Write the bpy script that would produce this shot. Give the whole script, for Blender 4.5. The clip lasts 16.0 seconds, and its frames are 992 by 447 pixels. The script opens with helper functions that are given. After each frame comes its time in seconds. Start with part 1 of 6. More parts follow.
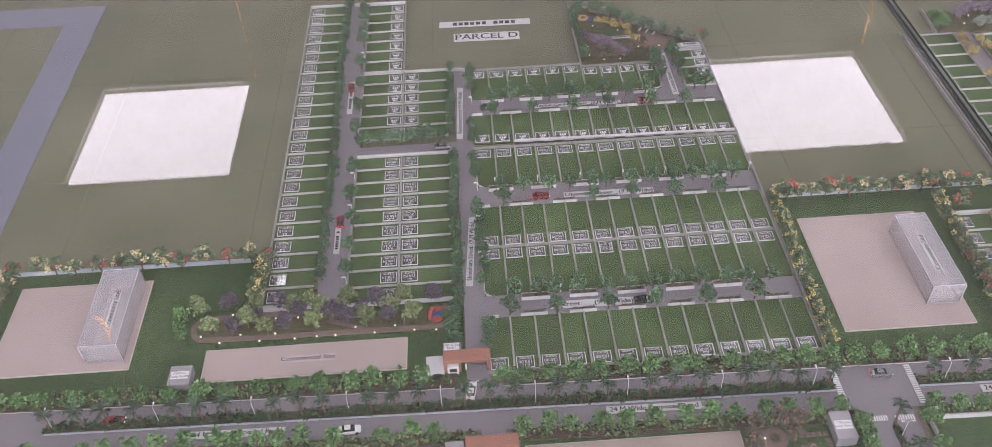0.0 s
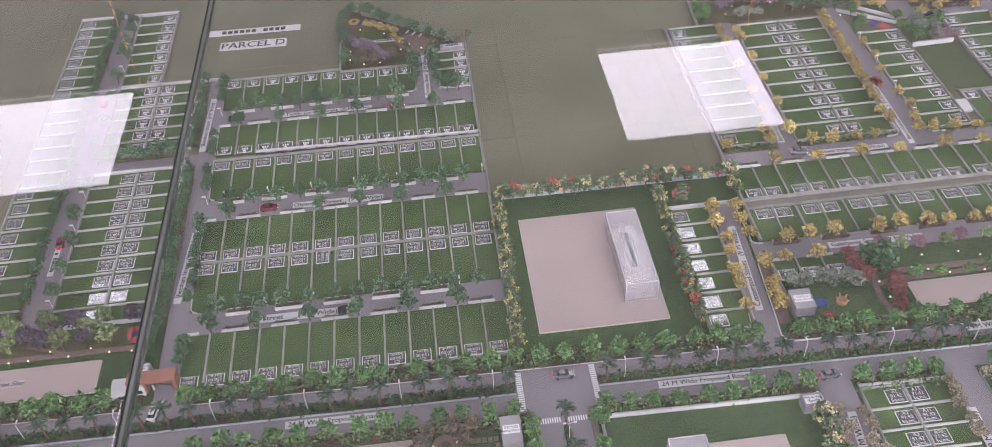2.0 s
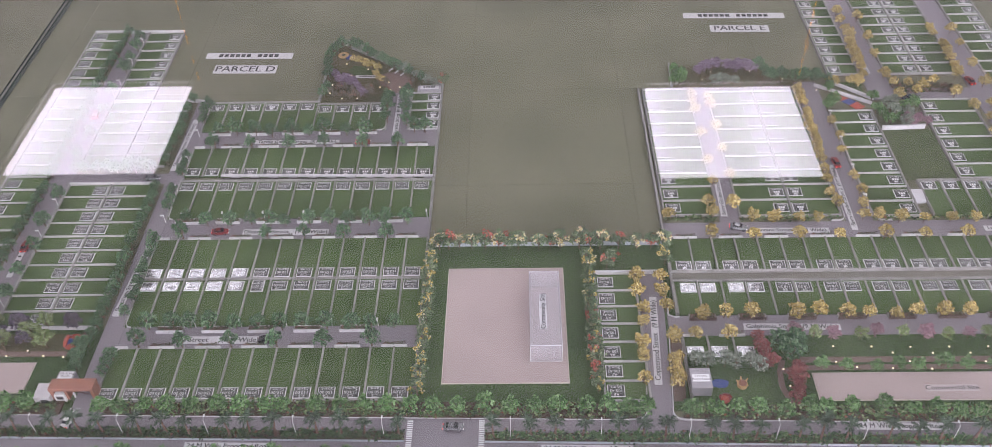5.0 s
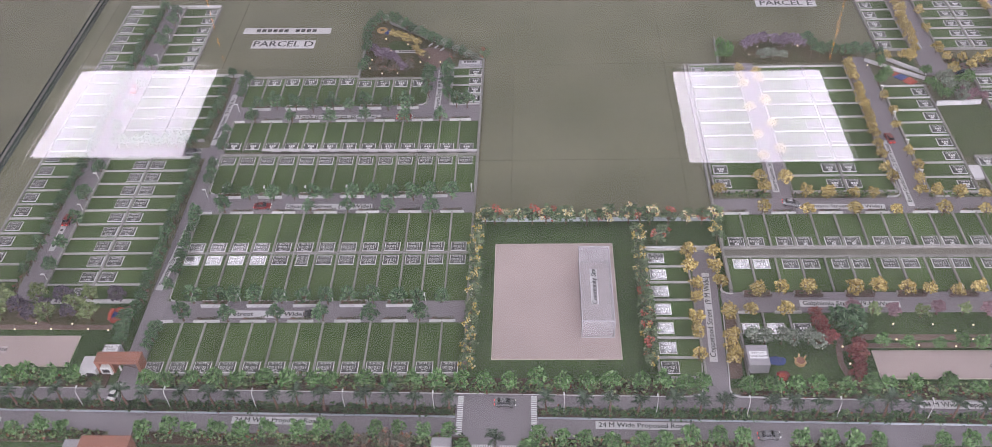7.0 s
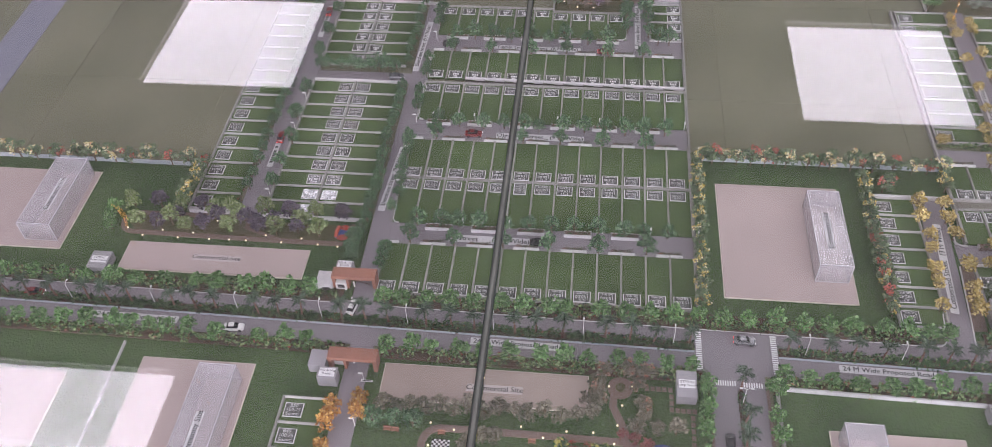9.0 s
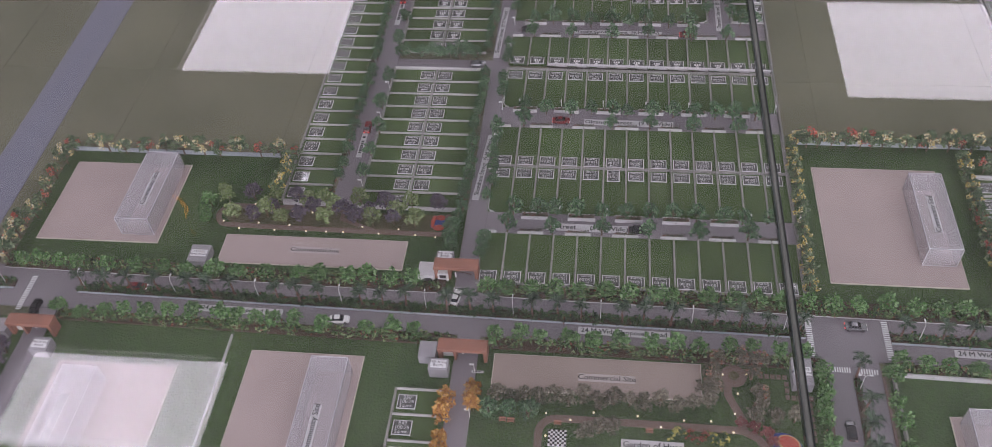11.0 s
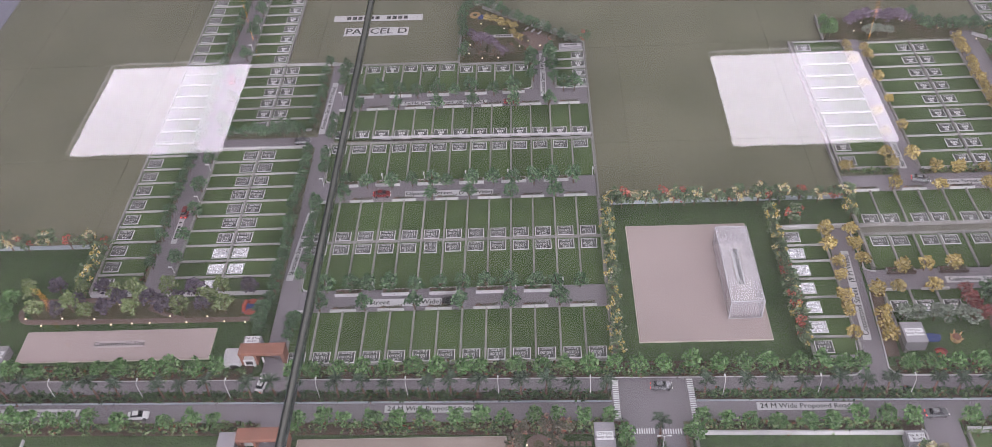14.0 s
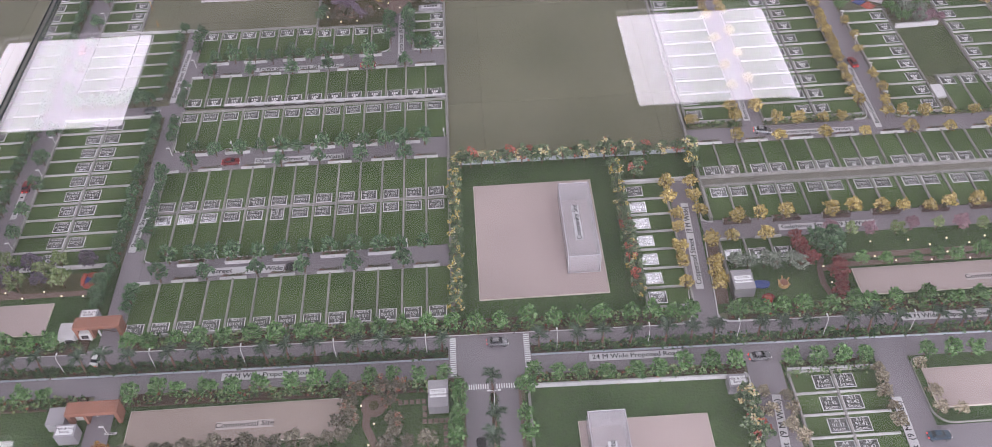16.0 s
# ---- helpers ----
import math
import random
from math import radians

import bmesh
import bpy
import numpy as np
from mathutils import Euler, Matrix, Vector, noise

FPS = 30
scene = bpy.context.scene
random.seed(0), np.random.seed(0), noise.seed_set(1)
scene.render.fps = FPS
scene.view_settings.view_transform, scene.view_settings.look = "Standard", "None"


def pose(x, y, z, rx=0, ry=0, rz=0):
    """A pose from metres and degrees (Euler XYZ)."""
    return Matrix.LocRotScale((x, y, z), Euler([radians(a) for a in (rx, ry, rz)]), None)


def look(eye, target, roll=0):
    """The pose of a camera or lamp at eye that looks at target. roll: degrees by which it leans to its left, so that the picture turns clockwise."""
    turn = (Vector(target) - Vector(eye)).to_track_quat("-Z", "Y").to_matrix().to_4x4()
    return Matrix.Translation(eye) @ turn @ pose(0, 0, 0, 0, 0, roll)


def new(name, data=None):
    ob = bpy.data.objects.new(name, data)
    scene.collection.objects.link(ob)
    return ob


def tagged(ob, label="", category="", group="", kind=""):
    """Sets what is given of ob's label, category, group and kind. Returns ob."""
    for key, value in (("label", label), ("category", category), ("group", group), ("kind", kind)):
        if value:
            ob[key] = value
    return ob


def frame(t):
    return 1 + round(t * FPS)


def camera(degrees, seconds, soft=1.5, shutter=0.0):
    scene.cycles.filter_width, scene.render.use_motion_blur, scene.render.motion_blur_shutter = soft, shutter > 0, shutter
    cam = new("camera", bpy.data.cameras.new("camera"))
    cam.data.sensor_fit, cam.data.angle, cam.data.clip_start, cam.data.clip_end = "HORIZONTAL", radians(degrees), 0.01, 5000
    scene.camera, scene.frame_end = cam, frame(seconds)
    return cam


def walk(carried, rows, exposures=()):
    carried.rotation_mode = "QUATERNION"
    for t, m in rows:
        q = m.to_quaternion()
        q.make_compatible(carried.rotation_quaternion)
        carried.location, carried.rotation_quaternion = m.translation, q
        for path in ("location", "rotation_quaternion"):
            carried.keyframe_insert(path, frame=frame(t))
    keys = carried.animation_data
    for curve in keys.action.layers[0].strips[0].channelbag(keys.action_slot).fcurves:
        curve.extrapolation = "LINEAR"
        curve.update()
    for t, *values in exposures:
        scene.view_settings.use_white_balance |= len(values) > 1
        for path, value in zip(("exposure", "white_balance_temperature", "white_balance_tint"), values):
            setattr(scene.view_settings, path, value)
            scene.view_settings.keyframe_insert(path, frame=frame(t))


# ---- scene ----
cam = camera(56.16, 16.0, soft=0.5)
PATH = [
    (0, (0.0257, -0.0097, 0.8816), (0.0624, 1.4488, -0.4863), -2.82),
    (0.5, (0.0866, -0.0325, 0.8932), (0.1398, 1.4147, -0.4863), -2.45),
    (1, (0.1045, -0.0182, 0.8981), (0.1974, 1.4238, -0.4846), -3.33),
    (1.5, (0.2040, -0.0173, 0.9006), (0.2933, 1.4258, -0.4813), -3.79),
    (2, (0.3623, -0.0178, 0.8831), (0.4671, 1.4202, -0.5030), -3.42),
    (2.5, (0.4140, -0.0271, 0.8834), (0.5161, 1.4017, -0.5123), -3.54),
    (3, (0.4401, 0.0034, 0.8973), (0.5474, 1.4301, -0.5002), -2.62),
    (3.5, (0.4947, 0.0128, 0.9156), (0.5623, 1.4497, -0.4740), 0.98),
    (4, (0.5420, -0.0192, 0.9469), (0.5262, 1.4304, -0.4309), -1.26),
    (4.2, (0.5607, -0.0220, 0.9495), (0.5233, 1.4384, -0.4165), -1.91),
    (6.5, (0.5526, -0.0112, 0.9264), (0.4895, 1.4439, -0.4442), -2.18),
    (7, (0.5162, -0.0155, 0.9166), (0.4297, 1.4272, -0.4658), -2.77),
    (7.5, (0.4611, -0.0210, 0.9093), (0.3686, 1.4046, -0.4904), -2.84),
    (8, (0.4130, -0.0189, 0.9068), (0.3204, 1.3982, -0.5014), -2.87),
    (8.5, (0.3442, -0.0202, 0.9141), (0.2370, 1.3853, -0.5047), -2.87),
    (9, (0.2821, -0.0439, 0.9041), (0.0960, 1.3174, -0.5493), -2.69),
    (9.2, (0.2822, -0.0422, 0.9049), (0.0818, 1.3078, -0.5571), -1.93),
    (11.5, (0.1600, -0.0445, 0.9186), (-0.0539, 1.2839, -0.5611), -5.53),
    (12, (0.1682, -0.0589, 0.9380), (-0.0368, 1.3272, -0.4891), -5.65),
    (12.5, (0.1991, -0.0445, 0.9394), (-0.0043, 1.3920, -0.4372), -5.80),
    (13, (0.2608, -0.0192, 0.9284), (0.1403, 1.4173, -0.4579), -4.71),
    (13.5, (0.2954, -0.0136, 0.9100), (0.1863, 1.4224, -0.4778), -4.72),
    (14, (0.3409, -0.0138, 0.9042), (0.2495, 1.4165, -0.4908), -4.20),
    (14.5, (0.3942, -0.0117, 0.8743), (0.3579, 1.3864, -0.5554), -3.20),
    (15, (0.4125, -0.0207, 0.8650), (0.3895, 1.3624, -0.5794), -3.01),
    (15.5, (0.4299, -0.0323, 0.8865), (0.4075, 1.3476, -0.5611), -3.09),
    (16, (0.4678, -0.0237, 0.8966), (0.4989, 1.3527, -0.5541), -2.64),
]
# the film camera's own exposure and white balance
TONE = [(0, -0.15, 6410, 11.2), (1, -0.15, 6330, 12.2), (2, -0.17, 6280, 13.0), (4.2, -0.15, 6260, 13.2), (7, -0.18, 6250, 13.4), (8.5, -0.21, 6280, 13.0), (9.2, -0.27, 6330, 12.2), (11.3, -0.68, 6300, 12.8), (11.6, -0.65, 6300, 12.8), (12.5, -0.40, 6310, 12.6), (13.5, -0.28, 6300, 12.6), (16, -0.25, 6240, 13.4)]
walk(cam, [(t, look(eye, target, roll)) for t, eye, target, roll in PATH], TONE)

# ---------------------------------------------------------------- light and room air
world = bpy.data.worlds.new("room_air")
world.use_nodes = True
world.node_tree.nodes["Background"].inputs[0].default_value = (0.5, 0.5, 0.52, 1)
world.node_tree.nodes["Background"].inputs[1].default_value = 0.05
scene.world = world
PANEL_LIGHT, FRONT_FILL = 8.1, 520.0

# ---------------------------------------------------------------- materials


def shader(name):
    m = bpy.data.materials.new(name)
    m.use_nodes = True
    return m, m.node_tree.nodes, m.node_tree.links, m.node_tree.nodes["Principled BSDF"]


def surf(name, c1, c2, scale=8.0, rough=0.8, fine=900.0, bump=0.3, depth=0.0006, speck=0.25, metal=0.0, coat=0.0, random_piece=0.0, spec=0.5, comb=1.0):
    """A matt model-maker's surface: broad stains between c1 and c2, fine grain, fine relief."""
    m, n, l, b = shader(name)
    pos = n.new("ShaderNodeNewGeometry")
    big = n.new("ShaderNodeTexNoise")
    big.inputs["Scale"].default_value, big.inputs["Detail"].default_value = scale, 5
    l.new(pos.outputs["Position"], big.inputs["Vector"])
    ramp = n.new("ShaderNodeMapRange")
    ramp.inputs[1].default_value, ramp.inputs[2].default_value = 0.36, 0.64
    l.new(big.outputs["Fac"], ramp.inputs[0])
    mix = n.new("ShaderNodeMix")
    mix.data_type = "RGBA"
    mix.inputs[6].default_value, mix.inputs[7].default_value = (*c1, 1), (*c2, 1)
    l.new(ramp.outputs[0], mix.inputs[0])
    small = n.new("ShaderNodeTexNoise")
    small.inputs["Scale"].default_value, small.inputs["Detail"].default_value = fine, 3
    pile = n.new("ShaderNodeVectorMath")
    pile.operation = "MULTIPLY"
    pile.inputs[1].default_value = (1.0, comb, 1.0)
    l.new(pos.outputs["Position"], pile.inputs[0])
    l.new(pile.outputs[0], small.inputs["Vector"])
    grain = n.new("ShaderNodeMapRange")
    grain.inputs[1].default_value, grain.inputs[2].default_value = 0.3, 0.7
    grain.inputs[3].default_value, grain.inputs[4].default_value = 1 - speck, 1 + speck
    l.new(small.outputs["Fac"], grain.inputs[0])
    tint = n.new("ShaderNodeVectorMath")
    tint.operation = "SCALE"
    l.new(mix.outputs[2], tint.inputs[0])
    l.new(grain.outputs[0], tint.inputs["Scale"])
    out = tint.outputs[0]
    if random_piece:
        info = n.new("ShaderNodeObjectInfo")
        vary = n.new("ShaderNodeMapRange")
        vary.inputs[3].default_value, vary.inputs[4].default_value = 1 - random_piece, 1 + random_piece
        l.new(info.outputs["Random"], vary.inputs[0])
        again = n.new("ShaderNodeVectorMath")
        again.operation = "SCALE"
        l.new(out, again.inputs[0])
        l.new(vary.outputs[0], again.inputs["Scale"])
        out = again.outputs[0]
    l.new(out, b.inputs["Base Color"])
    b.inputs["Roughness"].default_value, b.inputs["Metallic"].default_value = rough, metal
    b.inputs["Coat Weight"].default_value, b.inputs["Coat Roughness"].default_value = coat, 0.06
    b.inputs["Specular IOR Level"].default_value = spec
    if bump:
        relief = n.new("ShaderNodeBump")
        relief.inputs["Strength"].default_value, relief.inputs["Distance"].default_value = bump, depth
        l.new(small.outputs["Fac"], relief.inputs["Height"])
        l.new(relief.outputs[0], b.inputs["Normal"])
    return m


def leafy(name, stops, rough=0.55):
    """Foliage: each leaf takes its colour out of the stops (position, colour); dark and pale end stops also stand in
    for shaded gaps and highlights.
    """
    m, n, l, b = shader(name)
    geo = n.new("ShaderNodeNewGeometry")
    ramp = n.new("ShaderNodeValToRGB")
    ramp.color_ramp.interpolation = "CONSTANT" if len(stops) > 3 else "LINEAR"
    while len(ramp.color_ramp.elements) < len(stops):
        ramp.color_ramp.elements.new(0.5)
    for e, (p, c) in zip(ramp.color_ramp.elements, stops):
        e.position, e.color = p, (*c, 1)
    l.new(geo.outputs["Random Per Island"], ramp.inputs[0])
    info = n.new("ShaderNodeObjectInfo")
    vary = n.new("ShaderNodeMapRange")
    vary.inputs[3].default_value, vary.inputs[4].default_value = 0.8, 1.2
    l.new(info.outputs["Random"], vary.inputs[0])
    tint = n.new("ShaderNodeVectorMath")
    tint.operation = "SCALE"
    l.new(ramp.outputs[0], tint.inputs[0])
    l.new(vary.outputs[0], tint.inputs["Scale"])
    l.new(tint.outputs[0], b.inputs["Base Color"])
    b.inputs["Roughness"].default_value, b.inputs["Specular IOR Level"].default_value = rough, 0.25
    return m


def glow(name, colour, strength):
    m, n, l, b = shader(name)
    b.inputs["Base Color"].default_value = (*colour, 1)
    b.inputs["Emission Color"].default_value = (*colour, 1)
    b.inputs["Emission Strength"].default_value = strength
    return m


def clear(name, colour, gloss_at_normal=0.07, haze=0.0, haze_colour=(0.8, 0.8, 0.82), rough=0.0):
    """Thin clear sheet: what lies behind shows straight through, the gloss follows Fresnel; haze mixes in a milky body."""
    m, n, l, b = shader(name)
    n.remove(b)
    out = n["Material Output"]
    see = n.new("ShaderNodeBsdfTransparent")
    see.inputs[0].default_value = (*colour, 1)
    gloss = n.new("ShaderNodeBsdfGlossy")
    gloss.inputs["Roughness"].default_value = rough
    fres = n.new("ShaderNodeMapRange")
    facing, power = n.new("ShaderNodeLayerWeight"), n.new("ShaderNodeMath")
    facing.inputs[0].default_value = 0.5
    power.operation, power.inputs[1].default_value = "POWER", 5.0
    fres.inputs[3].default_value, fres.inputs[4].default_value = gloss_at_normal, 1.0 if gloss_at_normal > 0.03 else 0.05
    l.new(facing.outputs["Facing"], power.inputs[0])
    l.new(power.outputs[0], fres.inputs[0])
    body = see.outputs[0]
    if haze:
        milk = n.new("ShaderNodeBsdfDiffuse")
        milk.inputs[0].default_value = (*haze_colour, 1)
        blend = n.new("ShaderNodeMixShader")
        blend.inputs[0].default_value = haze
        l.new(see.outputs[0], blend.inputs[1])
        l.new(milk.outputs[0], blend.inputs[2])
        body = blend.outputs[0]
    mix = n.new("ShaderNodeMixShader")
    l.new(fres.outputs[0], mix.inputs[0])
    l.new(body, mix.inputs[1])
    l.new(gloss.outputs[0], mix.inputs[2])
    l.new(mix.outputs[0], out.inputs[0])
    return m


M = {
    "carpet": surf("olive_flock", (0.151, 0.156, 0.100), (0.198, 0.198, 0.134), 7, 0.95, 330, 0.14, 0.0012, 0.38, random_piece=0.05, spec=0.1, comb=0.62),
    "lawn": surf("green_flock", (0.070, 0.114, 0.042), (0.097, 0.145, 0.057), 22, 0.95, 420, 0.45, 0.0012, 0.26, random_piece=0.13, spec=0.1),
    "lawn2": surf("park_flock", (0.060, 0.102, 0.042), (0.088, 0.132, 0.058), 11, 0.95, 330, 0.9, 0.0018, 0.46, spec=0.1),
    "oliveturf": surf("olive_turf", (0.078, 0.106, 0.048), (0.106, 0.130, 0.066), 16, 0.95, 300, 0.9, 0.0018, 0.50, spec=0.1),
    "earth": surf("garden_flock", (0.150, 0.130, 0.078), (0.095, 0.100, 0.048), 40, 0.95, 1400, 0.6, 0.001, 0.35, spec=0.1),
    "asphalt": surf("road_card", (0.235, 0.215, 0.235), (0.275, 0.250, 0.270), 6, 0.7, 1500, 0.15, 0.0003, 0.07, spec=0.3),
    "lanecard": surf("olive_grey_card", (0.19, 0.185, 0.155), (0.225, 0.215, 0.18), 12, 0.85, 1200, 0.2, 0.0003, 0.12, spec=0.2),
    "farroad": surf("blue_grey_card", (0.20, 0.205, 0.26), (0.225, 0.23, 0.285), 4, 0.75, 1200, 0.1, 0.0003, 0.05, spec=0.3),
    "path": surf("brown_path_card", (0.20, 0.145, 0.125), (0.24, 0.18, 0.155), 30, 0.85, 1500, 0.2, 0.0003, 0.12, spec=0.2),
    "sand": surf("beige_card", (0.435, 0.360, 0.338), (0.49, 0.405, 0.380), 9, 0.8, 1100, 0.12, 0.0003, 0.07, spec=0.25),
    "tan": surf("tan_card", (0.36, 0.295, 0.260), (0.41, 0.34, 0.30), 14, 0.85, 1100, 0.15, 0.0003, 0.09, spec=0.2),
    "rim": surf("cream_card_edge", (0.66, 0.60, 0.52), (0.72, 0.66, 0.58), 20, 0.7, 1300, 0.05, 0.0002, 0.04),
    "columnwall": surf("light_grey_card_wall", (0.40, 0.395, 0.39), (0.50, 0.49, 0.485), 60, 0.7, 900, 0.08, 0.0003, 0.08, random_piece=0.12),
    "wall": surf("grey_card_wall", (0.26, 0.254, 0.237), (0.345, 0.333, 0.317), 60, 0.75, 700, 0.2, 0.0004, 0.14, random_piece=0.14),
    "pale": surf("white_card_wall", (0.53, 0.52, 0.53), (0.63, 0.615, 0.625), 60, 0.7, 1500, 0.08, 0.0003, 0.06, random_piece=0.10),
    "kerb": surf("pale_blue_kerb", (0.38, 0.43, 0.48), (0.49, 0.53, 0.57), 30, 0.6, 1500, 0.05, 0.0002, 0.05),
    "sign": surf("charcoal_laminate", (0.082, 0.084, 0.080), (0.100, 0.102, 0.096), 60, 0.05, 1500, 0.0, 0, 0.06, spec=1.0, coat=0.6),
    "card": surf("white_paper_card", (0.60, 0.59, 0.605), (0.66, 0.65, 0.665), 40, 0.5, 1500, 0.0, 0, 0.03),
    "sitecard": surf("pale_beige_card", (0.52, 0.47, 0.455), (0.57, 0.52, 0.50), 40, 0.6, 1500, 0.0, 0, 0.03),
    "white": surf("white_print", (0.78, 0.78, 0.80), (0.86, 0.86, 0.87), 40, 0.25, 1500, 0.0, 0, 0.03, spec=0.5),
    "ink": surf("black_print", (0.012, 0.012, 0.014), (0.018, 0.018, 0.020), 60, 0.5, 1500, 0.0, 0, 0.05, spec=0.2),
    "box": surf("pearl_grey_box", (0.31, 0.297, 0.315), (0.36, 0.347, 0.365), 30, 0.5, 1500, 0.03, 0.0002, 0.03),
    "roof": surf("terracotta_card", (0.27, 0.125, 0.085), (0.34, 0.155, 0.105), 60, 0.75, 1300, 0.2, 0.0004, 0.10),
    "darkbox": surf("brown_trough", (0.10, 0.070, 0.060), (0.135, 0.095, 0.080), 60, 0.7, 1500, 0.1, 0.0003, 0.12),
    "dark": surf("dark_opening", (0.025, 0.022, 0.022), (0.04, 0.035, 0.035), 60, 0.6, 1300, 0.0, 0, 0.05),
    "gap": surf("dark_trench", (0.055, 0.048, 0.042), (0.075, 0.066, 0.058), 60, 0.9, 1300, 0.2, 0.0004, 0.15),
    "bark": surf("brown_bark", (0.115, 0.075, 0.050), (0.165, 0.105, 0.070), 200, 0.85, 2500, 0.5, 0.0006, 0.25),
    "palmbark": surf("reddish_palm_bark", (0.135, 0.078, 0.060), (0.20, 0.110, 0.085), 200, 0.85, 2500, 0.5, 0.0006, 0.25),
    "metal": surf("white_enamel", (0.74, 0.74, 0.74), (0.82, 0.82, 0.82), 60, 0.35, 1500, 0.0, 0, 0.02),
    "bedsoil": surf("brown_bed", (0.150, 0.115, 0.095), (0.190, 0.145, 0.120), 60, 0.95, 1300, 0.4, 0.0006, 0.25, spec=0.1),
    "soil": surf("brown_soil", (0.11, 0.070, 0.050), (0.085, 0.06, 0.04), 90, 0.95, 1500, 0.5, 0.0008, 0.3),
    "bench": surf("brown_bench_wood", (0.26, 0.12, 0.08), (0.32, 0.15, 0.10), 90, 0.6, 1500, 0.1, 0.0003, 0.10),
    "red": surf("red_enamel", (0.19, 0.014, 0.015), (0.24, 0.019, 0.018), 30, 0.3, 1500, 0, 0, 0.03, coat=0.5),
    "bluepad": surf("blue_rubber", (0.045, 0.075, 0.24), (0.055, 0.09, 0.28), 60, 0.6, 1500, 0.1, 0.0003, 0.08),
    "redpad": surf("red_rubber", (0.40, 0.075, 0.05), (0.46, 0.10, 0.065), 60, 0.6, 1500, 0.1, 0.0003, 0.08),
    "orangepad": surf("ochre_wood", (0.50, 0.32, 0.14), (0.56, 0.37, 0.17), 60, 0.6, 1500, 0.1, 0.0003, 0.08),
    "tyre": surf("black_rubber", (0.02, 0.02, 0.02), (0.03, 0.03, 0.03), 60, 0.7, 1500, 0, 0, 0.1),
    "carglass": surf("dark_car_glass", (0.02, 0.022, 0.025), (0.025, 0.028, 0.03), 30, 0.08, 1500, 0, 0, 0.02),
    "silver": surf("silver_paint", (0.29, 0.29, 0.305), (0.34, 0.34, 0.355), 30, 0.25, 1500, 0, 0, 0.02, metal=0.6, coat=0.6),
    "whitepaint": surf("white_paint", (0.76, 0.76, 0.75), (0.8, 0.8, 0.79), 30, 0.3, 1500, 0, 0, 0.02, coat=0.5),
    "blackpaint": surf("black_paint", (0.025, 0.024, 0.025), (0.035, 0.033, 0.034), 30, 0.25, 1500, 0, 0, 0.02, coat=0.5),
    "bluepaint": surf("dark_blue_paint", (0.03, 0.06, 0.09), (0.04, 0.075, 0.11), 30, 0.25, 1500, 0, 0, 0.02, coat=0.5),
    "seal": surf("grey_silicone", (0.115, 0.124, 0.108), (0.155, 0.165, 0.145), 30, 0.8, 700, 0, 0, 0.05, spec=0.15),
    "glassedge": surf("polished_glass_edge", (0.040, 0.052, 0.048), (0.058, 0.072, 0.066), 14, 0.25, 400, 0, 0, 0.08),
    "liner": surf("dark_panel_lining", (0.09, 0.088, 0.085), (0.12, 0.116, 0.112), 20, 0.6, 500, 0, 0, 0.05),
    "roomwall": surf("pale_room_paint", (0.70, 0.69, 0.68), (0.74, 0.73, 0.72), 1.5, 0.85, 120, 0.1, 0.001, 0.03),
    "ceiling": surf("ceiling_board", (0.80, 0.79, 0.80), (0.84, 0.83, 0.84), 1.5, 0.9, 150, 0.1, 0.001, 0.03),
    "floor": surf("grey_floor_tile", (0.36, 0.34, 0.32), (0.42, 0.40, 0.37), 2, 0.4, 60, 0.05, 0.001, 0.06),
    "table": surf("brown_veneer", (0.16, 0.10, 0.065), (0.20, 0.13, 0.085), 6, 0.45, 250, 0.1, 0.0005, 0.15),
    "cord": surf("grey_cord", (0.30, 0.27, 0.25), (0.36, 0.33, 0.30), 20, 0.7, 500, 0, 0, 0.05),
    "amber": glow("lit_amber_glass", (1.0, 0.46, 0.13), 2.7),
    # dim amber parts glow faintly in place of light caught by the glass
    "dimamber": glow("dim_amber_glass", (0.80, 0.42, 0.22), 0.55),
    "dimbead": glow("faint_glow_bead", (0.62, 0.36, 0.20), 0.22),
    "globe": glow("warm_globe", (1.0, 0.80, 0.46), 1.9),
    "tail": glow("red_tail_lamp", (1.0, 0.05, 0.04), 2.0),
    "head": glow("white_head_lamp", (1.0, 0.97, 0.95), 1.5),
    "panel": glow("panel_diffuser", (1.0, 0.885, 1.0), PANEL_LIGHT),
    "glass": clear("case_glass", (0.965, 0.985, 0.975), 0.0455),
    "glass2": clear("coated_case_glass", (0.955, 0.970, 0.965), 0.0455),
    "acrylic": clear("milky_acrylic", (0.97, 0.965, 0.975), 0.025, 0.26, (0.72, 0.69, 0.72), 0.08),
    "acrylicedge": surf("polished_acrylic_edge", (0.50, 0.48, 0.51), (0.60, 0.58, 0.61), 30, 0.25, 1500, 0, 0, 0.04),
}
G1, G2 = (0.034, 0.085, 0.040), (0.075, 0.155, 0.068)
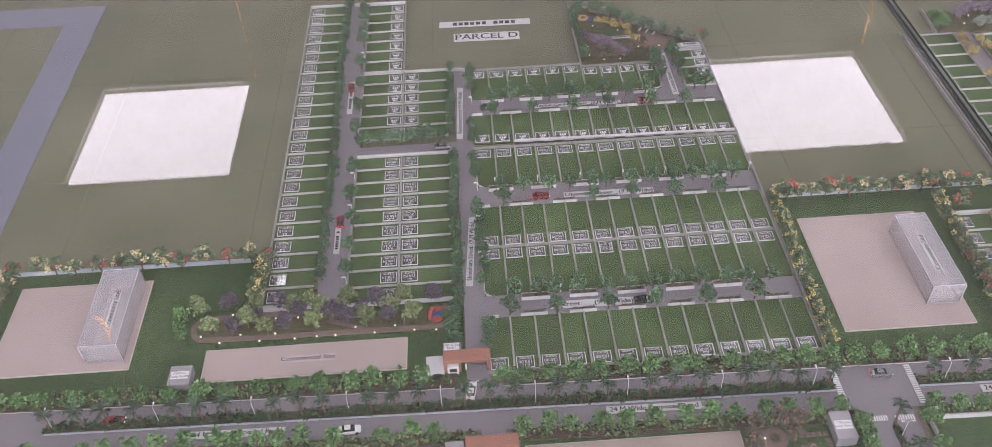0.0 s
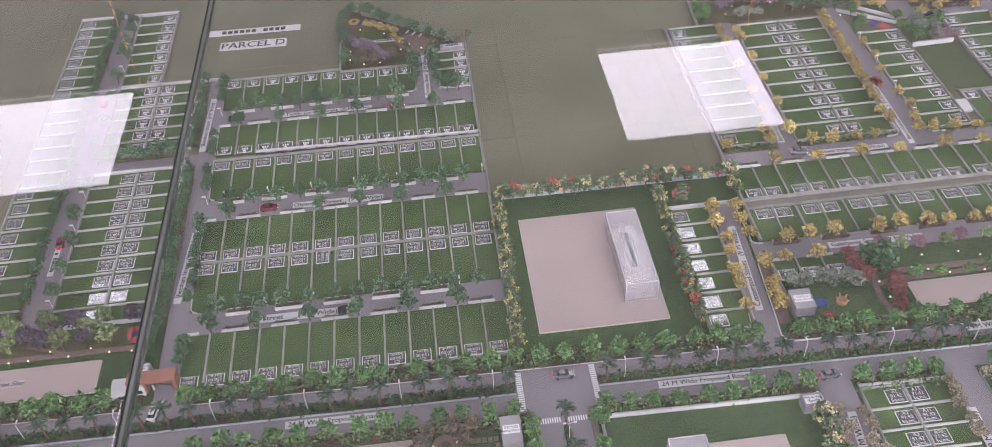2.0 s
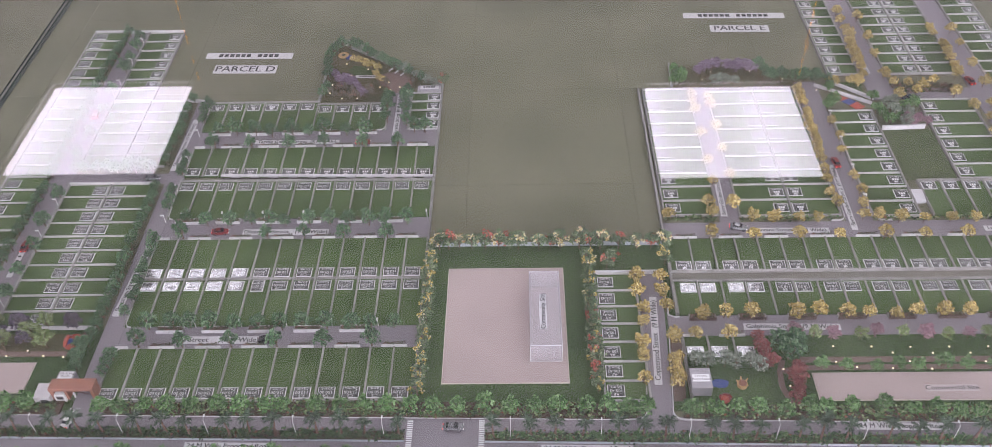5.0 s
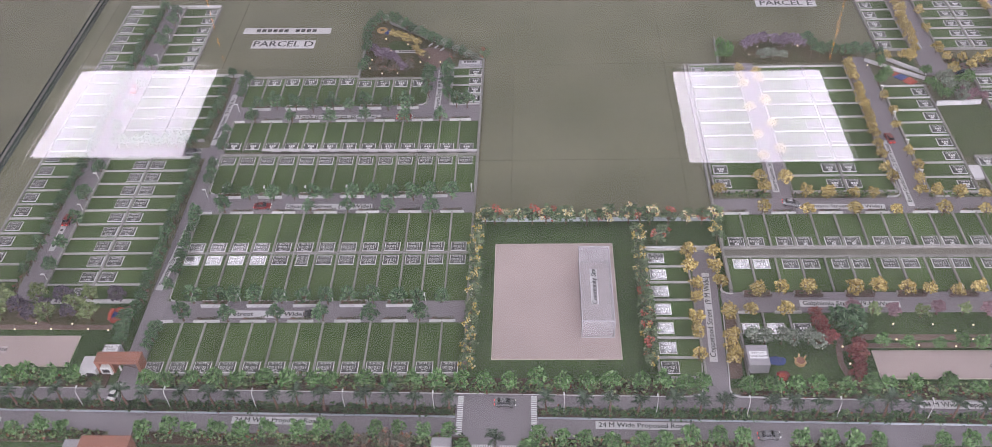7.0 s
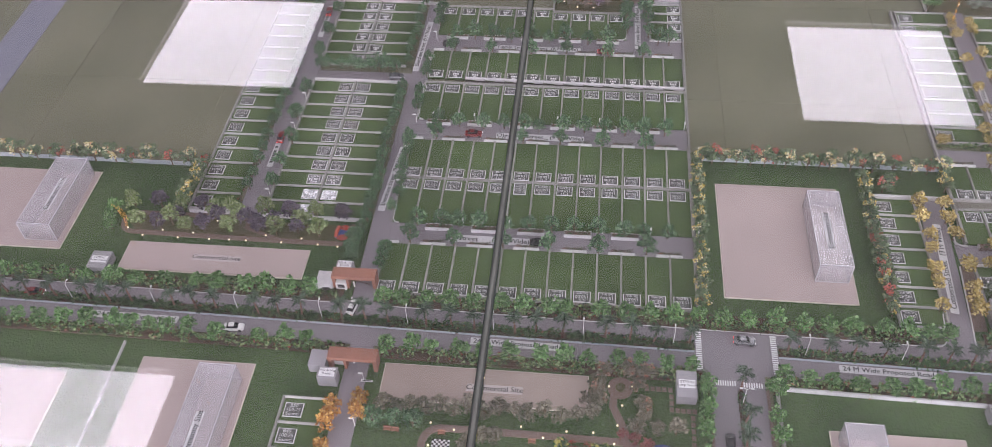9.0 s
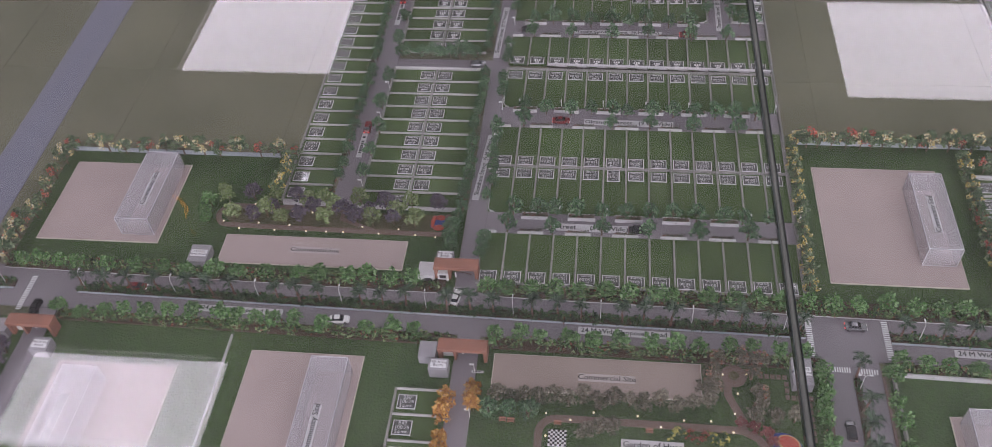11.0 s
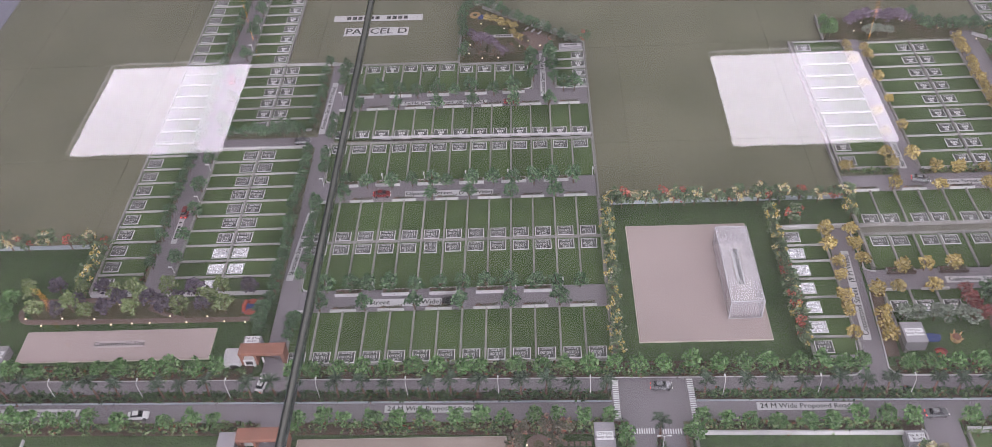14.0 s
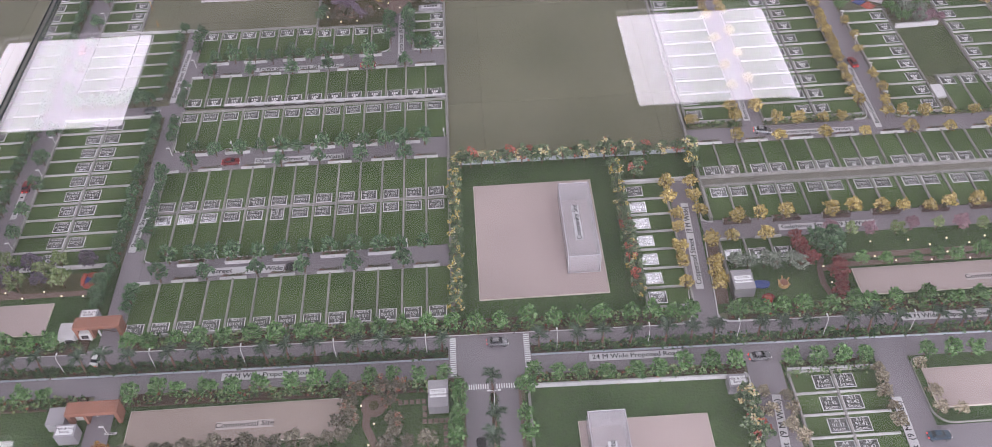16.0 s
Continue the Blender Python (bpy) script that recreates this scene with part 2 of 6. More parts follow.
LEAF = {
    "street": leafy("street_leaves", [(0, (0.016, 0.040, 0.020)), (0.5, (0.082, 0.168, 0.080)), (1, (0.27, 0.40, 0.23))]),
    "lush": leafy("roadside_leaves", [(0, (0.020, 0.052, 0.016)), (0.5, (0.125, 0.260, 0.082)), (1, (0.35, 0.53, 0.25))]),
    "yellow": leafy("golden_leaves", [(0, (0.12, 0.088, 0.025)), (0.5, (0.52, 0.395, 0.125)), (1, (0.88, 0.76, 0.38))]),
    "orange": leafy("orange_leaves", [(0, (0.20, 0.075, 0.022)), (0.5, (0.52, 0.25, 0.055)), (1, (0.82, 0.56, 0.19))]),
    "shrub": leafy("shrub_leaves", [(0, (0.024, 0.052, 0.026)), (0.5, (0.130, 0.200, 0.100)), (1, (0.38, 0.46, 0.29))]),
    "flame": leafy("flowering_leaves", [(0, (0.60, 0.50, 0.24)), (0.45, (0.76, 0.69, 0.44)), (0.8, (0.82, 0.78, 0.60)), (0.93, (0.62, 0.20, 0.14))]),
    "gold": leafy("yellow_flowering_leaves", [(0, (0.55, 0.42, 0.11)), (0.4, (0.76, 0.60, 0.19)), (0.7, (0.84, 0.74, 0.40)), (0.9, (0.90, 0.84, 0.60))]),
    "scarlet": leafy("scarlet_flowering_leaves", [(0, (0.36, 0.075, 0.060)), (0.35, (0.56, 0.15, 0.11)), (0.7, (0.66, 0.29, 0.22)), (0.9, (0.50, 0.10, 0.085))]),
    "russet": leafy("russet_blossom", [(0, (0.20, 0.12, 0.08)), (0.30, (0.44, 0.34, 0.23)), (0.55, (0.50, 0.36, 0.28)), (0.78, (0.50, 0.15, 0.11))]),
    "purple": leafy("purple_leaves", [(0, (0.10, 0.074, 0.105)), (0.5, (0.245, 0.183, 0.250)), (1, (0.48, 0.39, 0.485))]),
    "pink": leafy("dusty_pink_leaves", [(0, (0.19, 0.105, 0.135)), (0.5, (0.34, 0.20, 0.235)), (1, (0.50, 0.34, 0.375))]),
    "maroon": leafy("maroon_leaves", [(0, (0.120, 0.030, 0.030)), (0.5, (0.25, 0.075, 0.068)), (1, (0.46, 0.19, 0.17))]),
    "sage": leafy("sage_leaves", [(0, (0.085, 0.115, 0.080)), (0.5, (0.22, 0.265, 0.20)), (1, (0.48, 0.52, 0.43))]),
    "cream": leafy("cream_leaves", [(0, (0.13, 0.105, 0.065)), (0.5, (0.40, 0.345, 0.24)), (1, (0.72, 0.65, 0.50))]),
    "plum": leafy("plum_leaves", [(0, (0.045, 0.036, 0.052)), (0.5, (0.115, 0.092, 0.125)), (1, (0.24, 0.20, 0.25))]),
    "dusty": leafy("dusty_leaves", [(0, (0.065, 0.062, 0.040)), (0.5, (0.165, 0.155, 0.110)), (1, (0.38, 0.35, 0.27))]),
    "lime": leafy("lime_leaves", [(0, (0.085, 0.135, 0.048)), (0.5, (0.22, 0.29, 0.115)), (1, (0.46, 0.54, 0.29))]),
    "palm": leafy("palm_leaves", [(0, (0.012, 0.026, 0.016)), (0.5, (0.040, 0.074, 0.044)), (1, (0.17, 0.22, 0.15))], 0.6),
    "median": leafy("median_leaves", [(0, (0.020, 0.048, 0.022)), (0.30, (0.065, 0.135, 0.052)), (0.62, (0.125, 0.215, 0.085)), (0.86, (0.24, 0.33, 0.16)), (0.965, (0.28, 0.10, 0.07))]),
    "hedge": leafy("hedge_leaves", [(0, (0.022, 0.050, 0.022)), (0.16, (0.090, 0.170, 0.062)), (0.45, (0.185, 0.280, 0.115)), (0.74, (0.35, 0.44, 0.22)), (0.90, (0.20, 0.115, 0.070)), (0.965, (0.34, 0.12, 0.085))]),
    "brownbed": leafy("brown_bedding", [(0, (0.085, 0.070, 0.045)), (0.30, (0.17, 0.115, 0.085)), (0.55, (0.09, 0.14, 0.065)), (0.88, (0.26, 0.12, 0.090))]),
    "redhedge": leafy("red_bedding", [(0, (0.16, 0.07, 0.05)), (0.3, (0.33, 0.06, 0.045)), (0.6, (0.06, 0.11, 0.04)), (0.8, (0.40, 0.13, 0.085))]),
    "yellowhedge": leafy("yellow_bedding", [(0, G1), (0.3, G2), (0.5, (0.42, 0.40, 0.10)), (0.75, (0.60, 0.53, 0.14))]),
}

# ---------------------------------------------------------------- building helpers


def obj(name, me, parent=None, loc=(0, 0, 0), rz=0.0, label="", mats=()):
    ob = new(name, me)
    ob.location, ob.rotation_euler = loc, (0, 0, radians(rz))
    if parent:
        ob.parent = parent
    if label:
        ob["label"] = label
    for m in mats:
        if me and m.name not in [x.name for x in me.materials if x]:
            me.materials.append(m)
    return ob


def thing(name, label, category, loc=(0, 0, 0), rz=0.0, group="", kind="", scale=1.0):
    ob = obj(name, None, None, loc, rz)
    ob.empty_display_size, ob.scale = 0.01, (scale,) * 3
    return tagged(ob, label, category, group, kind)


def mesh(name, verts, faces, mats, slots=None):
    me = bpy.data.meshes.new(name)
    me.from_pydata([tuple(v) for v in verts], [], faces)
    for m in mats:
        me.materials.append(m)
    if slots is not None:
        me.polygons.foreach_set("material_index", slots)
    me.update()
    return me


def prism(poly, z0, z1, bev=0.0004):
    """Upright slab over a polygon (anticlockwise), its upper edge chamfered. Returns vertices and faces."""
    n = len(poly)
    c = np.array(poly, float)
    inner = []
    for i in range(n):
        a, b, d = c[i - 1], c[i], c[(i + 1) % n]
        u, v = (a - b) / np.linalg.norm(a - b), (d - b) / np.linalg.norm(d - b)
        w = np.array([-(d - a)[1], (d - a)[0]])
        w /= np.linalg.norm(w)
        s = max(0.35, math.sqrt(max(0.0, (1 - float(u @ v)) / 2)))
        inner.append(b + w * bev / s)
    vs = [(x, y, z0) for x, y in c] + [(x, y, z1 - bev) for x, y in c] + [(x, y, z1) for x, y in inner]
    fs = [tuple(range(n - 1, -1, -1)), tuple(range(2 * n, 3 * n))]
    for k in (0, n):
        fs += [(k + i, k + (i + 1) % n, k + n + (i + 1) % n, k + n + i) for i in range(n)]
    return vs, fs


def rect(x0, x1, y0, y1, lean=0.0):
    """lean: how much y rises per metre of x, about x = 0.4"""
    return [(x0, y0 + lean * (x0 - 0.4)), (x1, y0 + lean * (x1 - 0.4)), (x1, y1 + lean * (x1 - 0.4)), (x0, y1 + lean * (x0 - 0.4))]


def slab(name, poly, z0, z1, mat, parent=None, label="", bev=0.0004):
    return obj(name, mesh(name, *prism(poly, z0, z1, bev), [mat]), parent, label=label)


BLOCKS = {}


def block(name, w, d, h, mat, parent, loc, rz=0.0, bev=0.0004, label=""):
    """A chamfered block on its base centre; alike blocks share one mesh."""
    key = (name, round(w, 4), round(d, 4), round(h, 4), mat.name)
    if key not in BLOCKS:
        BLOCKS[key] = mesh(name, *prism(rect(-w / 2, w / 2, -d / 2, d / 2), 0, h, bev), [mat])
    return obj(name, BLOCKS[key], parent, loc, rz, label)


def tube(points, radii, sides=6):
    """A tapered tube along points. Returns vertices and faces."""
    vs, fs = [], []
    pts = [Vector(p) for p in points]
    for i, p in enumerate(pts):
        d = (pts[min(i + 1, len(pts) - 1)] - pts[max(i - 1, 0)]).normalized()
        a = d.orthogonal().normalized()
        b = d.cross(a)
        vs += [p + (a * math.cos(2 * math.pi * k / sides) + b * math.sin(2 * math.pi * k / sides)) * radii[i] for k in range(sides)]
    for i in range(len(pts) - 1):
        for k in range(sides):
            q = i * sides
            fs.append((q + k, q + (k + 1) % sides, q + sides + (k + 1) % sides, q + sides + k))
    fs.append(tuple(range(sides))[::-1])
    fs.append(tuple(range((len(pts) - 1) * sides, len(pts) * sides)))
    return vs, fs


def ball(c, r, seg=8, rings=6, squash=1.0):
    vs, fs = [(c[0], c[1], c[2] - r * squash)], []
    for i in range(1, rings):
        t = math.pi * i / rings
        vs += [(c[0] + r * math.sin(t) * math.cos(2 * math.pi * k / seg), c[1] + r * math.sin(t) * math.sin(2 * math.pi * k / seg), c[2] - r * squash * math.cos(t)) for k in range(seg)]
    vs.append((c[0], c[1], c[2] + r * squash))
    for k in range(seg):
        fs.append((0, 1 + (k + 1) % seg, 1 + k))
        for i in range(rings - 2):
            a = 1 + i * seg
            fs.append((a + k, a + (k + 1) % seg, a + seg + (k + 1) % seg, a + seg + k))
        a = 1 + (rings - 2) * seg
        fs.append((a + k, a + (k + 1) % seg, len(vs) - 1))
    return vs, fs


def join(*parts):
    vs, fs = [], []
    for v, f in parts:
        k = len(vs)
        vs += list(v)
        fs += [tuple(i + k for i in q) for q in f]
    return vs, fs


TYPE = {}


def lettering(text, size, mat, align="CENTER", spacing=1.0, line=1.0, bold=0.0):
    """A flat printed text, centred on its origin, as a mesh; alike texts share one."""
    key = (text, size, mat.name, align)
    if key not in TYPE:
        cu = bpy.data.curves.new("lettering", "FONT")
        cu.body, cu.size, cu.resolution_u = text, size, 2
        cu.align_x, cu.align_y, cu.space_character, cu.space_line = align, "CENTER", spacing, line
        tmp = bpy.data.objects.new("lettering", cu)
        me = bpy.data.meshes.new_from_object(tmp)
        bpy.data.objects.remove(tmp)
        bpy.data.curves.remove(cu)
        if bold:
            n = len(me.vertices)
            co = [tuple(v.co) for v in me.vertices]
            fs = [tuple(p.vertices) for p in me.polygons]
            me = bpy.data.meshes.new("lettering")
            sh = size * bold
            me.from_pydata([(x - sh, y, z) for x, y, z in co] + [(x + sh, y, z + 0.00006) for x, y, z in co], [], fs + [tuple(i + n for i in f) for f in fs])
        me.materials.clear()
        me.materials.append(mat)
        TYPE[key] = me
    return TYPE[key]


def bars(w, h, n, mat):
    """Plain bars for writing that cannot be read."""
    key = ("bars", round(w, 4), round(h, 4), n, mat.name)
    if key not in TYPE:
        vs, fs = [], []
        rng = random.Random(n)
        for i in range(n):
            y, k = h * ((i + 0.5) / n - 0.5), len(vs)
            half = w / 2 * (0.75 + 0.25 * rng.random())
            t, m = h / n * (0.42 if n == 1 else 0.24), max(3, round(2 * half / (h / n) * 1.1))
            for q in range(m):
                if n == 1 and q % 7 == 6:
                    continue
                a, k = -half + 2 * half * q / m, len(vs)
                b = a + 2 * half / m * 0.72
                vs += [(a, y - t, 0), (b, y - t, 0), (b, y + t, 0), (a, y + t, 0)]
                fs.append((k, k + 1, k + 2, k + 3))
        TYPE[key] = mesh("lettering", vs, fs, [mat])
    return TYPE[key]


PLATES = {}


def plate(w, d):
    """A laminated plot plate: white rim, charcoal field, 0.6 mm thick."""
    key = (round(w, 4), round(d, 4))
    if key not in PLATES:
        vs, fs = prism(rect(-w / 2, w / 2, -d / 2, d / 2), 0, 0.0006, 0.00015)
        k, r = len(vs), 0.0009
        vs += [(-w / 2 + r, -d / 2 + r, 0.00075), (w / 2 - r, -d / 2 + r, 0.00075), (w / 2 - r, d / 2 - r, 0.00075), (-w / 2 + r, d / 2 - r, 0.00075)]
        fs.append((k, k + 1, k + 2, k + 3))
        PLATES[key] = mesh("plot_plate", vs, fs, [M["white"], M["sign"]], [0] * (len(fs) - 1) + [1])
    return PLATES[key]


def plot_plate(parent, x, y, text, turn=180, w=0.0215, d=0.0175, z=0.0026):
    p = obj("plot_plate", plate(w, d), parent, (x, y, z), turn, "charcoal plate with white rim and lettering")
    text = text or "\n\nSq.mt."
    obj("lettering", lettering(text, 0.0062, M["white"], line=0.86), p, (0, 0, 0.0010))
    for k in range(len(text) - len(text.lstrip("\n"))):
        obj("lettering", bars(w * (0.34 if k == 0 else 0.62), 0.0052, 1, M["white"]), p, (0, 0.0052 - 0.0052 * k, 0.0010), label="white bar of lettering")
    return p


def strip(text, x, y, w, h, rz=0.0, size=None, z=0.0024, label="white name strip with black lettering", bar=False, card="card"):
    """A white printed strip with black lettering, lying on the model."""
    t = thing("name_strip", label, "sign", (x, y, z), rz, "printed name strips")
    block("card", w, h, 0.0005, M[card], t, (0, 0, 0), bev=0.0001)
    obj("lettering", bars(w * 0.9, h * 0.62, 1, M["ink"]) if bar else lettering(text, (size or h * 0.95) * 1.06, M["ink"], bold=0.017), t, (0, 0, 0.0008), label="black lettering")
    return t


# ---------------------------------------------------------------- foliage


def leaves(centres, n, size, rng, spread, lift=0.35):
    """n small folded leaves round each centre."""
    vs, fs = [], []
    for c in centres:
        for _ in range(n):
            d = np.array([rng.gauss(0, 1), rng.gauss(0, 1), rng.gauss(0, 1) + lift])
            d /= np.linalg.norm(d) + 1e-9
            p = np.array(c) + d * spread * (0.55 + 0.45 * rng.random())
            a = d + np.array([rng.gauss(0, 0.7), rng.gauss(0, 0.7), rng.gauss(0, 0.5)])
            a /= np.linalg.norm(a) + 1e-9
            s = np.cross(a, [rng.gauss(0, 1), rng.gauss(0, 1), rng.gauss(0, 1)])
            s /= np.linalg.norm(s) + 1e-9
            u = np.cross(a, s)
            q = size * (0.7 + 0.6 * rng.random())
            k = len(vs)
            lo, hi, fold = p + a * q * 0.30, p + a * q * 0.72, u * q * 0.12
            vs += [p, lo + s * q * 0.36 + fold, hi + s * q * 0.34 + fold, p + a * q - fold, hi - s * q * 0.34 + fold, lo - s * q * 0.36 + fold]
            fs += [(k, k + 1, k + 2, k + 3), (k, k + 3, k + 4, k + 5)]
    return vs, fs


TREES = {}
BLOSSOM = {"flame": ("flame", "shrub", 3), "gold": ("gold", "shrub", 4), "scarlet": ("scarlet", "shrub", 3), "russet": ("russet", "dusty", 3)}


def tree_meshes(kind, variant):
    """Trunk with limbs and a crown of leaf clumps, of unit size: 38 mm high."""
    key = (kind, variant)
    if key in TREES:
        return TREES[key]
    rng = random.Random(f"{kind}{variant}")
    wide = {"lush": 0.0098, "street": 0.0096, "sage": 0.0112}.get(kind, 0.0102)
    centres, limbs = [], []
    top = 0.0100 + 0.002 * rng.random()
    want = rng.randint(10, 13)
    for k in range(120):
        a, r = 2 * math.pi * rng.random(), wide * math.sqrt(rng.random())
        h = 0.0165 + 0.0130 * (1 - (r / wide) ** 2) * (0.35 + 0.75 * rng.random()) + 0.004 * (rng.random() - 0.5)
        c = (r * math.cos(a), r * math.sin(a), h)
        if len(centres) < want and all(math.dist(c, o) > 0.0056 for o in centres):
            centres.append(c)
    for c in centres:
        limbs.append(tube([(0, 0, top * 0.75), (c[0] * 0.45, c[1] * 0.45, (top + c[2]) / 2 - 0.001), c], [0.0007, 0.0005, 0.00025], 4))
    trunk = tube([(0, 0, -0.001), (0.0004 * rng.uniform(-1, 1), 0.0004, top * 0.5), (0, 0, top), (0, 0, top + 0.008)], [0.0012, 0.0010, 0.0008, 0.0004], 6)
    tm = mesh("trunk", *join(trunk, *limbs), [M["bark"]])
    parts = [("trunk", tm)]
    if kind in BLOSSOM:
        petal, leaf, every = BLOSSOM[kind]
        bloom = [c for k, c in enumerate(centres) if k % every == 1]
        parts.append(("blossom", mesh("blossom", *leaves(bloom, 17, 0.0029, rng, 0.0026), [LEAF[petal]])))
        parts.append(("crown", mesh("crown", *leaves([c for c in centres if c not in bloom], 22, 0.0036, rng, 0.0027), [LEAF[leaf]])))
    else:
        parts.append(("crown", mesh("crown", *leaves(centres, 21, 0.0039 if kind in ("lush", "yellow") else 0.0036, rng, 0.0027), [LEAF[kind]])))
    TREES[key] = parts
    return parts


KINDS = {
    "street": ("street_tree", "small dark green model tree beside a street", "tree"),
    "lush": ("roadside_tree", "bright green leafy model tree on the verge", "tree"),
    "yellow": ("golden_tree", "golden yellow model tree beside a street", "tree"),
    "orange": ("orange_tree", "orange autumn model tree beside a drive", "tree"),
    "flame": ("flowering_tree", "green model bush with red and yellow blossom", "bush"),
    "gold": ("flowering_tree", "green model bush with yellow blossom", "bush"),
    "scarlet": ("flowering_tree", "green model bush with red blossom", "bush"),
    "russet": ("flowering_tree", "dusty green model bush with red blossom", "bush"),
    "purple": ("purple_tree", "purple blossoming model tree in a garden", "tree"),
    "pink": ("purple_tree", "dusty pink model tree beside a street", "tree"),
    "maroon": ("maroon_tree", "maroon-leaved model tree beside a path", "tree"),
    "sage": ("sage_tree", "pale sage green model tree in a park", "tree"),
    "cream": ("cream_tree", "cream and olive model tree beside a street", "tree"),
    "plum": ("plum_tree", "dull dark purple model tree in a garden", "tree"),
    "dusty": ("dusty_tree", "dusty olive-brown model tree in a park", "tree"),
    "lime": ("lime_tree", "pale lime green model tree in a garden", "tree"),
}
TREE_RNG = random.Random(11)
TREE_SIZE = {"street": 1.04, "lush": 0.87, "yellow": 0.81, "orange": 0.9, "gold": 1.14, "flame": 1.26, "scarlet": 1.22, "russet": 1.0}


def tree(kind, x, y, size=1.0, z=0.0015):
    name, label, category = KINDS[kind]
    s = size * TREE_SIZE.get(kind, 0.90) * TREE_RNG.uniform(0.86, 1.14)
    t = thing(name, label, category, (x, y, z), TREE_RNG.uniform(0, 360), f"{kind} trees", scale=s)
    for name, me in tree_meshes(kind, TREE_RNG.randrange(5)):
        obj(name, me, t)
    return t


def trees(kind, places, size=1.0, z=0.0015):
    for x, y in places:
        tree(kind, x, y, size, z)


def along(kind, x0, y0, x1, y1, step, size=1.0, wobble=0.002, skip=0.0):
    n = max(1, round(math.hypot(x1 - x0, y1 - y0) / step))
    for i in range(n + 1):
        if TREE_RNG.random() >= skip:
            tree(kind, x0 + (x1 - x0) * i / n + TREE_RNG.uniform(-1, 1) * wobble, y0 + (y1 - y0) * i / n + TREE_RNG.uniform(-1, 1) * wobble, size)


PALMS = {}


def palm(x, y, size=1.0):
    """A palm: leaning ringed trunk, feathered fronds each of its own mesh."""
    if not PALMS:
        rng = random.Random(5)
        for v in range(4):
            lean = rng.uniform(-0.003, 0.003)
            pts = [(0, 0, -0.001), (lean * 0.3, 0, 0.009), (lean * 0.7, 0.0005, 0.018), (lean, 0, 0.027)]
            trunk = mesh("trunk", *tube(pts, [0.0019, 0.0013, 0.0010, 0.0012], 7), [M["palmbark"]])
            vs, fs = [], []
            for k in range(12):
                a, up = 2 * math.pi * k / 12 + rng.uniform(-0.15, 0.15), rng.uniform(0.9, 2.6)
                d = Vector((math.cos(a), math.sin(a), 0))
                side = Vector((-d.y, d.x, 0))
                ln = rng.uniform(0.0092, 0.0118)
                spine = [Vector((lean, 0, 0.027)) + d * ln * t + Vector((0, 0, ln * (up * t - (0.35 + 0.55 * up) * t * t))) for t in (0, 0.25, 0.5, 0.75, 1.0)]
                for i in range(4):
                    p, q = spine[i], spine[i + 1]
                    for j in range(2):
                        c = p.lerp(q, (j + 0.5) / 2)
                        w = 0.0027 * math.sin(math.pi * (0.16 + 0.78 * (i + j / 2) / 4)) + 0.0004
                        for sg in (-1, 1):
                            n0 = len(vs)
                            vs += [c - (q - p) * 0.28, c + (q - p) * 0.28, c + side * sg * w + (q - p) * 0.75 - Vector((0, 0, w * 0.25))]
                            fs.append((n0, n0 + 1, n0 + 2))
                    k0 = len(vs)
                    vs += [p - side * 0.0003, p + side * 0.0003, q + side * 0.00025, q - side * 0.00025]
                    fs.append((k0, k0 + 1, k0 + 2, k0 + 3))
            PALMS[v] = trunk, mesh("fronds", vs, fs, [LEAF["palm"]])
    t = thing("palm_tree", "model palm with reddish trunk in the road median", "palm tree", (x, y, 0.0035), TREE_RNG.uniform(0, 360), "median palms", scale=size * TREE_RNG.uniform(0.9, 1.12))
    trunk, fr = PALMS[TREE_RNG.randrange(4)]
    obj("trunk", trunk, t)
    obj("fronds", fr, t)


HEDGE_RNG = random.Random(23)


def hedge(name, label, x0, x1, y0, y1, leaf, height=0.006, dense=1.0, lean=0.0, size=0.0036, z=0.0015):
    """A strip of low planting: many small clumps in one mesh."""
    n = int((x1 - x0) * (y1 - y0) / 0.000020 * dense)
    cs = []
    for _ in range(n):
        x, y = HEDGE_RNG.uniform(x0, x1), HEDGE_RNG.uniform(y0, y1)
        cs.append((x, y + lean * (x - 0.4), z + height * HEDGE_RNG.uniform(0.15, 0.75)))
    ob = obj(name, mesh(name, *leaves(cs, 7, size, HEDGE_RNG, 0.0024), [LEAF[leaf]]))
    return tagged(ob, label, "planting", kind="stuff")

def bedding_mesh(w, d, leaf="brownbed", n=26, seed=4):
    key = ("planter", round(w, 3), round(d, 3), leaf)
    if key not in TREES:
        rng = random.Random(seed)
        cs = [(rng.uniform(-w / 2 + 0.002, w / 2 - 0.002), rng.uniform(-d / 2 + 0.0012, d / 2 - 0.0012), 0.0036) for _ in range(n)]
        TREES[key] = mesh("bedding", *leaves(cs, 7, 0.0022, rng, 0.0013), [LEAF[leaf]])
    return TREES[key]


# ---------------------------------------------------------------- the room
FLOOR_Z, CEIL_Z = -0.78, 2.834
RX0, RX1, RY0, RY1 = -5.4, 5.6, -4.2, 5.6


def wall(name, x0, x1, y0, y1):
    return tagged(slab(name, rect(x0, x1, y0, y1), FLOOR_Z, CEIL_Z, M["roomwall"], bev=0.001), "plain grey painted room wall", "wall", kind="structure")


tagged(slab("floor", rect(RX0 - 0.1, RX1 + 0.1, RY0 - 0.1, RY1 + 0.1), FLOOR_Z - 0.1, FLOOR_Z, M["floor"]), "grey tiled show-room floor", "floor", kind="structure")
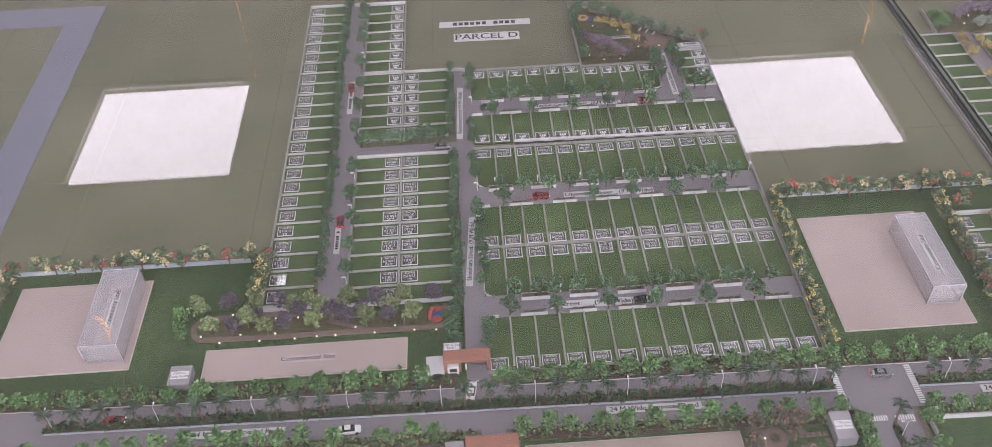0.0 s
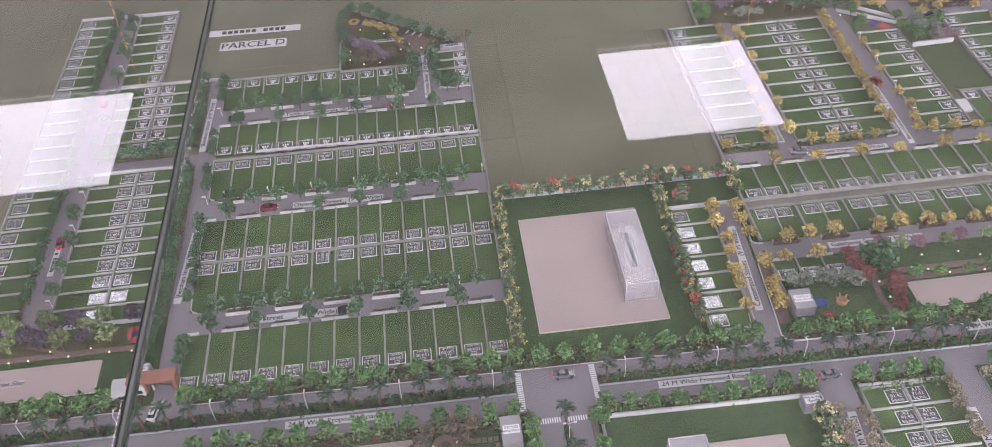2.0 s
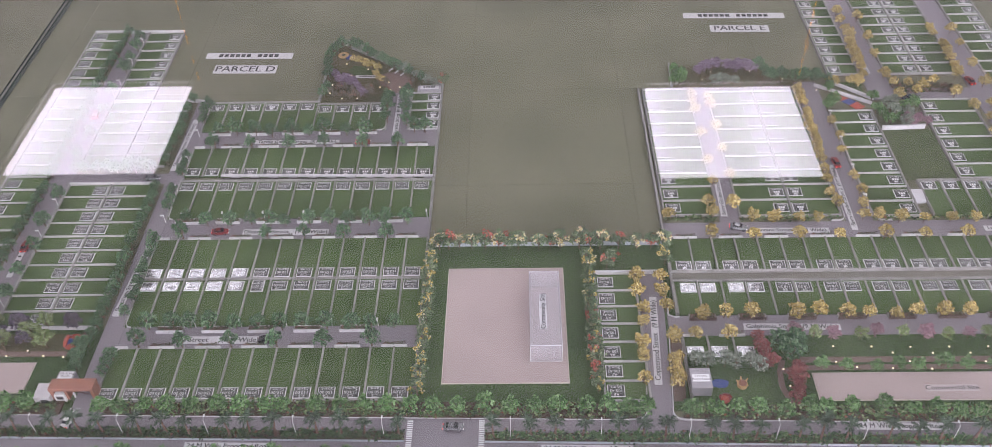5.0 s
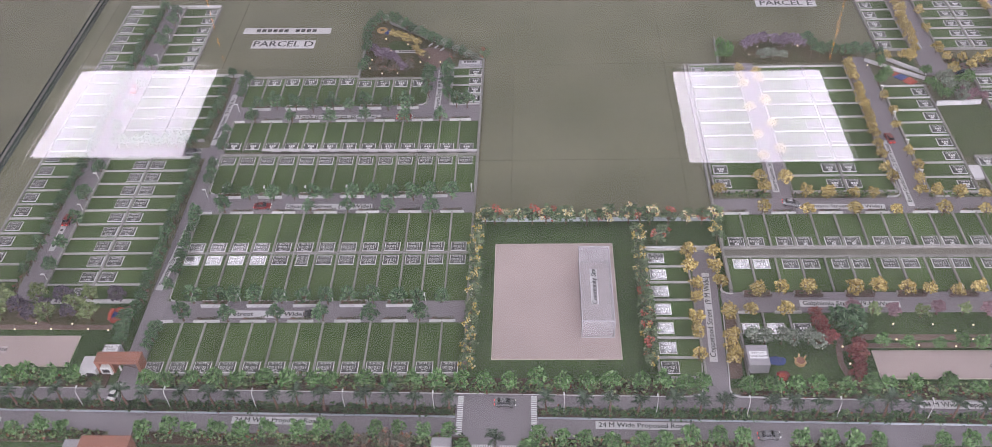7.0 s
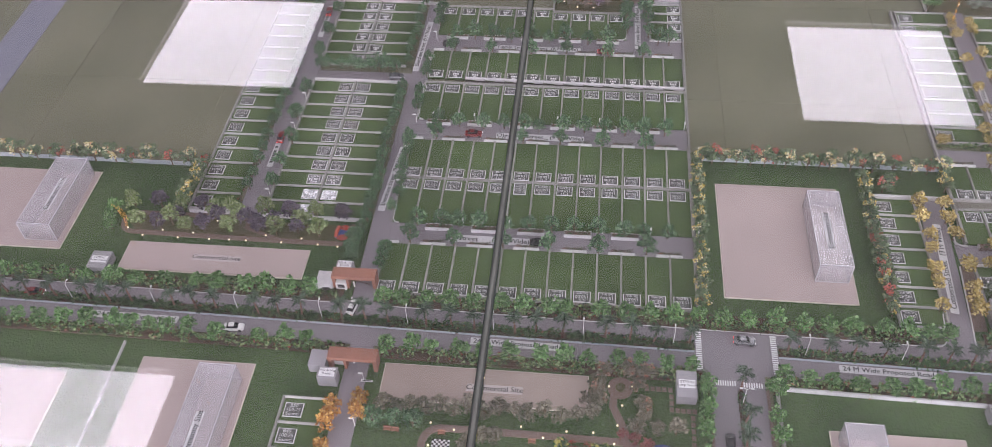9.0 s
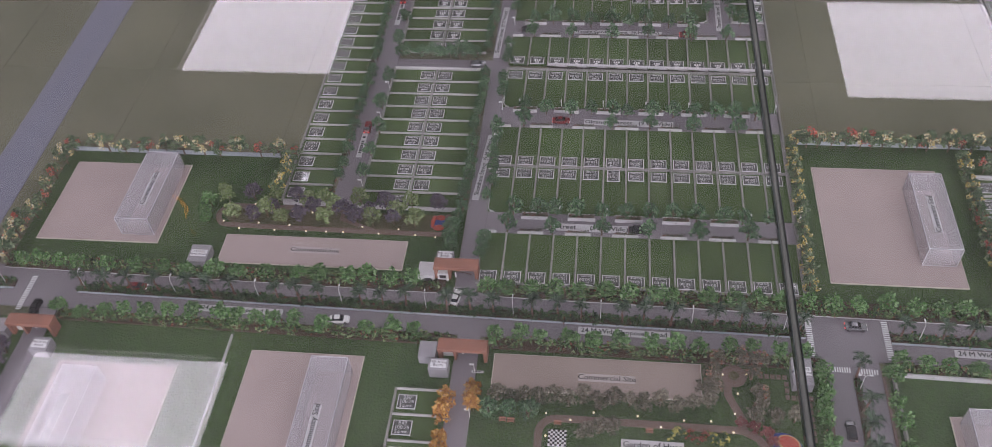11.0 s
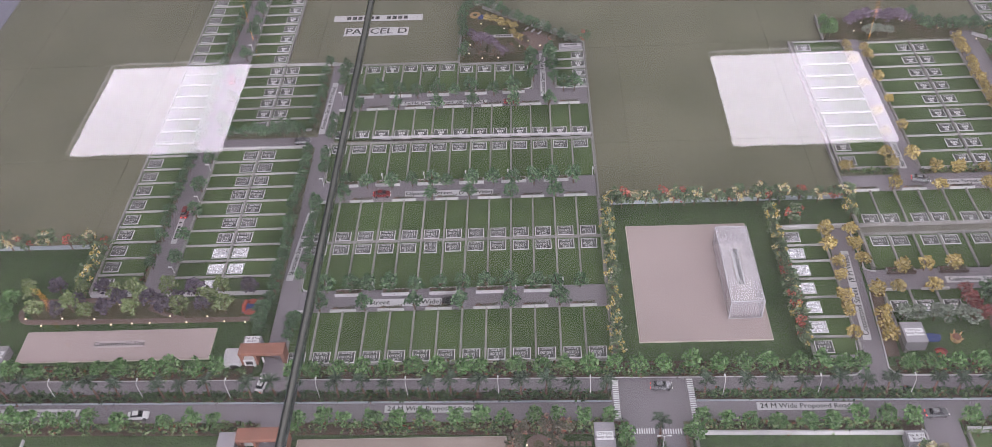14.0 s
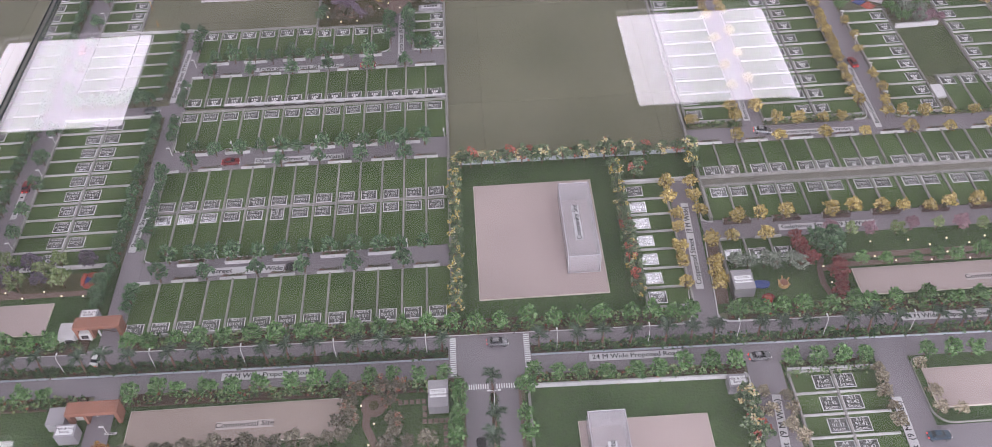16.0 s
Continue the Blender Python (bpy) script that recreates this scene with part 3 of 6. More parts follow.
# square openings for the light panels, column by column
# only three show in the glass; the rest are unseen, added for light
PANELS = {-4.02: (-1.04, 1.07, 3.18), -1.347: (-3.15, -1.04, 1.214, 3.367), 1.495: (-3.15, -1.04, 3.293), 4.20: (-1.04, 1.07, 3.15)}
PANEL_W, RECESS = 0.682, 0.026


def ceiling_mesh():
    half, cols, parts = PANEL_W / 2 + 0.006, sorted(PANELS), []
    edges = [RX0 - 0.1] + [(a + b) / 2 for a, b in zip(cols, cols[1:])] + [RX1 + 0.1]
    piece = lambda x0, x1, y0, y1: parts.append(prism(rect(x0, x1, y0, y1), CEIL_Z, CEIL_Z + 0.1, 0.00005))
    for x0, x1, px in zip(edges, edges[1:], cols):
        last = RY0 - 0.1
        for py in PANELS[px]:
            piece(x0, x1, last, py - half)
            piece(x0, px - half, py - half, py + half)
            piece(px + half, x1, py - half, py + half)
            last = py + half
        piece(x0, x1, last, RY1 + 0.1)
    return mesh("ceiling", *join(*parts), [M["ceiling"]])


tagged(obj("ceiling", ceiling_mesh()), "pale board ceiling with square light panels", "ceiling", kind="structure")
wall("wall_west", RX0 - 0.1, RX0, RY0, RY1)
wall("wall_east", RX1, RX1 + 0.1, RY0, RY1)
# unseen glazed front added behind the viewer; its area lamp brightens the near faces
WX0, WX1, WZ0, WZ1 = -1.2, 4.9, -0.50, 2.30
for k, (a, b, c, d) in enumerate(((RX0, WX0, FLOOR_Z, CEIL_Z), (WX1, RX1, FLOOR_Z, CEIL_Z), (WX0, WX1, FLOOR_Z, WZ0), (WX0, WX1, WZ1, CEIL_Z))):
    tagged(slab("wall_south", rect(a, b, RY0 - 0.1, RY0), c, d, M["roomwall"], bev=0.001), "plain grey painted room wall beside the added glazing", "wall", kind="structure")
front = thing("added_window", "unseen glazed front added to light the model", "window", (0, 0, 0), kind="structure")
for i in range(6):
    mx = WX0 + (WX1 - WX0) * i / 5
    block("mullion", 0.06, 0.07, WZ1 - WZ0, M["metal"], front, (mx, RY0 - 0.05, WZ0), bev=0.004)
for i in range(5):
    px = WX0 + (WX1 - WX0) * (i + 0.5) / 5
    block("pane", (WX1 - WX0) / 5 - 0.062, 0.008, WZ1 - WZ0, M["glass"], front, (px, RY0 - 0.05, WZ0), bev=0.001)
front_fill = bpy.data.lights.new("front_fill", "AREA")
front_fill.shape, front_fill.size, front_fill.size_y, front_fill.energy, front_fill.color = "RECTANGLE", WX1 - WX0 - 0.1, WZ1 - WZ0 - 0.1, FRONT_FILL, (0.985, 0.905, 1.0)
new("front_fill", front_fill).matrix_world = look(((WX0 + WX1) / 2, RY0 + 0.02, (WZ0 + WZ1) / 2), ((WX0 + WX1) / 2, 1, (WZ0 + WZ1) / 2))
wall("wall_north", RX0, RX1, RY1, RY1 + 0.1)


def ceiling_light(x, y, w=PANEL_W):
    """A square diffuser set back in the ceiling: pale lip at the rim, dark gap above it."""
    t = thing("ceiling_light", "square white light panel recessed in the ceiling", "light panel", (x, y, CEIL_Z), 0, "ceiling light panels")
    for name, z, h, k, mat in (("lip", -0.001, 0.007, 0.003, "metal"), ("lining", 0.006, RECESS - 0.006, 0.002, "liner")):
        o = w + 0.012 - k
        for dx, dy, a, b in ((0, o / 2, o + k, k), (0, -o / 2, o + k, k), (o / 2, 0, k, o - k), (-o / 2, 0, k, o - k)):
            block(name, a, b, h, M[mat], t, (dx, dy, z), bev=0.0003)
    block("diffuser", w, w, 0.006, M["panel"], t, (0, 0, RECESS), bev=0.0005)
    block("housing", w + 0.06, w + 0.06, 0.05, M["liner"], t, (0, 0, RECESS + 0.06), bev=0.002)


for px, rows in PANELS.items():
    for py in rows:
        ceiling_light(px, py)

# ---------------------------------------------------------------- table, base board and glass case
TX0, TX1, TY0, TY1 = -1.45, 2.05, 0.10, 2.12
table = thing("model_table", "brown veneered table that carries the site model", "table", (0, 0, FLOOR_Z))
slab("tabletop", rect(TX0 - 0.03, TX1 + 0.03, TY0 - 0.03, TY1 + 0.03), 0.72, 0.768, M["table"], table, bev=0.002)
for lx in (TX0 + 0.1, (TX0 + TX1) / 2, TX1 - 0.1):
    for ly in (TY0 + 0.1, TY1 - 0.1):
        block("leg", 0.08, 0.08, 0.72, M["table"], table, (lx, ly, 0), bev=0.003)
GLASS_Z, JOINT_X, THICK = 0.627, 0.2484, 0.0035
case = thing("glass_case", "clear glass case over the model with a grey sealed joint", "glass case", (0, 0, 0))


def pane(name, x0, x1, y0, y1, z0, z1, kind="glass"):
    vs, fs = prism(rect(x0, x1, y0, y1), z0, z1, 0.0008)
    ob = obj(name, mesh(name, vs, fs, [M[kind]]), case)
    ob.visible_shadow = False


pane("top_pane", TX0, JOINT_X - 0.0015, TY0, TY1, GLASS_Z - THICK, GLASS_Z, "glass2")
pane("top_pane", JOINT_X + 0.0015, TX1, TY0, TY1, GLASS_Z - THICK, GLASS_Z)
for a in ((TX0, TX1, TY0, TY0 + 0.006), (TX0, TX1, TY1 - 0.006, TY1), (TX0, TX0 + 0.006, TY0 + 0.007, TY1 - 0.007), (TX1 - 0.006, TX1, TY0 + 0.007, TY1 - 0.007)):
    pane("side_pane", *a, -0.011, GLASS_Z - THICK - 0.0005)
slab("joint_seal", rect(JOINT_X - 0.0011, JOINT_X + 0.0011, TY0, TY1), GLASS_Z - THICK, GLASS_Z - 0.0004, M["seal"], case, "grey silicone joint")
for sx in (-1, 1):
    slab("pane_edge", rect(JOINT_X + sx * 0.0013 - 0.00015, JOINT_X + sx * 0.0013 + 0.00015, TY0, TY1), GLASS_Z - THICK, GLASS_Z, M["glassedge"], case, "dark green polished glass edge", bev=0.00005)

# ---------------------------------------------------------------- ground of the model
ground = tagged(slab("ground", rect(TX0 + 0.008, TX1 - 0.008, TY0 + 0.008, TY1 - 0.008), -0.012, -0.003, M["lanecard"]), "olive flocked base of the site model", "ground", kind="structure")
TILE = 0.2567
ix0, iy0 = 0.480 - 8 * TILE, 1.081 - 4 * TILE
for i in range(15):
    for j in range(9):
        x0, x1 = max(ix0 + i * TILE, TX0 + 0.01), min(ix0 + (i + 1) * TILE, TX1 - 0.01)
        y0, y1 = max(iy0 + j * TILE, TY0 + 0.01), min(iy0 + (j + 1) * TILE, TY1 - 0.01)
        if x1 - x0 > 0.02 and y1 - y0 > 0.02:
            slab("carpet_tile", rect(x0 + 0.00002, x1 - 0.00002, y0 + 0.00002, y1 - 0.00002), -0.003, 0.0, M["carpet"], ground, bev=0.0006)

LEAN = -0.0165


def pad(name, label, poly, mat, z=0.0010, category="lawn"):
    return tagged(slab(name, poly, -0.0025, z, M[mat], bev=0.0002), label, category, kind="structure")


pad("lawn", "green flocked lawn round a community site", rect(0.428, 0.768, 0.655, 0.945), "lawn2")
pad("lawn", "green flocked lawn round a community site", rect(-0.600, -0.262, 0.660, 0.888), "lawn2")
pad("lawn", "green flocked lawn by a commercial site", rect(-0.2615, -0.001, 0.660, 0.795), "lawn2")
pad("lawn", "green flocked park lawn along the road", rect(0.769, 1.75, 0.640, 0.772), "lawn2")
pad("lawn", "green flocked lawn south of the road", rect(-0.90, 0.436, 0.12, 0.586), "lawn2")
pad("lawn", "green flocked lawn south of the road", rect(0.505, 0.757, 0.12, 0.586), "lawn2")
pad("lawn", "green flocked lawn south of the road", rect(0.801, 0.909, 0.12, 0.580), "lawn2")
pad("lawn", "green flocked lawn south of the road", rect(0.946, 1.75, 0.12, 0.576), "lawn2")
pad("lawn", "dull green lawn enclosed by plots", rect(1.154, 1.236, 1.080, 1.206), "oliveturf")
pad("bed", "brown planting bed between street and plots", [(0.7475, 0.668), (0.7630, 0.668), (0.7695, 0.770), (0.7560, 0.770)], "bedsoil", 0.0020, "planting bed")
pad("garden", "brownish garden ground among trees", [(-0.318, 0.7555), (-0.040, 0.7535), (-0.024, 0.768), (-0.035, 0.7835), (-0.255, 0.7845), (-0.318, 0.7840), (-0.333, 0.770)], "earth", 0.0014, "garden")
pad("garden", "brownish garden ground among trees", [(0.212, 1.306), (0.337, 1.306), (0.375, 1.337), (0.427, 1.345), (0.262, 1.478), (0.212, 1.490)], "earth", category="garden")
pad("garden", "brownish garden ground among trees", [(0.828, 1.331), (1.075, 1.331), (1.060, 1.372), (0.985, 1.405), (0.828, 1.400)], "earth", category="garden")


def road(label, poly, z=0.0016, mat="asphalt", name="road"):
    return tagged(slab(name, poly, -0.0022, z, M[mat], bev=0.0002), label, "road", kind="structure")


road("mauve-grey main road with a planted median", rect(-0.90, 1.75, 0.586, 0.651, LEAN), 0.0014)
street = "mauve-grey model street between plot rows"
road(street, rect(0.000, 0.0275, 0.640, 1.310), 0.0018)
road(street, rect(0.0277, 0.425, 0.757, 0.794))
road(street, rect(0.0277, 0.425, 0.963, 1.007))
road(street, rect(0.0277, 0.425, 1.180, 1.223))
road(street, rect(0.338, 0.3745, 1.2235, 1.336))
road(street, rect(-0.188, -0.150, 0.796, 1.542))
road(street, rect(-0.1498, -0.0002, 1.092, 1.117))
road(street, [(0.712, 0.640), (0.744, 0.640), (0.757, 0.884), (0.727, 0.884)], 0.0018)
road(street, rect(0.756, 1.75, 0.772, 0.8065))
road(street, rect(0.7702, 1.75, 0.955, 0.988))
pad("lawn", "small green lawn wedge between slanting walls", [(1.098, 1.343), (1.158, 1.343), (1.156, 1.312)], "lawn", 0.0014)
pad("lane", "olive-grey lane between two plot rows", rect(0.770, 1.75, 0.869, 0.887), "lanecard", category="lane")
road(street, rect(0.857, 0.886, 0.9882, 1.331))
road(street, rect(1.042, 1.080, 0.9882, 1.345))
road(street, rect(1.163, 1.206, 1.290, 1.760))
road(street, rect(1.2062, 1.3378, 1.292, 1.322))
road(street, rect(1.338, 1.377, 0.9882, 1.760))
road(street, rect(0.437, 0.4975, 0.12, 0.600), 0.0017)
road(street, [(0.745, 0.12), (0.783, 0.12), (0.801, 0.594), (0.762, 0.594)], 0.0017)
road(street, rect(0.909, 0.946, 0.12, 0.592), 0.0017)
road(street, rect(0.9462, 1.75, 0.12, 0.484), 0.0016)
road("mauve-grey drive behind the gatehouse", rect(0.013, 0.041, 0.12, 0.595), 0.0017)
road("mauve-grey drive behind the gatehouse", rect(-0.5270, -0.4990, 0.12, 0.600), 0.0017)
road("blue-grey road strip across the olive base", [(-0.700, 0.10), (-0.637, 0.10), (-0.654, 1.606), (-0.716, 1.540)], 0.0008, "farroad")
road("blue-grey road strip across the olive base", [(-1.43, 1.552), (-0.7162, 1.5402), (-0.6545, 1.6065), (-1.43, 1.622)], 0.0008, "farroad")

# median, kerbs and pedestrian crossings of the main road
for x0, x1 in ((-0.90, -0.572), (-0.4845, 0.4195), (0.5165, 1.75)):
    tagged(slab("median", rect(x0, x1, 0.6135, 0.6255, LEAN), 0.0014, 0.0034, M["soil"]), "planted median strip of the main road", "median", kind="structure")
    tagged(slab("kerb", rect(x0, x1, 0.6118, 0.6133, LEAN), 0.0014, 0.0038, M["kerb"]), "pale kerb along the median", "kerb", kind="structure")
for x0, x1 in ((-0.60, -0.012), (0.043, 0.700), (0.756, 1.75)):
    tagged(slab("kerb", rect(x0, x1, 0.6455, 0.6466, LEAN), 0.0014, 0.0022, M["pale"]), "pale line along the verge of the road", "kerb", kind="structure")
    tagged(slab("verge", rect(x0, x1, 0.6468, 0.6690, LEAN), 0.0010, 0.0030, M["soil"]), "planted verge along the main road", "verge", kind="structure")
for x0, x1 in ((-0.495, 0.006), (0.047, 0.432), (0.512, 0.757), (0.803, 0.905)):
    tagged(slab("verge", rect(x0, x1, 0.5690, 0.5850, LEAN), 0.0010, 0.0030, M["soil"]), "planted verge along the main road", "verge", kind="structure")


def crossing(x0, x1, y0, y1, n, along_y=True):
    t = thing("pedestrian_crossing", "white striped pedestrian crossing on the road", "crossing", (0, 0, 0), kind="structure")
    for i in range(n):
        if along_y:
            a = y0 + (y1 - y0) * i / n
            slab("stripe", rect(x0, x1, a, a + (y1 - y0) / n * 0.55), 0.0013, 0.0021, M["white"], t, bev=0.0001)
        else:
            a = x0 + (x1 - x0) * i / n
            slab("stripe", rect(a, a + (x1 - x0) / n * 0.55, y0, y1), 0.0015, 0.0023, M["white"], t, bev=0.0001)


crossing(0.4215, 0.4285, 0.588, 0.643, 18)
crossing(0.5085, 0.5155, 0.588, 0.643, 18)
crossing(0.4415, 0.4655, 0.5678, 0.5745, 9, False)
crossing(0.4730, 0.4955, 0.5672, 0.5735, 8, False)
tagged(slab("median", rect(0.4658, 0.4728, 0.12, 0.5610), 0.0015, 0.0032, M["soil"]), "planted median strip of the branch road", "median", kind="structure")
for x0, x1 in ((0.4335, 0.4368), (0.4977, 0.5010)):
    tagged(slab("pavement", rect(x0, x1, 0.12, 0.572), 0.0005, 0.0026, M["path"]), "brown pavement strip beside the branch road", "pavement", kind="structure")
crossing(-0.5545, -0.5475, 0.596, 0.651, 19)

# ---------------------------------------------------------------- plots
WALL_H = 0.0042


def dividing(parent, x0, y0, x1, y1, w=0.0024, h=WALL_H, mat="wall", name="dividing_wall"):
    ln = math.hypot(x1 - x0, y1 - y0)
    block(name, ln, w, h, M[mat], parent, ((x0 + x1) / 2, (y0 + y1) / 2, 0.0008), math.degrees(math.atan2(y1 - y0, x1 - x0)))


def plot_row(xs, y0, y1, texts, plate_y, turn=180, paired=False, back=None, front=None, open_front=None, first=0, shift=0.0, top=None, foot=None):
    """Plots side by side along x. back, front: y of a full wall; open_front: y of a street side with wall pieces, from the plot line first on; top, foot: how far an edge strays in y at each x."""
    t = thing("plot_row", "row of flocked green plots with grey dividing walls", "plot row", (0, 0, 0), group="plot rows", kind="structure")
    for i in range(len(xs) - 1):
        a, b = xs[i], xs[i + 1]
        lo, hi = y0 + (foot((a + b) / 2) if foot else 0), y1 + (top((a + b) / 2) if top else 0)
        block("lawn", b - a, hi - lo, 0.0024, M["lawn"], t, ((a + b) / 2, (lo + hi) / 2, 0.0), bev=0.0003)
        if texts is not None:
            px = a + 0.0135 if not paired else ((b - 0.0135) if i % 2 == 0 else (a + 0.0135))
            plot_plate(t, px, plate_y + (lo - y0) + (hi - y1), texts[i], 90 if texts[i].startswith("C19") else turn)
    for x in xs:
        dividing(t, x, y0 + (foot(x) if foot else 0), x, y1 + (top(x) if top else 0))
    for y in (back, front):
        if y is not None:
            edge = (top if y > y0 else foot) or (lambda x: 0.0)
            dividing(t, xs[0] - 0.001, y + edge(xs[0]), xs[-1] + 0.001, y + edge(xs[-1]), 0.0032, 0.0046)
    if open_front is not None:
        for i in range(first, len(xs), 2):
            a, b = max(xs[i] + shift - 0.0168, xs[0]), min(xs[i] + shift + 0.0168, xs[-1])
            dividing(t, a, open_front, b, open_front, 0.0030, 0.0046, "pale", "front_wall")
            if b - a > 0.02:
                obj("bedding", bedding_mesh(round(b - a, 3), 0.0040, "brownbed", 16), t, ((a + b) / 2, open_front + 0.0034, 0.0008), label="brownish bedding behind the wall")
    return t


def plot_column(x0, x1, ys, texts, plate_x, turn=180, outer=None, inner=None, h=WALL_H):
    """Plots side by side along y. outer, inner: x of full walls."""
    t = thing("plot_column", "column of flocked green plots with pale dividing walls", "plot column", (0, 0, 0), group="plot columns", kind="structure")
    for i in range(len(ys) - 1):
        a, b = ys[i], ys[i + 1]
        block("lawn", x1 - x0, b - a, 0.0024, M["lawn"], t, ((x0 + x1) / 2, (a + b) / 2, 0.0), bev=0.0003)
        if texts[i] is not None:
            plot_plate(t, plate_x, a + (b - a) * 0.50, texts[i], turn, 0.0215, min(0.0185, (b - a) * 0.64))
    for y in ys:
        dividing(t, x0, y, x1, y, 0.0024, h, "columnwall")
    for x in (outer, inner):
        if x is not None:
            dividing(t, x, ys[0] - 0.001, x, ys[-1] + 0.001, 0.0028, 0.0046)
    return t


def steps(a, b, n):
    return [a + (b - a) * i / n for i in range(n + 1)]


DX = steps(0.0260, 0.4255, 13)
# the drain between the upper rows runs slightly askew
skew = lambda x: 0.0060 + -0.0030 * (x - 0.0260) / 0.3995
plot_row(DX, 0.672, 0.756, ["C%d\n150.00\nSq.mt." % (13 - i) for i in range(13)], 0.6835, front=0.6715, open_front=0.7575)
plot_row(DX, 0.7945, 0.8795, ["C%d\n150.00\nSq.mt." % (14 + i) for i in range(13)], 0.8675, back=0.8805)
plot_row(DX, 0.8820, 0.9620, ["C%d\n150.00\nSq.mt." % (39 - i) for i in range(13)], 0.8930, open_front=0.9635)
plot_row(DX, 1.0080, 1.0890, ["C%d\n150.00\nSq.mt." % (40 + i) for i in range(13)], 1.0755, back=1.0890, top=skew)
plot_row(DX, 1.1015, 1.1785, [""] * 13, 1.1130, open_front=1.1805, foot=lambda x: 0.0045 - 0.0065 * (x - 0.088) / 0.3375)
plot_row(steps(0.0260, 0.2140, 6), 1.2240, 1.3040, [""] * 6, 1.2905, back=1.3045)
plot_row(steps(0.2140, 0.3370, 4), 1.2240, 1.2960, [""] * 4, 1.2830, back=1.2970)
tagged(slab("trench", [(0.088, 1.0963), (0.4255, 1.0938), (0.4255, 1.0998), (0.088, 1.1063)], -0.0022, 0.0010, M["gap"]), "dark drain between two plot rows", "drain", kind="structure")
dividing(tagged(thing("retaining_wall", "pale retaining wall between plot rows", "wall", kind="structure")), 0.088, 1.1075, 0.4255, 1.1010, 0.0030, 0.0052, "pale", "coping")
east = tagged(thing("boundary_wall", "grey boundary wall of the plots", "wall", kind="structure"))
dividing(east, 0.4270, 0.668, 0.4270, 1.345, 0.0028, 0.0066)
plot_column(0.376, 0.4255, [1.2245, 1.2500, 1.2755, 1.3010, 1.3270], [""] * 4, 0.4145, inner=0.3755)
tagged(slab("pump_house", rect(0.384, 0.424, 1.329, 1.343), 0.0005, 0.008, M["box"]), "low grey box at the garden corner", "box")

AY = steps(0.800, 1.544, 24)
plot_column(-0.2565, -0.194, AY, ["A%d\n112.15\nSq.mt." % (i + 1) for i in range(24)], -0.2425, outer=-0.2580)
plot_column(-0.1490, -0.0850, steps(1.318, 1.540, 7), [""] * 7, -0.0975, inner=-0.0830, outer=-0.1505)
plot_column(-0.1490, -0.0850, steps(1.134, 1.312, 6), [""] * 6, -0.0970, inner=-0.0835, outer=-0.1505)
plot_column(-0.0820, -0.0120, steps(1.134, 1.312, 6), [""] * 6, -0.0695)
plot_column(-0.1490, -0.0850, steps(0.793, 1.090, 10), ["A%d\n108.34\nSq.mt." % (40 + i) for i in range(10)], -0.0970, inner=-0.0835, outer=-0.1505)
plot_column(-0.0820, -0.0120, steps(0.793, 1.090, 10), [None, *("B%d\n120.82\nSq.mt." % (1 + i) for i in range(9))], -0.0695)

plot_column(0.665, 0.718, [0.668, 0.698, 0.729, 0.761, 0.792, 0.823, 0.852, 0.884], ["A%d\n105.42\nSq.mt." % (8 - i) for i in range(7)], 0.6780, outer=0.664, inner=0.7195)
EX = steps(0.7715, 1.7555, 30)
plot_row(EX, 0.8885, 0.9535, ["\n130.64\nSq.mt."] * 30, 0.8985, paired=True, back=0.8870, open_front=0.9550, first=1, shift=-0.004)
plot_row(EX, 0.8075, 0.8675, ["B%d\n118.50\nSq.mt." % (4 + i) for i in range(30)], 0.8560, paired=True, back=0.8690)
plot_row([0.7715, 0.803, 0.836, 0.868], 0.7350, 0.7700, [""] * 3, 0.7440, open_front=0.7705)
plot_column(0.7775, 0.8545, steps(1.003, 1.326, 10), [""] * 10, 0.7915, outer=0.7765, inner=0.8560)
plot_column(0.8890, 0.9645, steps(1.000, 1.317, 9), [""] * 9, 0.9520, outer=0.8875, inner=0.9660)
plot_column(0.9675, 1.0350, steps(1.000, 1.317, 9), [""] * 9, 0.9800, inner=1.0365)
plot_column(1.0840, 1.1510, steps(0.997, 1.257, 8), [""] * 8, 1.1385, outer=1.0825, inner=1.1525)
plot_column(1.2395, 1.3240, steps(1.080, 1.286, 6), [""] * 6, 1.2530, outer=1.2380, inner=1.3255)
plot_row(steps(1.1720, 1.7600, 18), 0.9980, 1.0740, [""] * 18, 1.0640, back=1.0760)
plot_column(1.1075, 1.1600, steps(1.364, 1.752, 12), [""] * 12, 1.1210, outer=1.1060, inner=1.1615)
plot_column(1.2090, 1.2670, steps(1.364, 1.752, 12), [""] * 12, 1.2545, outer=1.2075, inner=1.2685)
plot_column(1.2700, 1.3330, steps(1.364, 1.752, 12), [""] * 12, 1.2825, inner=1.3345)
plot_column(1.3800, 1.4400, steps(1.080, 1.752, 21), [""] * 21, 1.4270, outer=1.3785, inner=1.4415)
plot_column(0.8055, 0.8525, [0.366, 0.394, 0.4215, 0.449, 0.477, 0.505, 0.533, 0.562], ["A%d\n91.42\nSq.mt." % (7 - i) if i > 2 else "" for i in range(7)], 0.8405, 0, outer=0.8045, inner=0.8530)
plot_column(0.8535, 0.9035, [0.366, 0.394, 0.4215, 0.449, 0.477, 0.505, 0.533, 0.562], ["A%d\n91.42\nSq.mt." % (6 + i) if i > 2 else "" for i in range(7)], 0.8655, 0)
plot_column(-0.0465, 0.0060, [0.348, 0.380, 0.413, 0.446, 0.479, 0.512], ["", "", "", "B49\n100.75\nSq.mt.", "B50\n100.75\nSq.mt."], -0.0325, 0, outer=-0.0475)


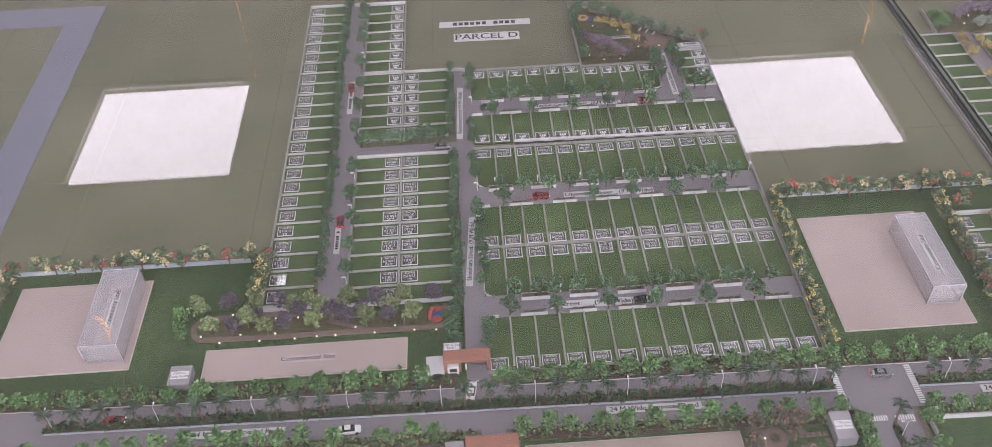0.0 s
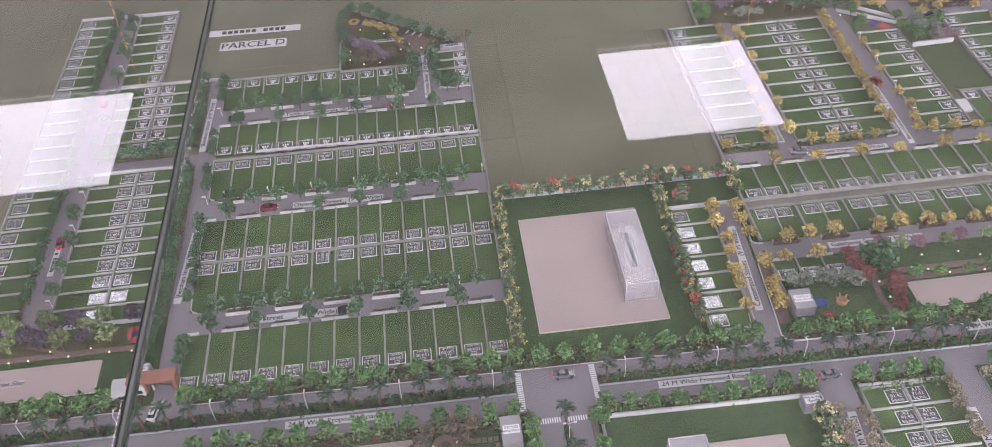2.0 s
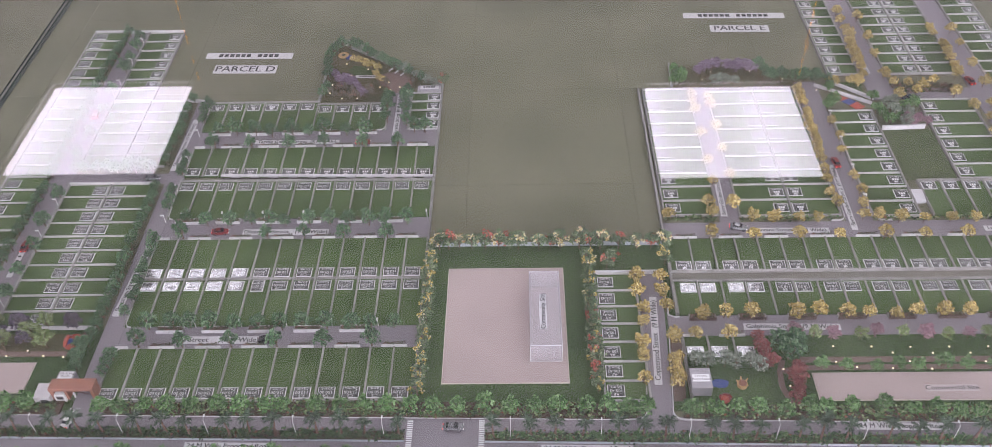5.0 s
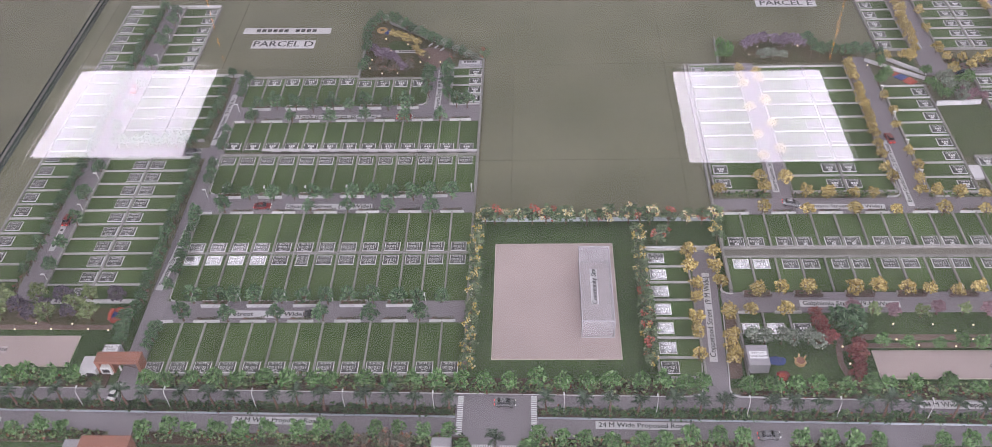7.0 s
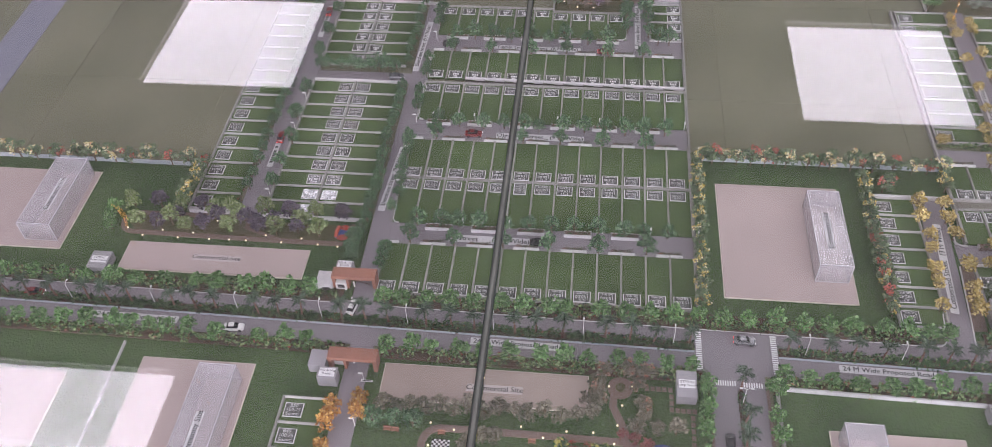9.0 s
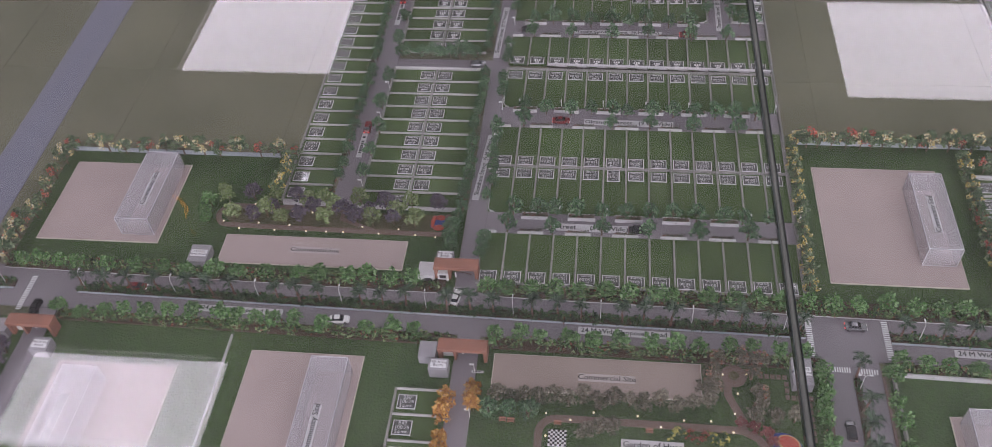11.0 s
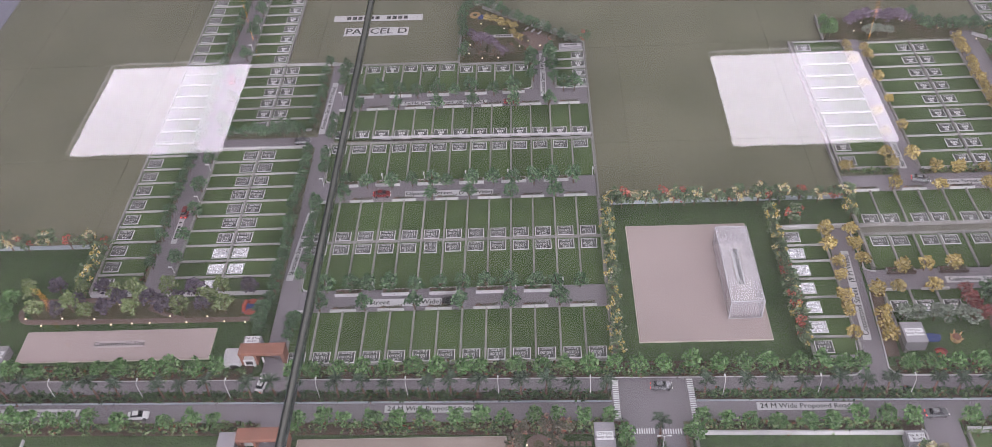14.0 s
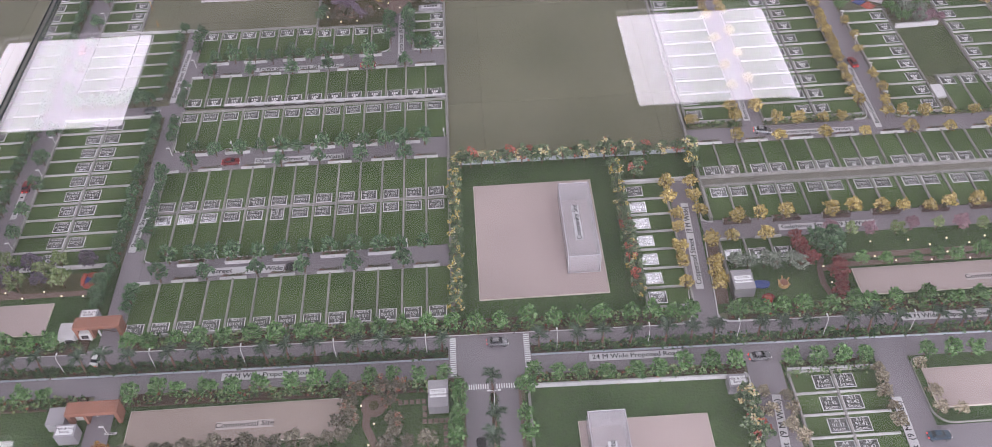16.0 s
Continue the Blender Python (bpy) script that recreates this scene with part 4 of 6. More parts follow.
def low_wall(label, x0, y0, x1, y1, w=0.003, h=0.006, mat="pale"):
    dividing(thing("low_wall", label, "wall", kind="structure"), x0, y0, x1, y1, w, h, mat, "coping")


low_wall("pale low wall behind the flowering hedge", 0.437, 0.945, 0.767, 0.944, mat="kerb")
low_wall("pale low wall behind the flowering hedge", -0.598, 0.888, -0.262, 0.886, mat="kerb")
low_wall("pale low wall at the head of a street", 0.665, 0.8865, 0.756, 0.8865)
low_wall("grey wall beside the street plots", 0.7695, 0.807, 0.7695, 1.326, mat="wall")
low_wall("grey wall beside the street plots", 0.7700, 0.672, 0.7700, 0.770, mat="wall")
low_wall("pale low wall along the verge", 0.516, 0.567, 0.735, 0.5625)
low_wall("pale low wall along the verge", 0.8045, 0.5655, 0.906, 0.5630)
low_wall("pale wall between two lawns", -0.2612, 0.15, -0.2612, 0.573, 0.0017, 0.005, "columnwall")
low_wall("pale wall between corner plots", -0.640, 0.5680, -0.560, 0.5680)
low_wall("pale wall between corner plots", -0.640, 0.5280, -0.546, 0.5280)
low_wall("pale kerb wall of the lower garden", -0.255, 0.7945, -0.194, 0.7945)
low_wall("pale kerb wall of the lower garden", -0.150, 0.7925, -0.0140, 0.7925)
low_wall("grey wall along the branch road", 0.5095, 0.12, 0.5095, 0.566, mat="wall")
low_wall("pale wall across the garden head", 1.075, 1.333, 1.159, 1.277)
low_wall("pale wall across the garden head", 1.112, 1.336, 1.166, 1.290)
low_wall("pale wall at the head of the lawn", 1.156, 1.207, 1.226, 1.210, 0.004, 0.008)
low_wall("grey wall round the corner garden", 0.214, 1.300, 0.214, 1.490, mat="wall")
low_wall("grey wall round the corner garden", 0.250, 1.476, 0.428, 1.347, mat="wall")
low_wall("grey wall beside the garden", 0.8285, 1.331, 0.832, 1.405, mat="wall")
low_wall("pale wall at the top of the plots", -0.083, 1.3125, 0.000, 1.3115)
low_wall("pale wall at the head of the street", 0.000, 1.3115, 0.026, 1.3060)
low_wall("pale wall at the top of the plots", -0.258, 1.5455, -0.083, 1.5425)
low_wall("pale wall below the cross street", -0.150, 1.0915, -0.012, 1.0900)
low_wall("pale wall along the south lawn", 0.5095, 0.566, 0.516, 0.567)

# ---------------------------------------------------------------- sites, boxes and gatehouses


def site(label, x0, x1, y0, y1, top="sand"):
    t = thing("site_slab", label, "site slab", (0, 0, 0), group="building sites")
    slab("rim", rect(x0, x1, y0, y1), 0.0005, 0.0026, M["rim"], t, bev=0.0003)
    slab("surface", rect(x0 + 0.0009, x1 - 0.0009, y0 + 0.0009, y1 - 0.0009), 0.0024, 0.0031, M[top], t, bev=0.0002)


def massing(x0, x1, y0, y1, h=0.031, text_at=0.55, shift=0.001):
    """Hollow milky acrylic block made of five sheets, with a printed strip on top."""
    t = thing("acrylic_block", "milky acrylic massing block standing on a site slab", "acrylic block", ((x0 + x1) / 2, (y0 + y1) / 2, 0.0031), group="acrylic blocks")
    w, d, s = x1 - x0, y1 - y0, 0.0011
    block("top_sheet", w, d, s, M["acrylic"], t, (0, 0, h - s), bev=0.0003)
    for sg in (-1, 1):
        block("side_sheet", s, d, h - s, M["acrylic"], t, (sg * (w - s) / 2, 0, 0), bev=0.0002)
        block("end_sheet", w - 2 * s, s, h - s, M["acrylic"], t, (0, sg * (d - s) / 2, 0), bev=0.0002)
    e = 0.0009
    for sx in (-1, 1):
        block("edge", e, d, e * 0.6, M["acrylicedge"], t, (sx * (w - e) / 2, 0, h), bev=0.0002)
        block("edge", w - 2 * e, e, e * 0.6, M["acrylicedge"], t, (0, sx * (d - e) / 2, h), bev=0.0002)
        block("edge", e, e, h, M["acrylicedge"], t, (sx * (w - e) / 2 + sx * 0.0002, -d / 2 - 0.0002, 0), bev=0.0002)
    block("edge", w, 0.0006, e, M["acrylicedge"], t, (0, -d / 2 - 0.0004, 0), bev=0.0002)
    strip("Community Site", (x0 + x1) / 2 + shift, y0 + d * text_at - 0.014, 0.060, 0.0095, 90, 0.0088, 0.0031 + h + 0.0002)


site("beige community site slab on a lawn", 0.4595, 0.6210, 0.6962, 0.8975)
massing(0.572, 0.613, 0.7302, 0.8605, shift=-0.003)
site("beige community site slab on a lawn", -0.580, -0.408, 0.714, 0.862)
massing(-0.462, -0.416, 0.727, 0.855, shift=0.006)
site("beige community site slab on a lawn", -0.231, -0.093, 0.350, 0.554)
massing(-0.146, -0.102, 0.385, 0.530, text_at=0.45)
site("beige community site slab on a lawn", 0.560, 0.703, 0.330, 0.518)
massing(0.568, 0.609, 0.375, 0.510, text_at=0.60)
site("beige community site slab on a lawn", -0.4640, -0.3150, 0.330, 0.5255)
massing(-0.4355, -0.3925, 0.365, 0.5000, text_at=0.585, shift=0.0)
site("long beige commercial site slab", -0.317, -0.071, 0.686, 0.735)
site("long brownish commercial site slab", 0.060, 0.298, 0.519, 0.568, "tan")
site("long beige commercial site slab", 0.925, 1.500, 0.667, 0.7095)
site("beige commercial site slab in a corner lawn", 0.956, 1.200, 0.505, 0.557)
strip("Commercial Site", -0.191, 0.712, 0.064, 0.0100, 0, 0.0092, 0.0032, "pale beige name strip with black lettering", card="sitecard")
strip("Commercial Site", 0.1915, 0.541, 0.064, 0.0100, 0, 0.0092, 0.0032, "pale beige name strip with black lettering", card="sitecard")
strip("Commercial Site", 1.090, 0.684, 0.064, 0.0100, 0, 0.0092, 0.0032, "pale beige name strip with black lettering", card="sitecard")


def booth(x0, x1, y0, y1, h, text, label, door=False, body="box"):
    t = thing("service_box", label, "model building", ((x0 + x1) / 2, (y0 + y1) / 2, 0.0005), group="service boxes")
    w, d = x1 - x0, y1 - y0
    block("body", w, d, h, M[body], t, (0, 0, 0), bev=0.0005)
    block("roof_cap", w + 0.0006, d + 0.0006, 0.0010, M[body], t, (0, 0, h), bev=0.0003)
    if text:
        c = obj("name_card", mesh("name_card", *prism(rect(-w * 0.42, w * 0.42, -0.0055, 0.0055), 0, 0.0004, 0.0001), [M["white"]]), t, (0, 0, h + 0.0011), label="white printed card")
        obj("lettering", lettering(text, 0.0046, M["ink"], line=0.9), c, (0, 0, 0.0006))
    if door:
        block("door", w * 0.42, 0.0008, h * 0.66, M["dark"], t, (w * 0.1, -d / 2 - 0.0002, 0), bev=0.0001)


booth(-0.3510, -0.3255, 0.676, 0.7040, 0.013, "STP/UG\nPump Room", "pearl grey pump room box with a printed card")
booth(0.3965, 0.4185, 0.540, 0.575, 0.014, "STP/UG\nPump Room", "pearl grey pump room box with a printed card")
booth(0.7695, 0.7945, 0.676, 0.706, 0.016, "STP/UG\nPump Room", "pearl grey pump room box with a printed card")
booth(0.7320, 0.7530, 0.540, 0.557, 0.014, "Milk & Veg\nBooth", "pearl grey booth box with a printed card")
booth(-0.0120, 0.0100, 0.531, 0.546, 0.017, "Milk & Veg\nBooth", "pearl grey booth box with a printed card")
booth(-0.0270, -0.0060, 0.6975, 0.7100, 0.014, "Milk & Veg\nBooth", "pearl grey booth box with a printed card")
booth(-0.0470, -0.0265, 0.670, 0.692, 0.013, "", "white box beside the gatehouse with a dark door", True, "pale")
booth(-0.0270, -0.0070, 0.549, 0.571, 0.014, "", "grey box beside the gatehouse")
booth(-0.4990, -0.4765, 0.5275, 0.5460, 0.015, "Milk & Veg\nBooth", "pearl grey booth box with a printed card")
booth(-0.5580, -0.5415, 0.5525, 0.5720, 0.014, "", "grey box beside the gatehouse")


def gatehouse(x, y, w=0.056, d=0.017, h=0.0235, facing=-1):
    """Terracotta portal over the drive: deep roof slab, two pier walls, a cabin and a boom."""
    t = thing("gatehouse", "terracotta gatehouse portal over the entrance drive", "gatehouse", (x, y, 0.0010), group="gatehouses")
    slab("roof", rect(-w / 2, w / 2, -d / 2, d / 2), h - 0.0045, h, M["roof"], t, "terracotta roof slab", bev=0.0006)
    for sx, label in ((-1, "terracotta pier wall"), (1, "terracotta pier wall")):
        block("pier", 0.0042, d * 0.94, h - 0.0045, M["roof"], t, (sx * (w / 2 - 0.0026), 0, 0), label=label)
    block("middle_pier", 0.0030, d * 0.80, h - 0.0045, M["roof"], t, (-w * 0.16, 0, 0))
    block("cabin", w * 0.24, d * 0.62, h * 0.52, M["whitepaint"], t, (-w * 0.30, facing * 0.0045, 0), label="white guard cabin")
    block("window", w * 0.15, 0.0008, h * 0.24, M["dark"], t, (-w * 0.30, facing * (0.0045 + d * 0.31), h * 0.20), bev=0.0001)
    block("boom", w * 0.36, 0.0011, 0.0011, M["soil"], t, (w * 0.17, facing * 0.003, 0.0085), 14 * facing)
    block("boom_post", 0.0018, 0.0018, 0.0095, M["whitepaint"], t, (-w * 0.03, facing * 0.003, 0))


gatehouse(0.0010, 0.6835)
gatehouse(0.0245, 0.5625, 0.058, facing=1)
gatehouse(-0.5110, 0.5660, 0.058, facing=1)
for bx, by in ((-0.004, 0.6605), (0.033, 0.541)):
    strip("", bx + 0.010, by, 0.014, 0.003, 0, bar=True, label="small white printed card at the gate")

# ---------------------------------------------------------------- printed name strips
strip("Sheesham Street  (9 M Wide)", 0.0075, 1.190, 0.135, 0.0095, 88, 0.0088)
strip("Sheesham Street  (9 M Wide)", 0.0125, 0.878, 0.130, 0.0095, 86, 0.0088)
strip("Oleander Street   (9 M Wide)", 0.2130, 0.9765, 0.128, 0.0120, -0.5, 0.0098)
strip("us Street      (9 M Wide)", 0.1610, 0.7700, 0.106, 0.0125, -0.6, 0.0100)
tagged(slab("site_card", [(1.1490, 1.0245), (1.1695, 1.0262), (1.1726, 1.0547), (1.1550, 1.0552)], 0.0005, 0.0042, M["card"]), "small white card panel beside the plots", "card")
strip("Tactile Garden Street  (9 M Wide)", 0.1940, 1.1930, 0.140, 0.0095, -0.8, 0.0088)
strip("Duranta Street  (9 M Wide)", 0.3550, 1.2620, 0.120, 0.0095, 90, 0.0090)
strip("Copperpod Street   (9 M Wide)", 0.7360, 0.7660, 0.148, 0.0098, 86.5, 0.0098)
strip("Galphimia Street  (9 M Wide)", 0.9170, 0.7850, 0.126, 0.0105, -0.8, 0.0094)
strip("Lantana Street  (9 M Wide)", 0.9550, 0.9685, 0.112, 0.0105, -0.8, 0.0088)
strip("Lantana Street  (9 M Wide)", 1.2900, 0.9680, 0.112, 0.0105, -0.5, 0.0088)
strip("Berry Garden Street 2  (9 M Wide)", 1.0500, 1.0420, 0.148, 0.0090, 89, 0.0086)
strip("Berry Garden Street  (9 M Wide)", 0.8660, 1.0650, 0.130, 0.0095, 89, 0.0086)
strip("Berry Garden Street  (9 M Wide)", 1.1760, 1.4300, 0.130, 0.0090, 91, 0.0086)
strip("Street  (9 M Wide)", 0.7795, 0.4890, 0.092, 0.0098, 84.5, 0.0098)
strip("Street  (9 M Wide)", 0.9135, 0.4760, 0.092, 0.0105, 88.5, 0.0098)
strip("24 M Wide Proposed Road", 0.6370, 0.6000, 0.108, 0.0100, -1.0, 0.0086)
strip("24 M Wide Proposed Road", 0.2100, 0.6060, 0.108, 0.0100, -1.0, 0.0086)
strip("24 M Wide Proposed Road", -0.2620, 0.6110, 0.108, 0.0100, -1.0, 0.0086)
strip("24 M Wide Proposed Road", 1.0130, 0.6290, 0.108, 0.0100, -1.0, 0.0086)
strip("PARCEL D", 0.0610, 1.4130, 0.116, 0.0260, -1.5, 0.0235, 0.0004, "white board with large black lettering")
strip("", 0.0600, 1.4580, 0.163, 0.0190, -1.5, bar=True, z=0.0004, label="white title board with a plain black bar")
strip("PARCEL E", 0.9810, 1.5260, 0.110, 0.0235, -1.5, 0.0215, 0.0004, "white board with large black lettering")
strip("", 0.9780, 1.5730, 0.193, 0.0190, -1.5, bar=True, z=0.0004, label="white title board with a plain black bar")
strip("Garden of Hues", 0.2420, 0.4595, 0.067, 0.0125, 0, 0.0092)
strip("", 0.2920, 1.3805, 0.048, 0.0085, -2, bar=True, label="small white garden name card")
strip("", 0.4050, 1.3360, 0.032, 0.0085, 0, bar=True, z=0.0082, label="small white card on the corner box")
strip("", -0.1690, 1.2500, 0.090, 0.0085, 90, bar=True, label="white street name strip")
strip("", -0.1690, 0.9150, 0.052, 0.0080, 90, bar=True, label="white street name strip")

# ---------------------------------------------------------------- trees
trees("lush", [(0.043, 0.656), (0.066, 0.655), (0.097, 0.658), (0.126, 0.656), (0.155, 0.657), (0.188, 0.658), (0.215, 0.657), (0.250, 0.656), (0.268, 0.658), (0.309, 0.656), (0.340, 0.655), (0.368, 0.656), (0.397, 0.655), (0.426, 0.655)], 1.02)
trees("lush", [(0.453, 0.654), (0.483, 0.654), (0.516, 0.657), (0.547, 0.654), (0.576, 0.655), (0.603, 0.656), (0.639, 0.654), (0.664, 0.651), (0.689, 0.652), (0.711, 0.650)], 1.02)
trees("lush", [(0.764, 0.648), (0.793, 0.648), (0.820, 0.651), (0.845, 0.650), (0.877, 0.646), (0.908, 0.651), (0.926, 0.650), (0.958, 0.654), (0.996, 0.653), (1.028, 0.646), (1.055, 0.646), (1.084, 0.646), (1.105, 0.643), (1.135, 0.645), (1.165, 0.643), (1.195, 0.643), (1.225, 0.643), (1.26, 0.642)])
trees("lush", [(-0.572, 0.668), (-0.545, 0.667), (-0.519, 0.667), (-0.496, 0.667), (-0.453, 0.665), (-0.416, 0.664), (-0.377, 0.665), (-0.344, 0.660), (-0.310, 0.665), (-0.277, 0.660), (-0.241, 0.664), (-0.200, 0.665), (-0.171, 0.662), (-0.135, 0.663), (-0.109, 0.665), (-0.078, 0.662), (-0.053, 0.665)])
trees("lush", [(-0.064, 0.589), (-0.038, 0.588), (0.059, 0.584), (0.089, 0.590), (0.112, 0.586), (0.147, 0.583), (0.175, 0.583), (0.205, 0.585), (0.240, 0.586), (0.269, 0.587), (0.296, 0.583), (0.330, 0.587), (0.357, 0.589), (0.385, 0.585), (0.415, 0.585)], 0.95)
trees("lush", [(0.517, 0.578), (0.544, 0.577), (0.570, 0.576), (0.600, 0.574), (0.633, 0.572), (0.658, 0.572), (0.688, 0.579), (0.718, 0.578), (0.746, 0.576), (0.811, 0.577), (0.840, 0.575), (0.867, 0.574), (0.894, 0.574), (0.965, 0.574), (0.995, 0.574), (1.02, 0.572), (1.05, 0.572)], 0.95)
trees("lush", [(-0.491, 0.596), (-0.459, 0.588), (-0.428, 0.593), (-0.405, 0.596), (-0.374, 0.591), (-0.346, 0.597), (-0.315, 0.596), (-0.280, 0.595), (-0.258, 0.592), (-0.235, 0.593), (-0.212, 0.592), (-0.185, 0.594), (-0.150, 0.587), (-0.097, 0.588), (-0.6, 0.600), (-0.63, 0.601)], 0.95)
trees("lush", [(0.506, 0.561), (0.503, 0.526), (0.507, 0.501), (0.506, 0.470), (0.506, 0.440), (0.432, 0.563), (0.429, 0.532), (0.427, 0.500), (0.428, 0.470), (0.427, 0.440), (0.431, 0.548), (0.427, 0.515)], 0.95)
trees("street", [(0.062, 0.790), (0.096, 0.791), (0.118, 0.792), (0.146, 0.792), (0.180, 0.790), (0.210, 0.791), (0.242, 0.788), (0.271, 0.790), (0.302, 0.789), (0.336, 0.788), (0.361, 0.788), (0.392, 0.790)], 0.92)
trees("street", [(0.057, 0.759), (0.116, 0.758), (0.180, 0.758), (0.241, 0.757), (0.303, 0.758), (0.365, 0.760)], 0.92)
trees("street", [(0.062, 1.000), (0.093, 0.993), (0.129, 0.992), (0.159, 0.994), (0.188, 0.991), (0.211, 0.991), (0.247, 0.993), (0.277, 0.993), (0.307, 0.990), (0.336, 0.990), (0.362, 0.990), (0.393, 0.991)], 0.88)
trees("street", [(0.062, 0.966), (0.190, 0.961), (0.243, 0.964), (0.303, 0.960), (0.366, 0.962)], 0.90)
trees("street", [(0.061, 1.214), (0.090, 1.214), (0.122, 1.213), (0.151, 1.207), (0.184, 1.212), (0.212, 1.209), (0.238, 1.213), (0.275, 1.208), (0.306, 1.209)], 0.90)
trees("street", [(0.062, 1.177), (0.123, 1.176), (0.185, 1.176), (0.242, 1.182), (0.310, 1.174), (0.363, 1.175)], 0.90)
trees("street", [(0.337, 1.274), (0.339, 1.243), (0.337, 1.300), (0.368, 1.298), (0.372, 1.234), (0.370, 1.265), (0.387, 1.214), (0.405, 1.214)], 0.88)
trees("street", [(-0.133, 1.122), (-0.114, 1.120), (-0.097, 1.124), (-0.082, 1.118), (-0.067, 1.122), (-0.052, 1.118), (-0.039, 1.122), (-0.025, 1.120), (-0.145, 1.120)], 0.86)
trees("street", [(-0.185, 1.530), (-0.185, 1.500), (-0.187, 1.478), (-0.187, 1.457), (-0.188, 1.436), (-0.187, 1.415), (-0.188, 1.390), (-0.186, 1.365), (-0.188, 1.342), (-0.189, 1.318), (-0.187, 1.296), (-0.186, 1.272), (-0.187, 1.250), (-0.188, 1.228), (-0.186, 1.207), (-0.185, 1.186), (-0.187, 1.166), (-0.185, 1.146)], 0.69)
trees("street", [(-0.183, 1.124), (-0.182, 1.107), (-0.182, 1.078), (-0.183, 1.060), (-0.183, 1.042), (-0.185, 1.025), (-0.186, 1.008), (-0.186, 0.990), (-0.186, 0.975), (-0.184, 0.943), (-0.184, 0.920), (-0.184, 0.895), (-0.184, 0.868), (-0.184, 0.842)], 0.69)
trees("street", [(-0.154, 1.474), (-0.155, 1.505), (-0.154, 1.401), (-0.155, 1.437), (-0.156, 1.333), (-0.151, 1.272), (-0.152, 1.208), (-0.154, 1.151), (-0.153, 1.057), (-0.154, 0.995), (-0.148, 0.939), (-0.150, 0.890), (-0.151, 0.850)], 0.86)
trees("street", [(-0.004, 1.306), (-0.007, 1.278), (-0.008, 1.251), (-0.006, 1.230), (-0.006, 1.208), (-0.009, 1.186), (-0.010, 1.167), (-0.008, 1.140), (-0.005, 1.070), (-0.005, 1.052), (-0.005, 1.034), (-0.005, 1.017), (-0.006, 1.000), (-0.007, 0.983), (-0.010, 0.966), (-0.010, 0.951), (-0.007, 0.925)], 0.69)
trees("street", [(-0.007, 0.910), (-0.007, 0.897), (-0.004, 0.873), (-0.005, 0.858), (-0.005, 0.844), (-0.007, 0.827), (-0.008, 0.812), (-0.006, 0.790), (-0.010, 0.776), (-0.011, 0.762), (-0.012, 0.747), (-0.013, 0.733), (-0.012, 0.721), (-0.018, 0.755), (-0.018, 0.738)], 0.69)
trees("street", [(0.027, 1.288), (0.024, 1.270), (0.027, 1.247), (0.024, 1.146), (0.027, 1.127), (0.026, 1.108), (0.023, 1.064), (0.025, 1.045), (0.025, 1.027), (0.024, 0.954), (0.026, 0.938), (0.027, 0.922), (0.026, 0.905), (0.026, 0.888), (0.028, 0.864), (0.029, 0.841), (0.026, 0.814), (0.030, 0.738), (0.028, 0.724), (0.027, 0.710)], 0.69)
trees("yellow", [(0.779, 0.994), (0.842, 1.020), (0.845, 1.000), (0.880, 1.019), (0.904, 0.990), (0.933, 0.986), (0.970, 0.987), (0.998, 0.987), (1.065, 0.990), (1.086, 0.988), (1.116, 0.984), (1.151, 0.983), (1.19, 0.984), (1.225, 0.984), (1.26, 0.984), (1.30, 0.984)], 0.92)
trees("yellow", [(0.836, 0.956), (0.897, 0.950), (0.962, 0.949), (1.020, 0.949), (1.084, 0.949), (1.140, 0.948), (1.20, 0.949), (1.26, 0.949)], 0.92)
trees("yellow", [(0.801, 0.801), (0.831, 0.803), (0.865, 0.803), (0.925, 0.803), (0.954, 0.804), (0.990, 0.800), (1.020, 0.802), (1.054, 0.799), (1.083, 0.804), (1.117, 0.801), (1.150, 0.801), (1.19, 0.801), (1.22, 0.801), (0.788, 0.769), (0.831, 0.769)], 0.95)
trees("yellow", [(0.720, 0.868), (0.719, 0.843), (0.724, 0.812), (0.722, 0.790), (0.717, 0.752), (0.716, 0.729), (0.713, 0.694), (0.754, 0.869), (0.752, 0.842), (0.755, 0.814), (0.758, 0.762), (0.757, 0.724), (0.753, 0.708), (0.754, 0.690)], 0.95)
trees("yellow", [(1.039, 1.308), (1.038, 1.290), (1.038, 1.272), (1.041, 1.245), (1.038, 1.228), (1.037, 1.211), (1.037, 1.194), (1.037, 1.178), (1.036, 1.158), (1.034, 1.139), (1.033, 1.120), (1.032, 1.096), (1.031, 1.071), (1.029, 1.042), (1.032, 1.018), (1.074, 1.219), (1.072, 1.142), (1.073, 1.077), (1.070, 1.017), (1.078, 1.18), (1.076, 1.045)], 0.88)
trees("yellow", [(1.170, 1.500), (1.172, 1.479), (1.166, 1.455), (1.164, 1.432), (1.165, 1.410), (1.165, 1.392), (1.163, 1.372), (1.161, 1.352), (1.148, 1.328), (1.200, 1.416), (1.200, 1.352), (1.208, 1.325), (1.203, 1.470), (1.168, 1.53), (1.170, 1.56), (1.203, 1.54)], 0.9)
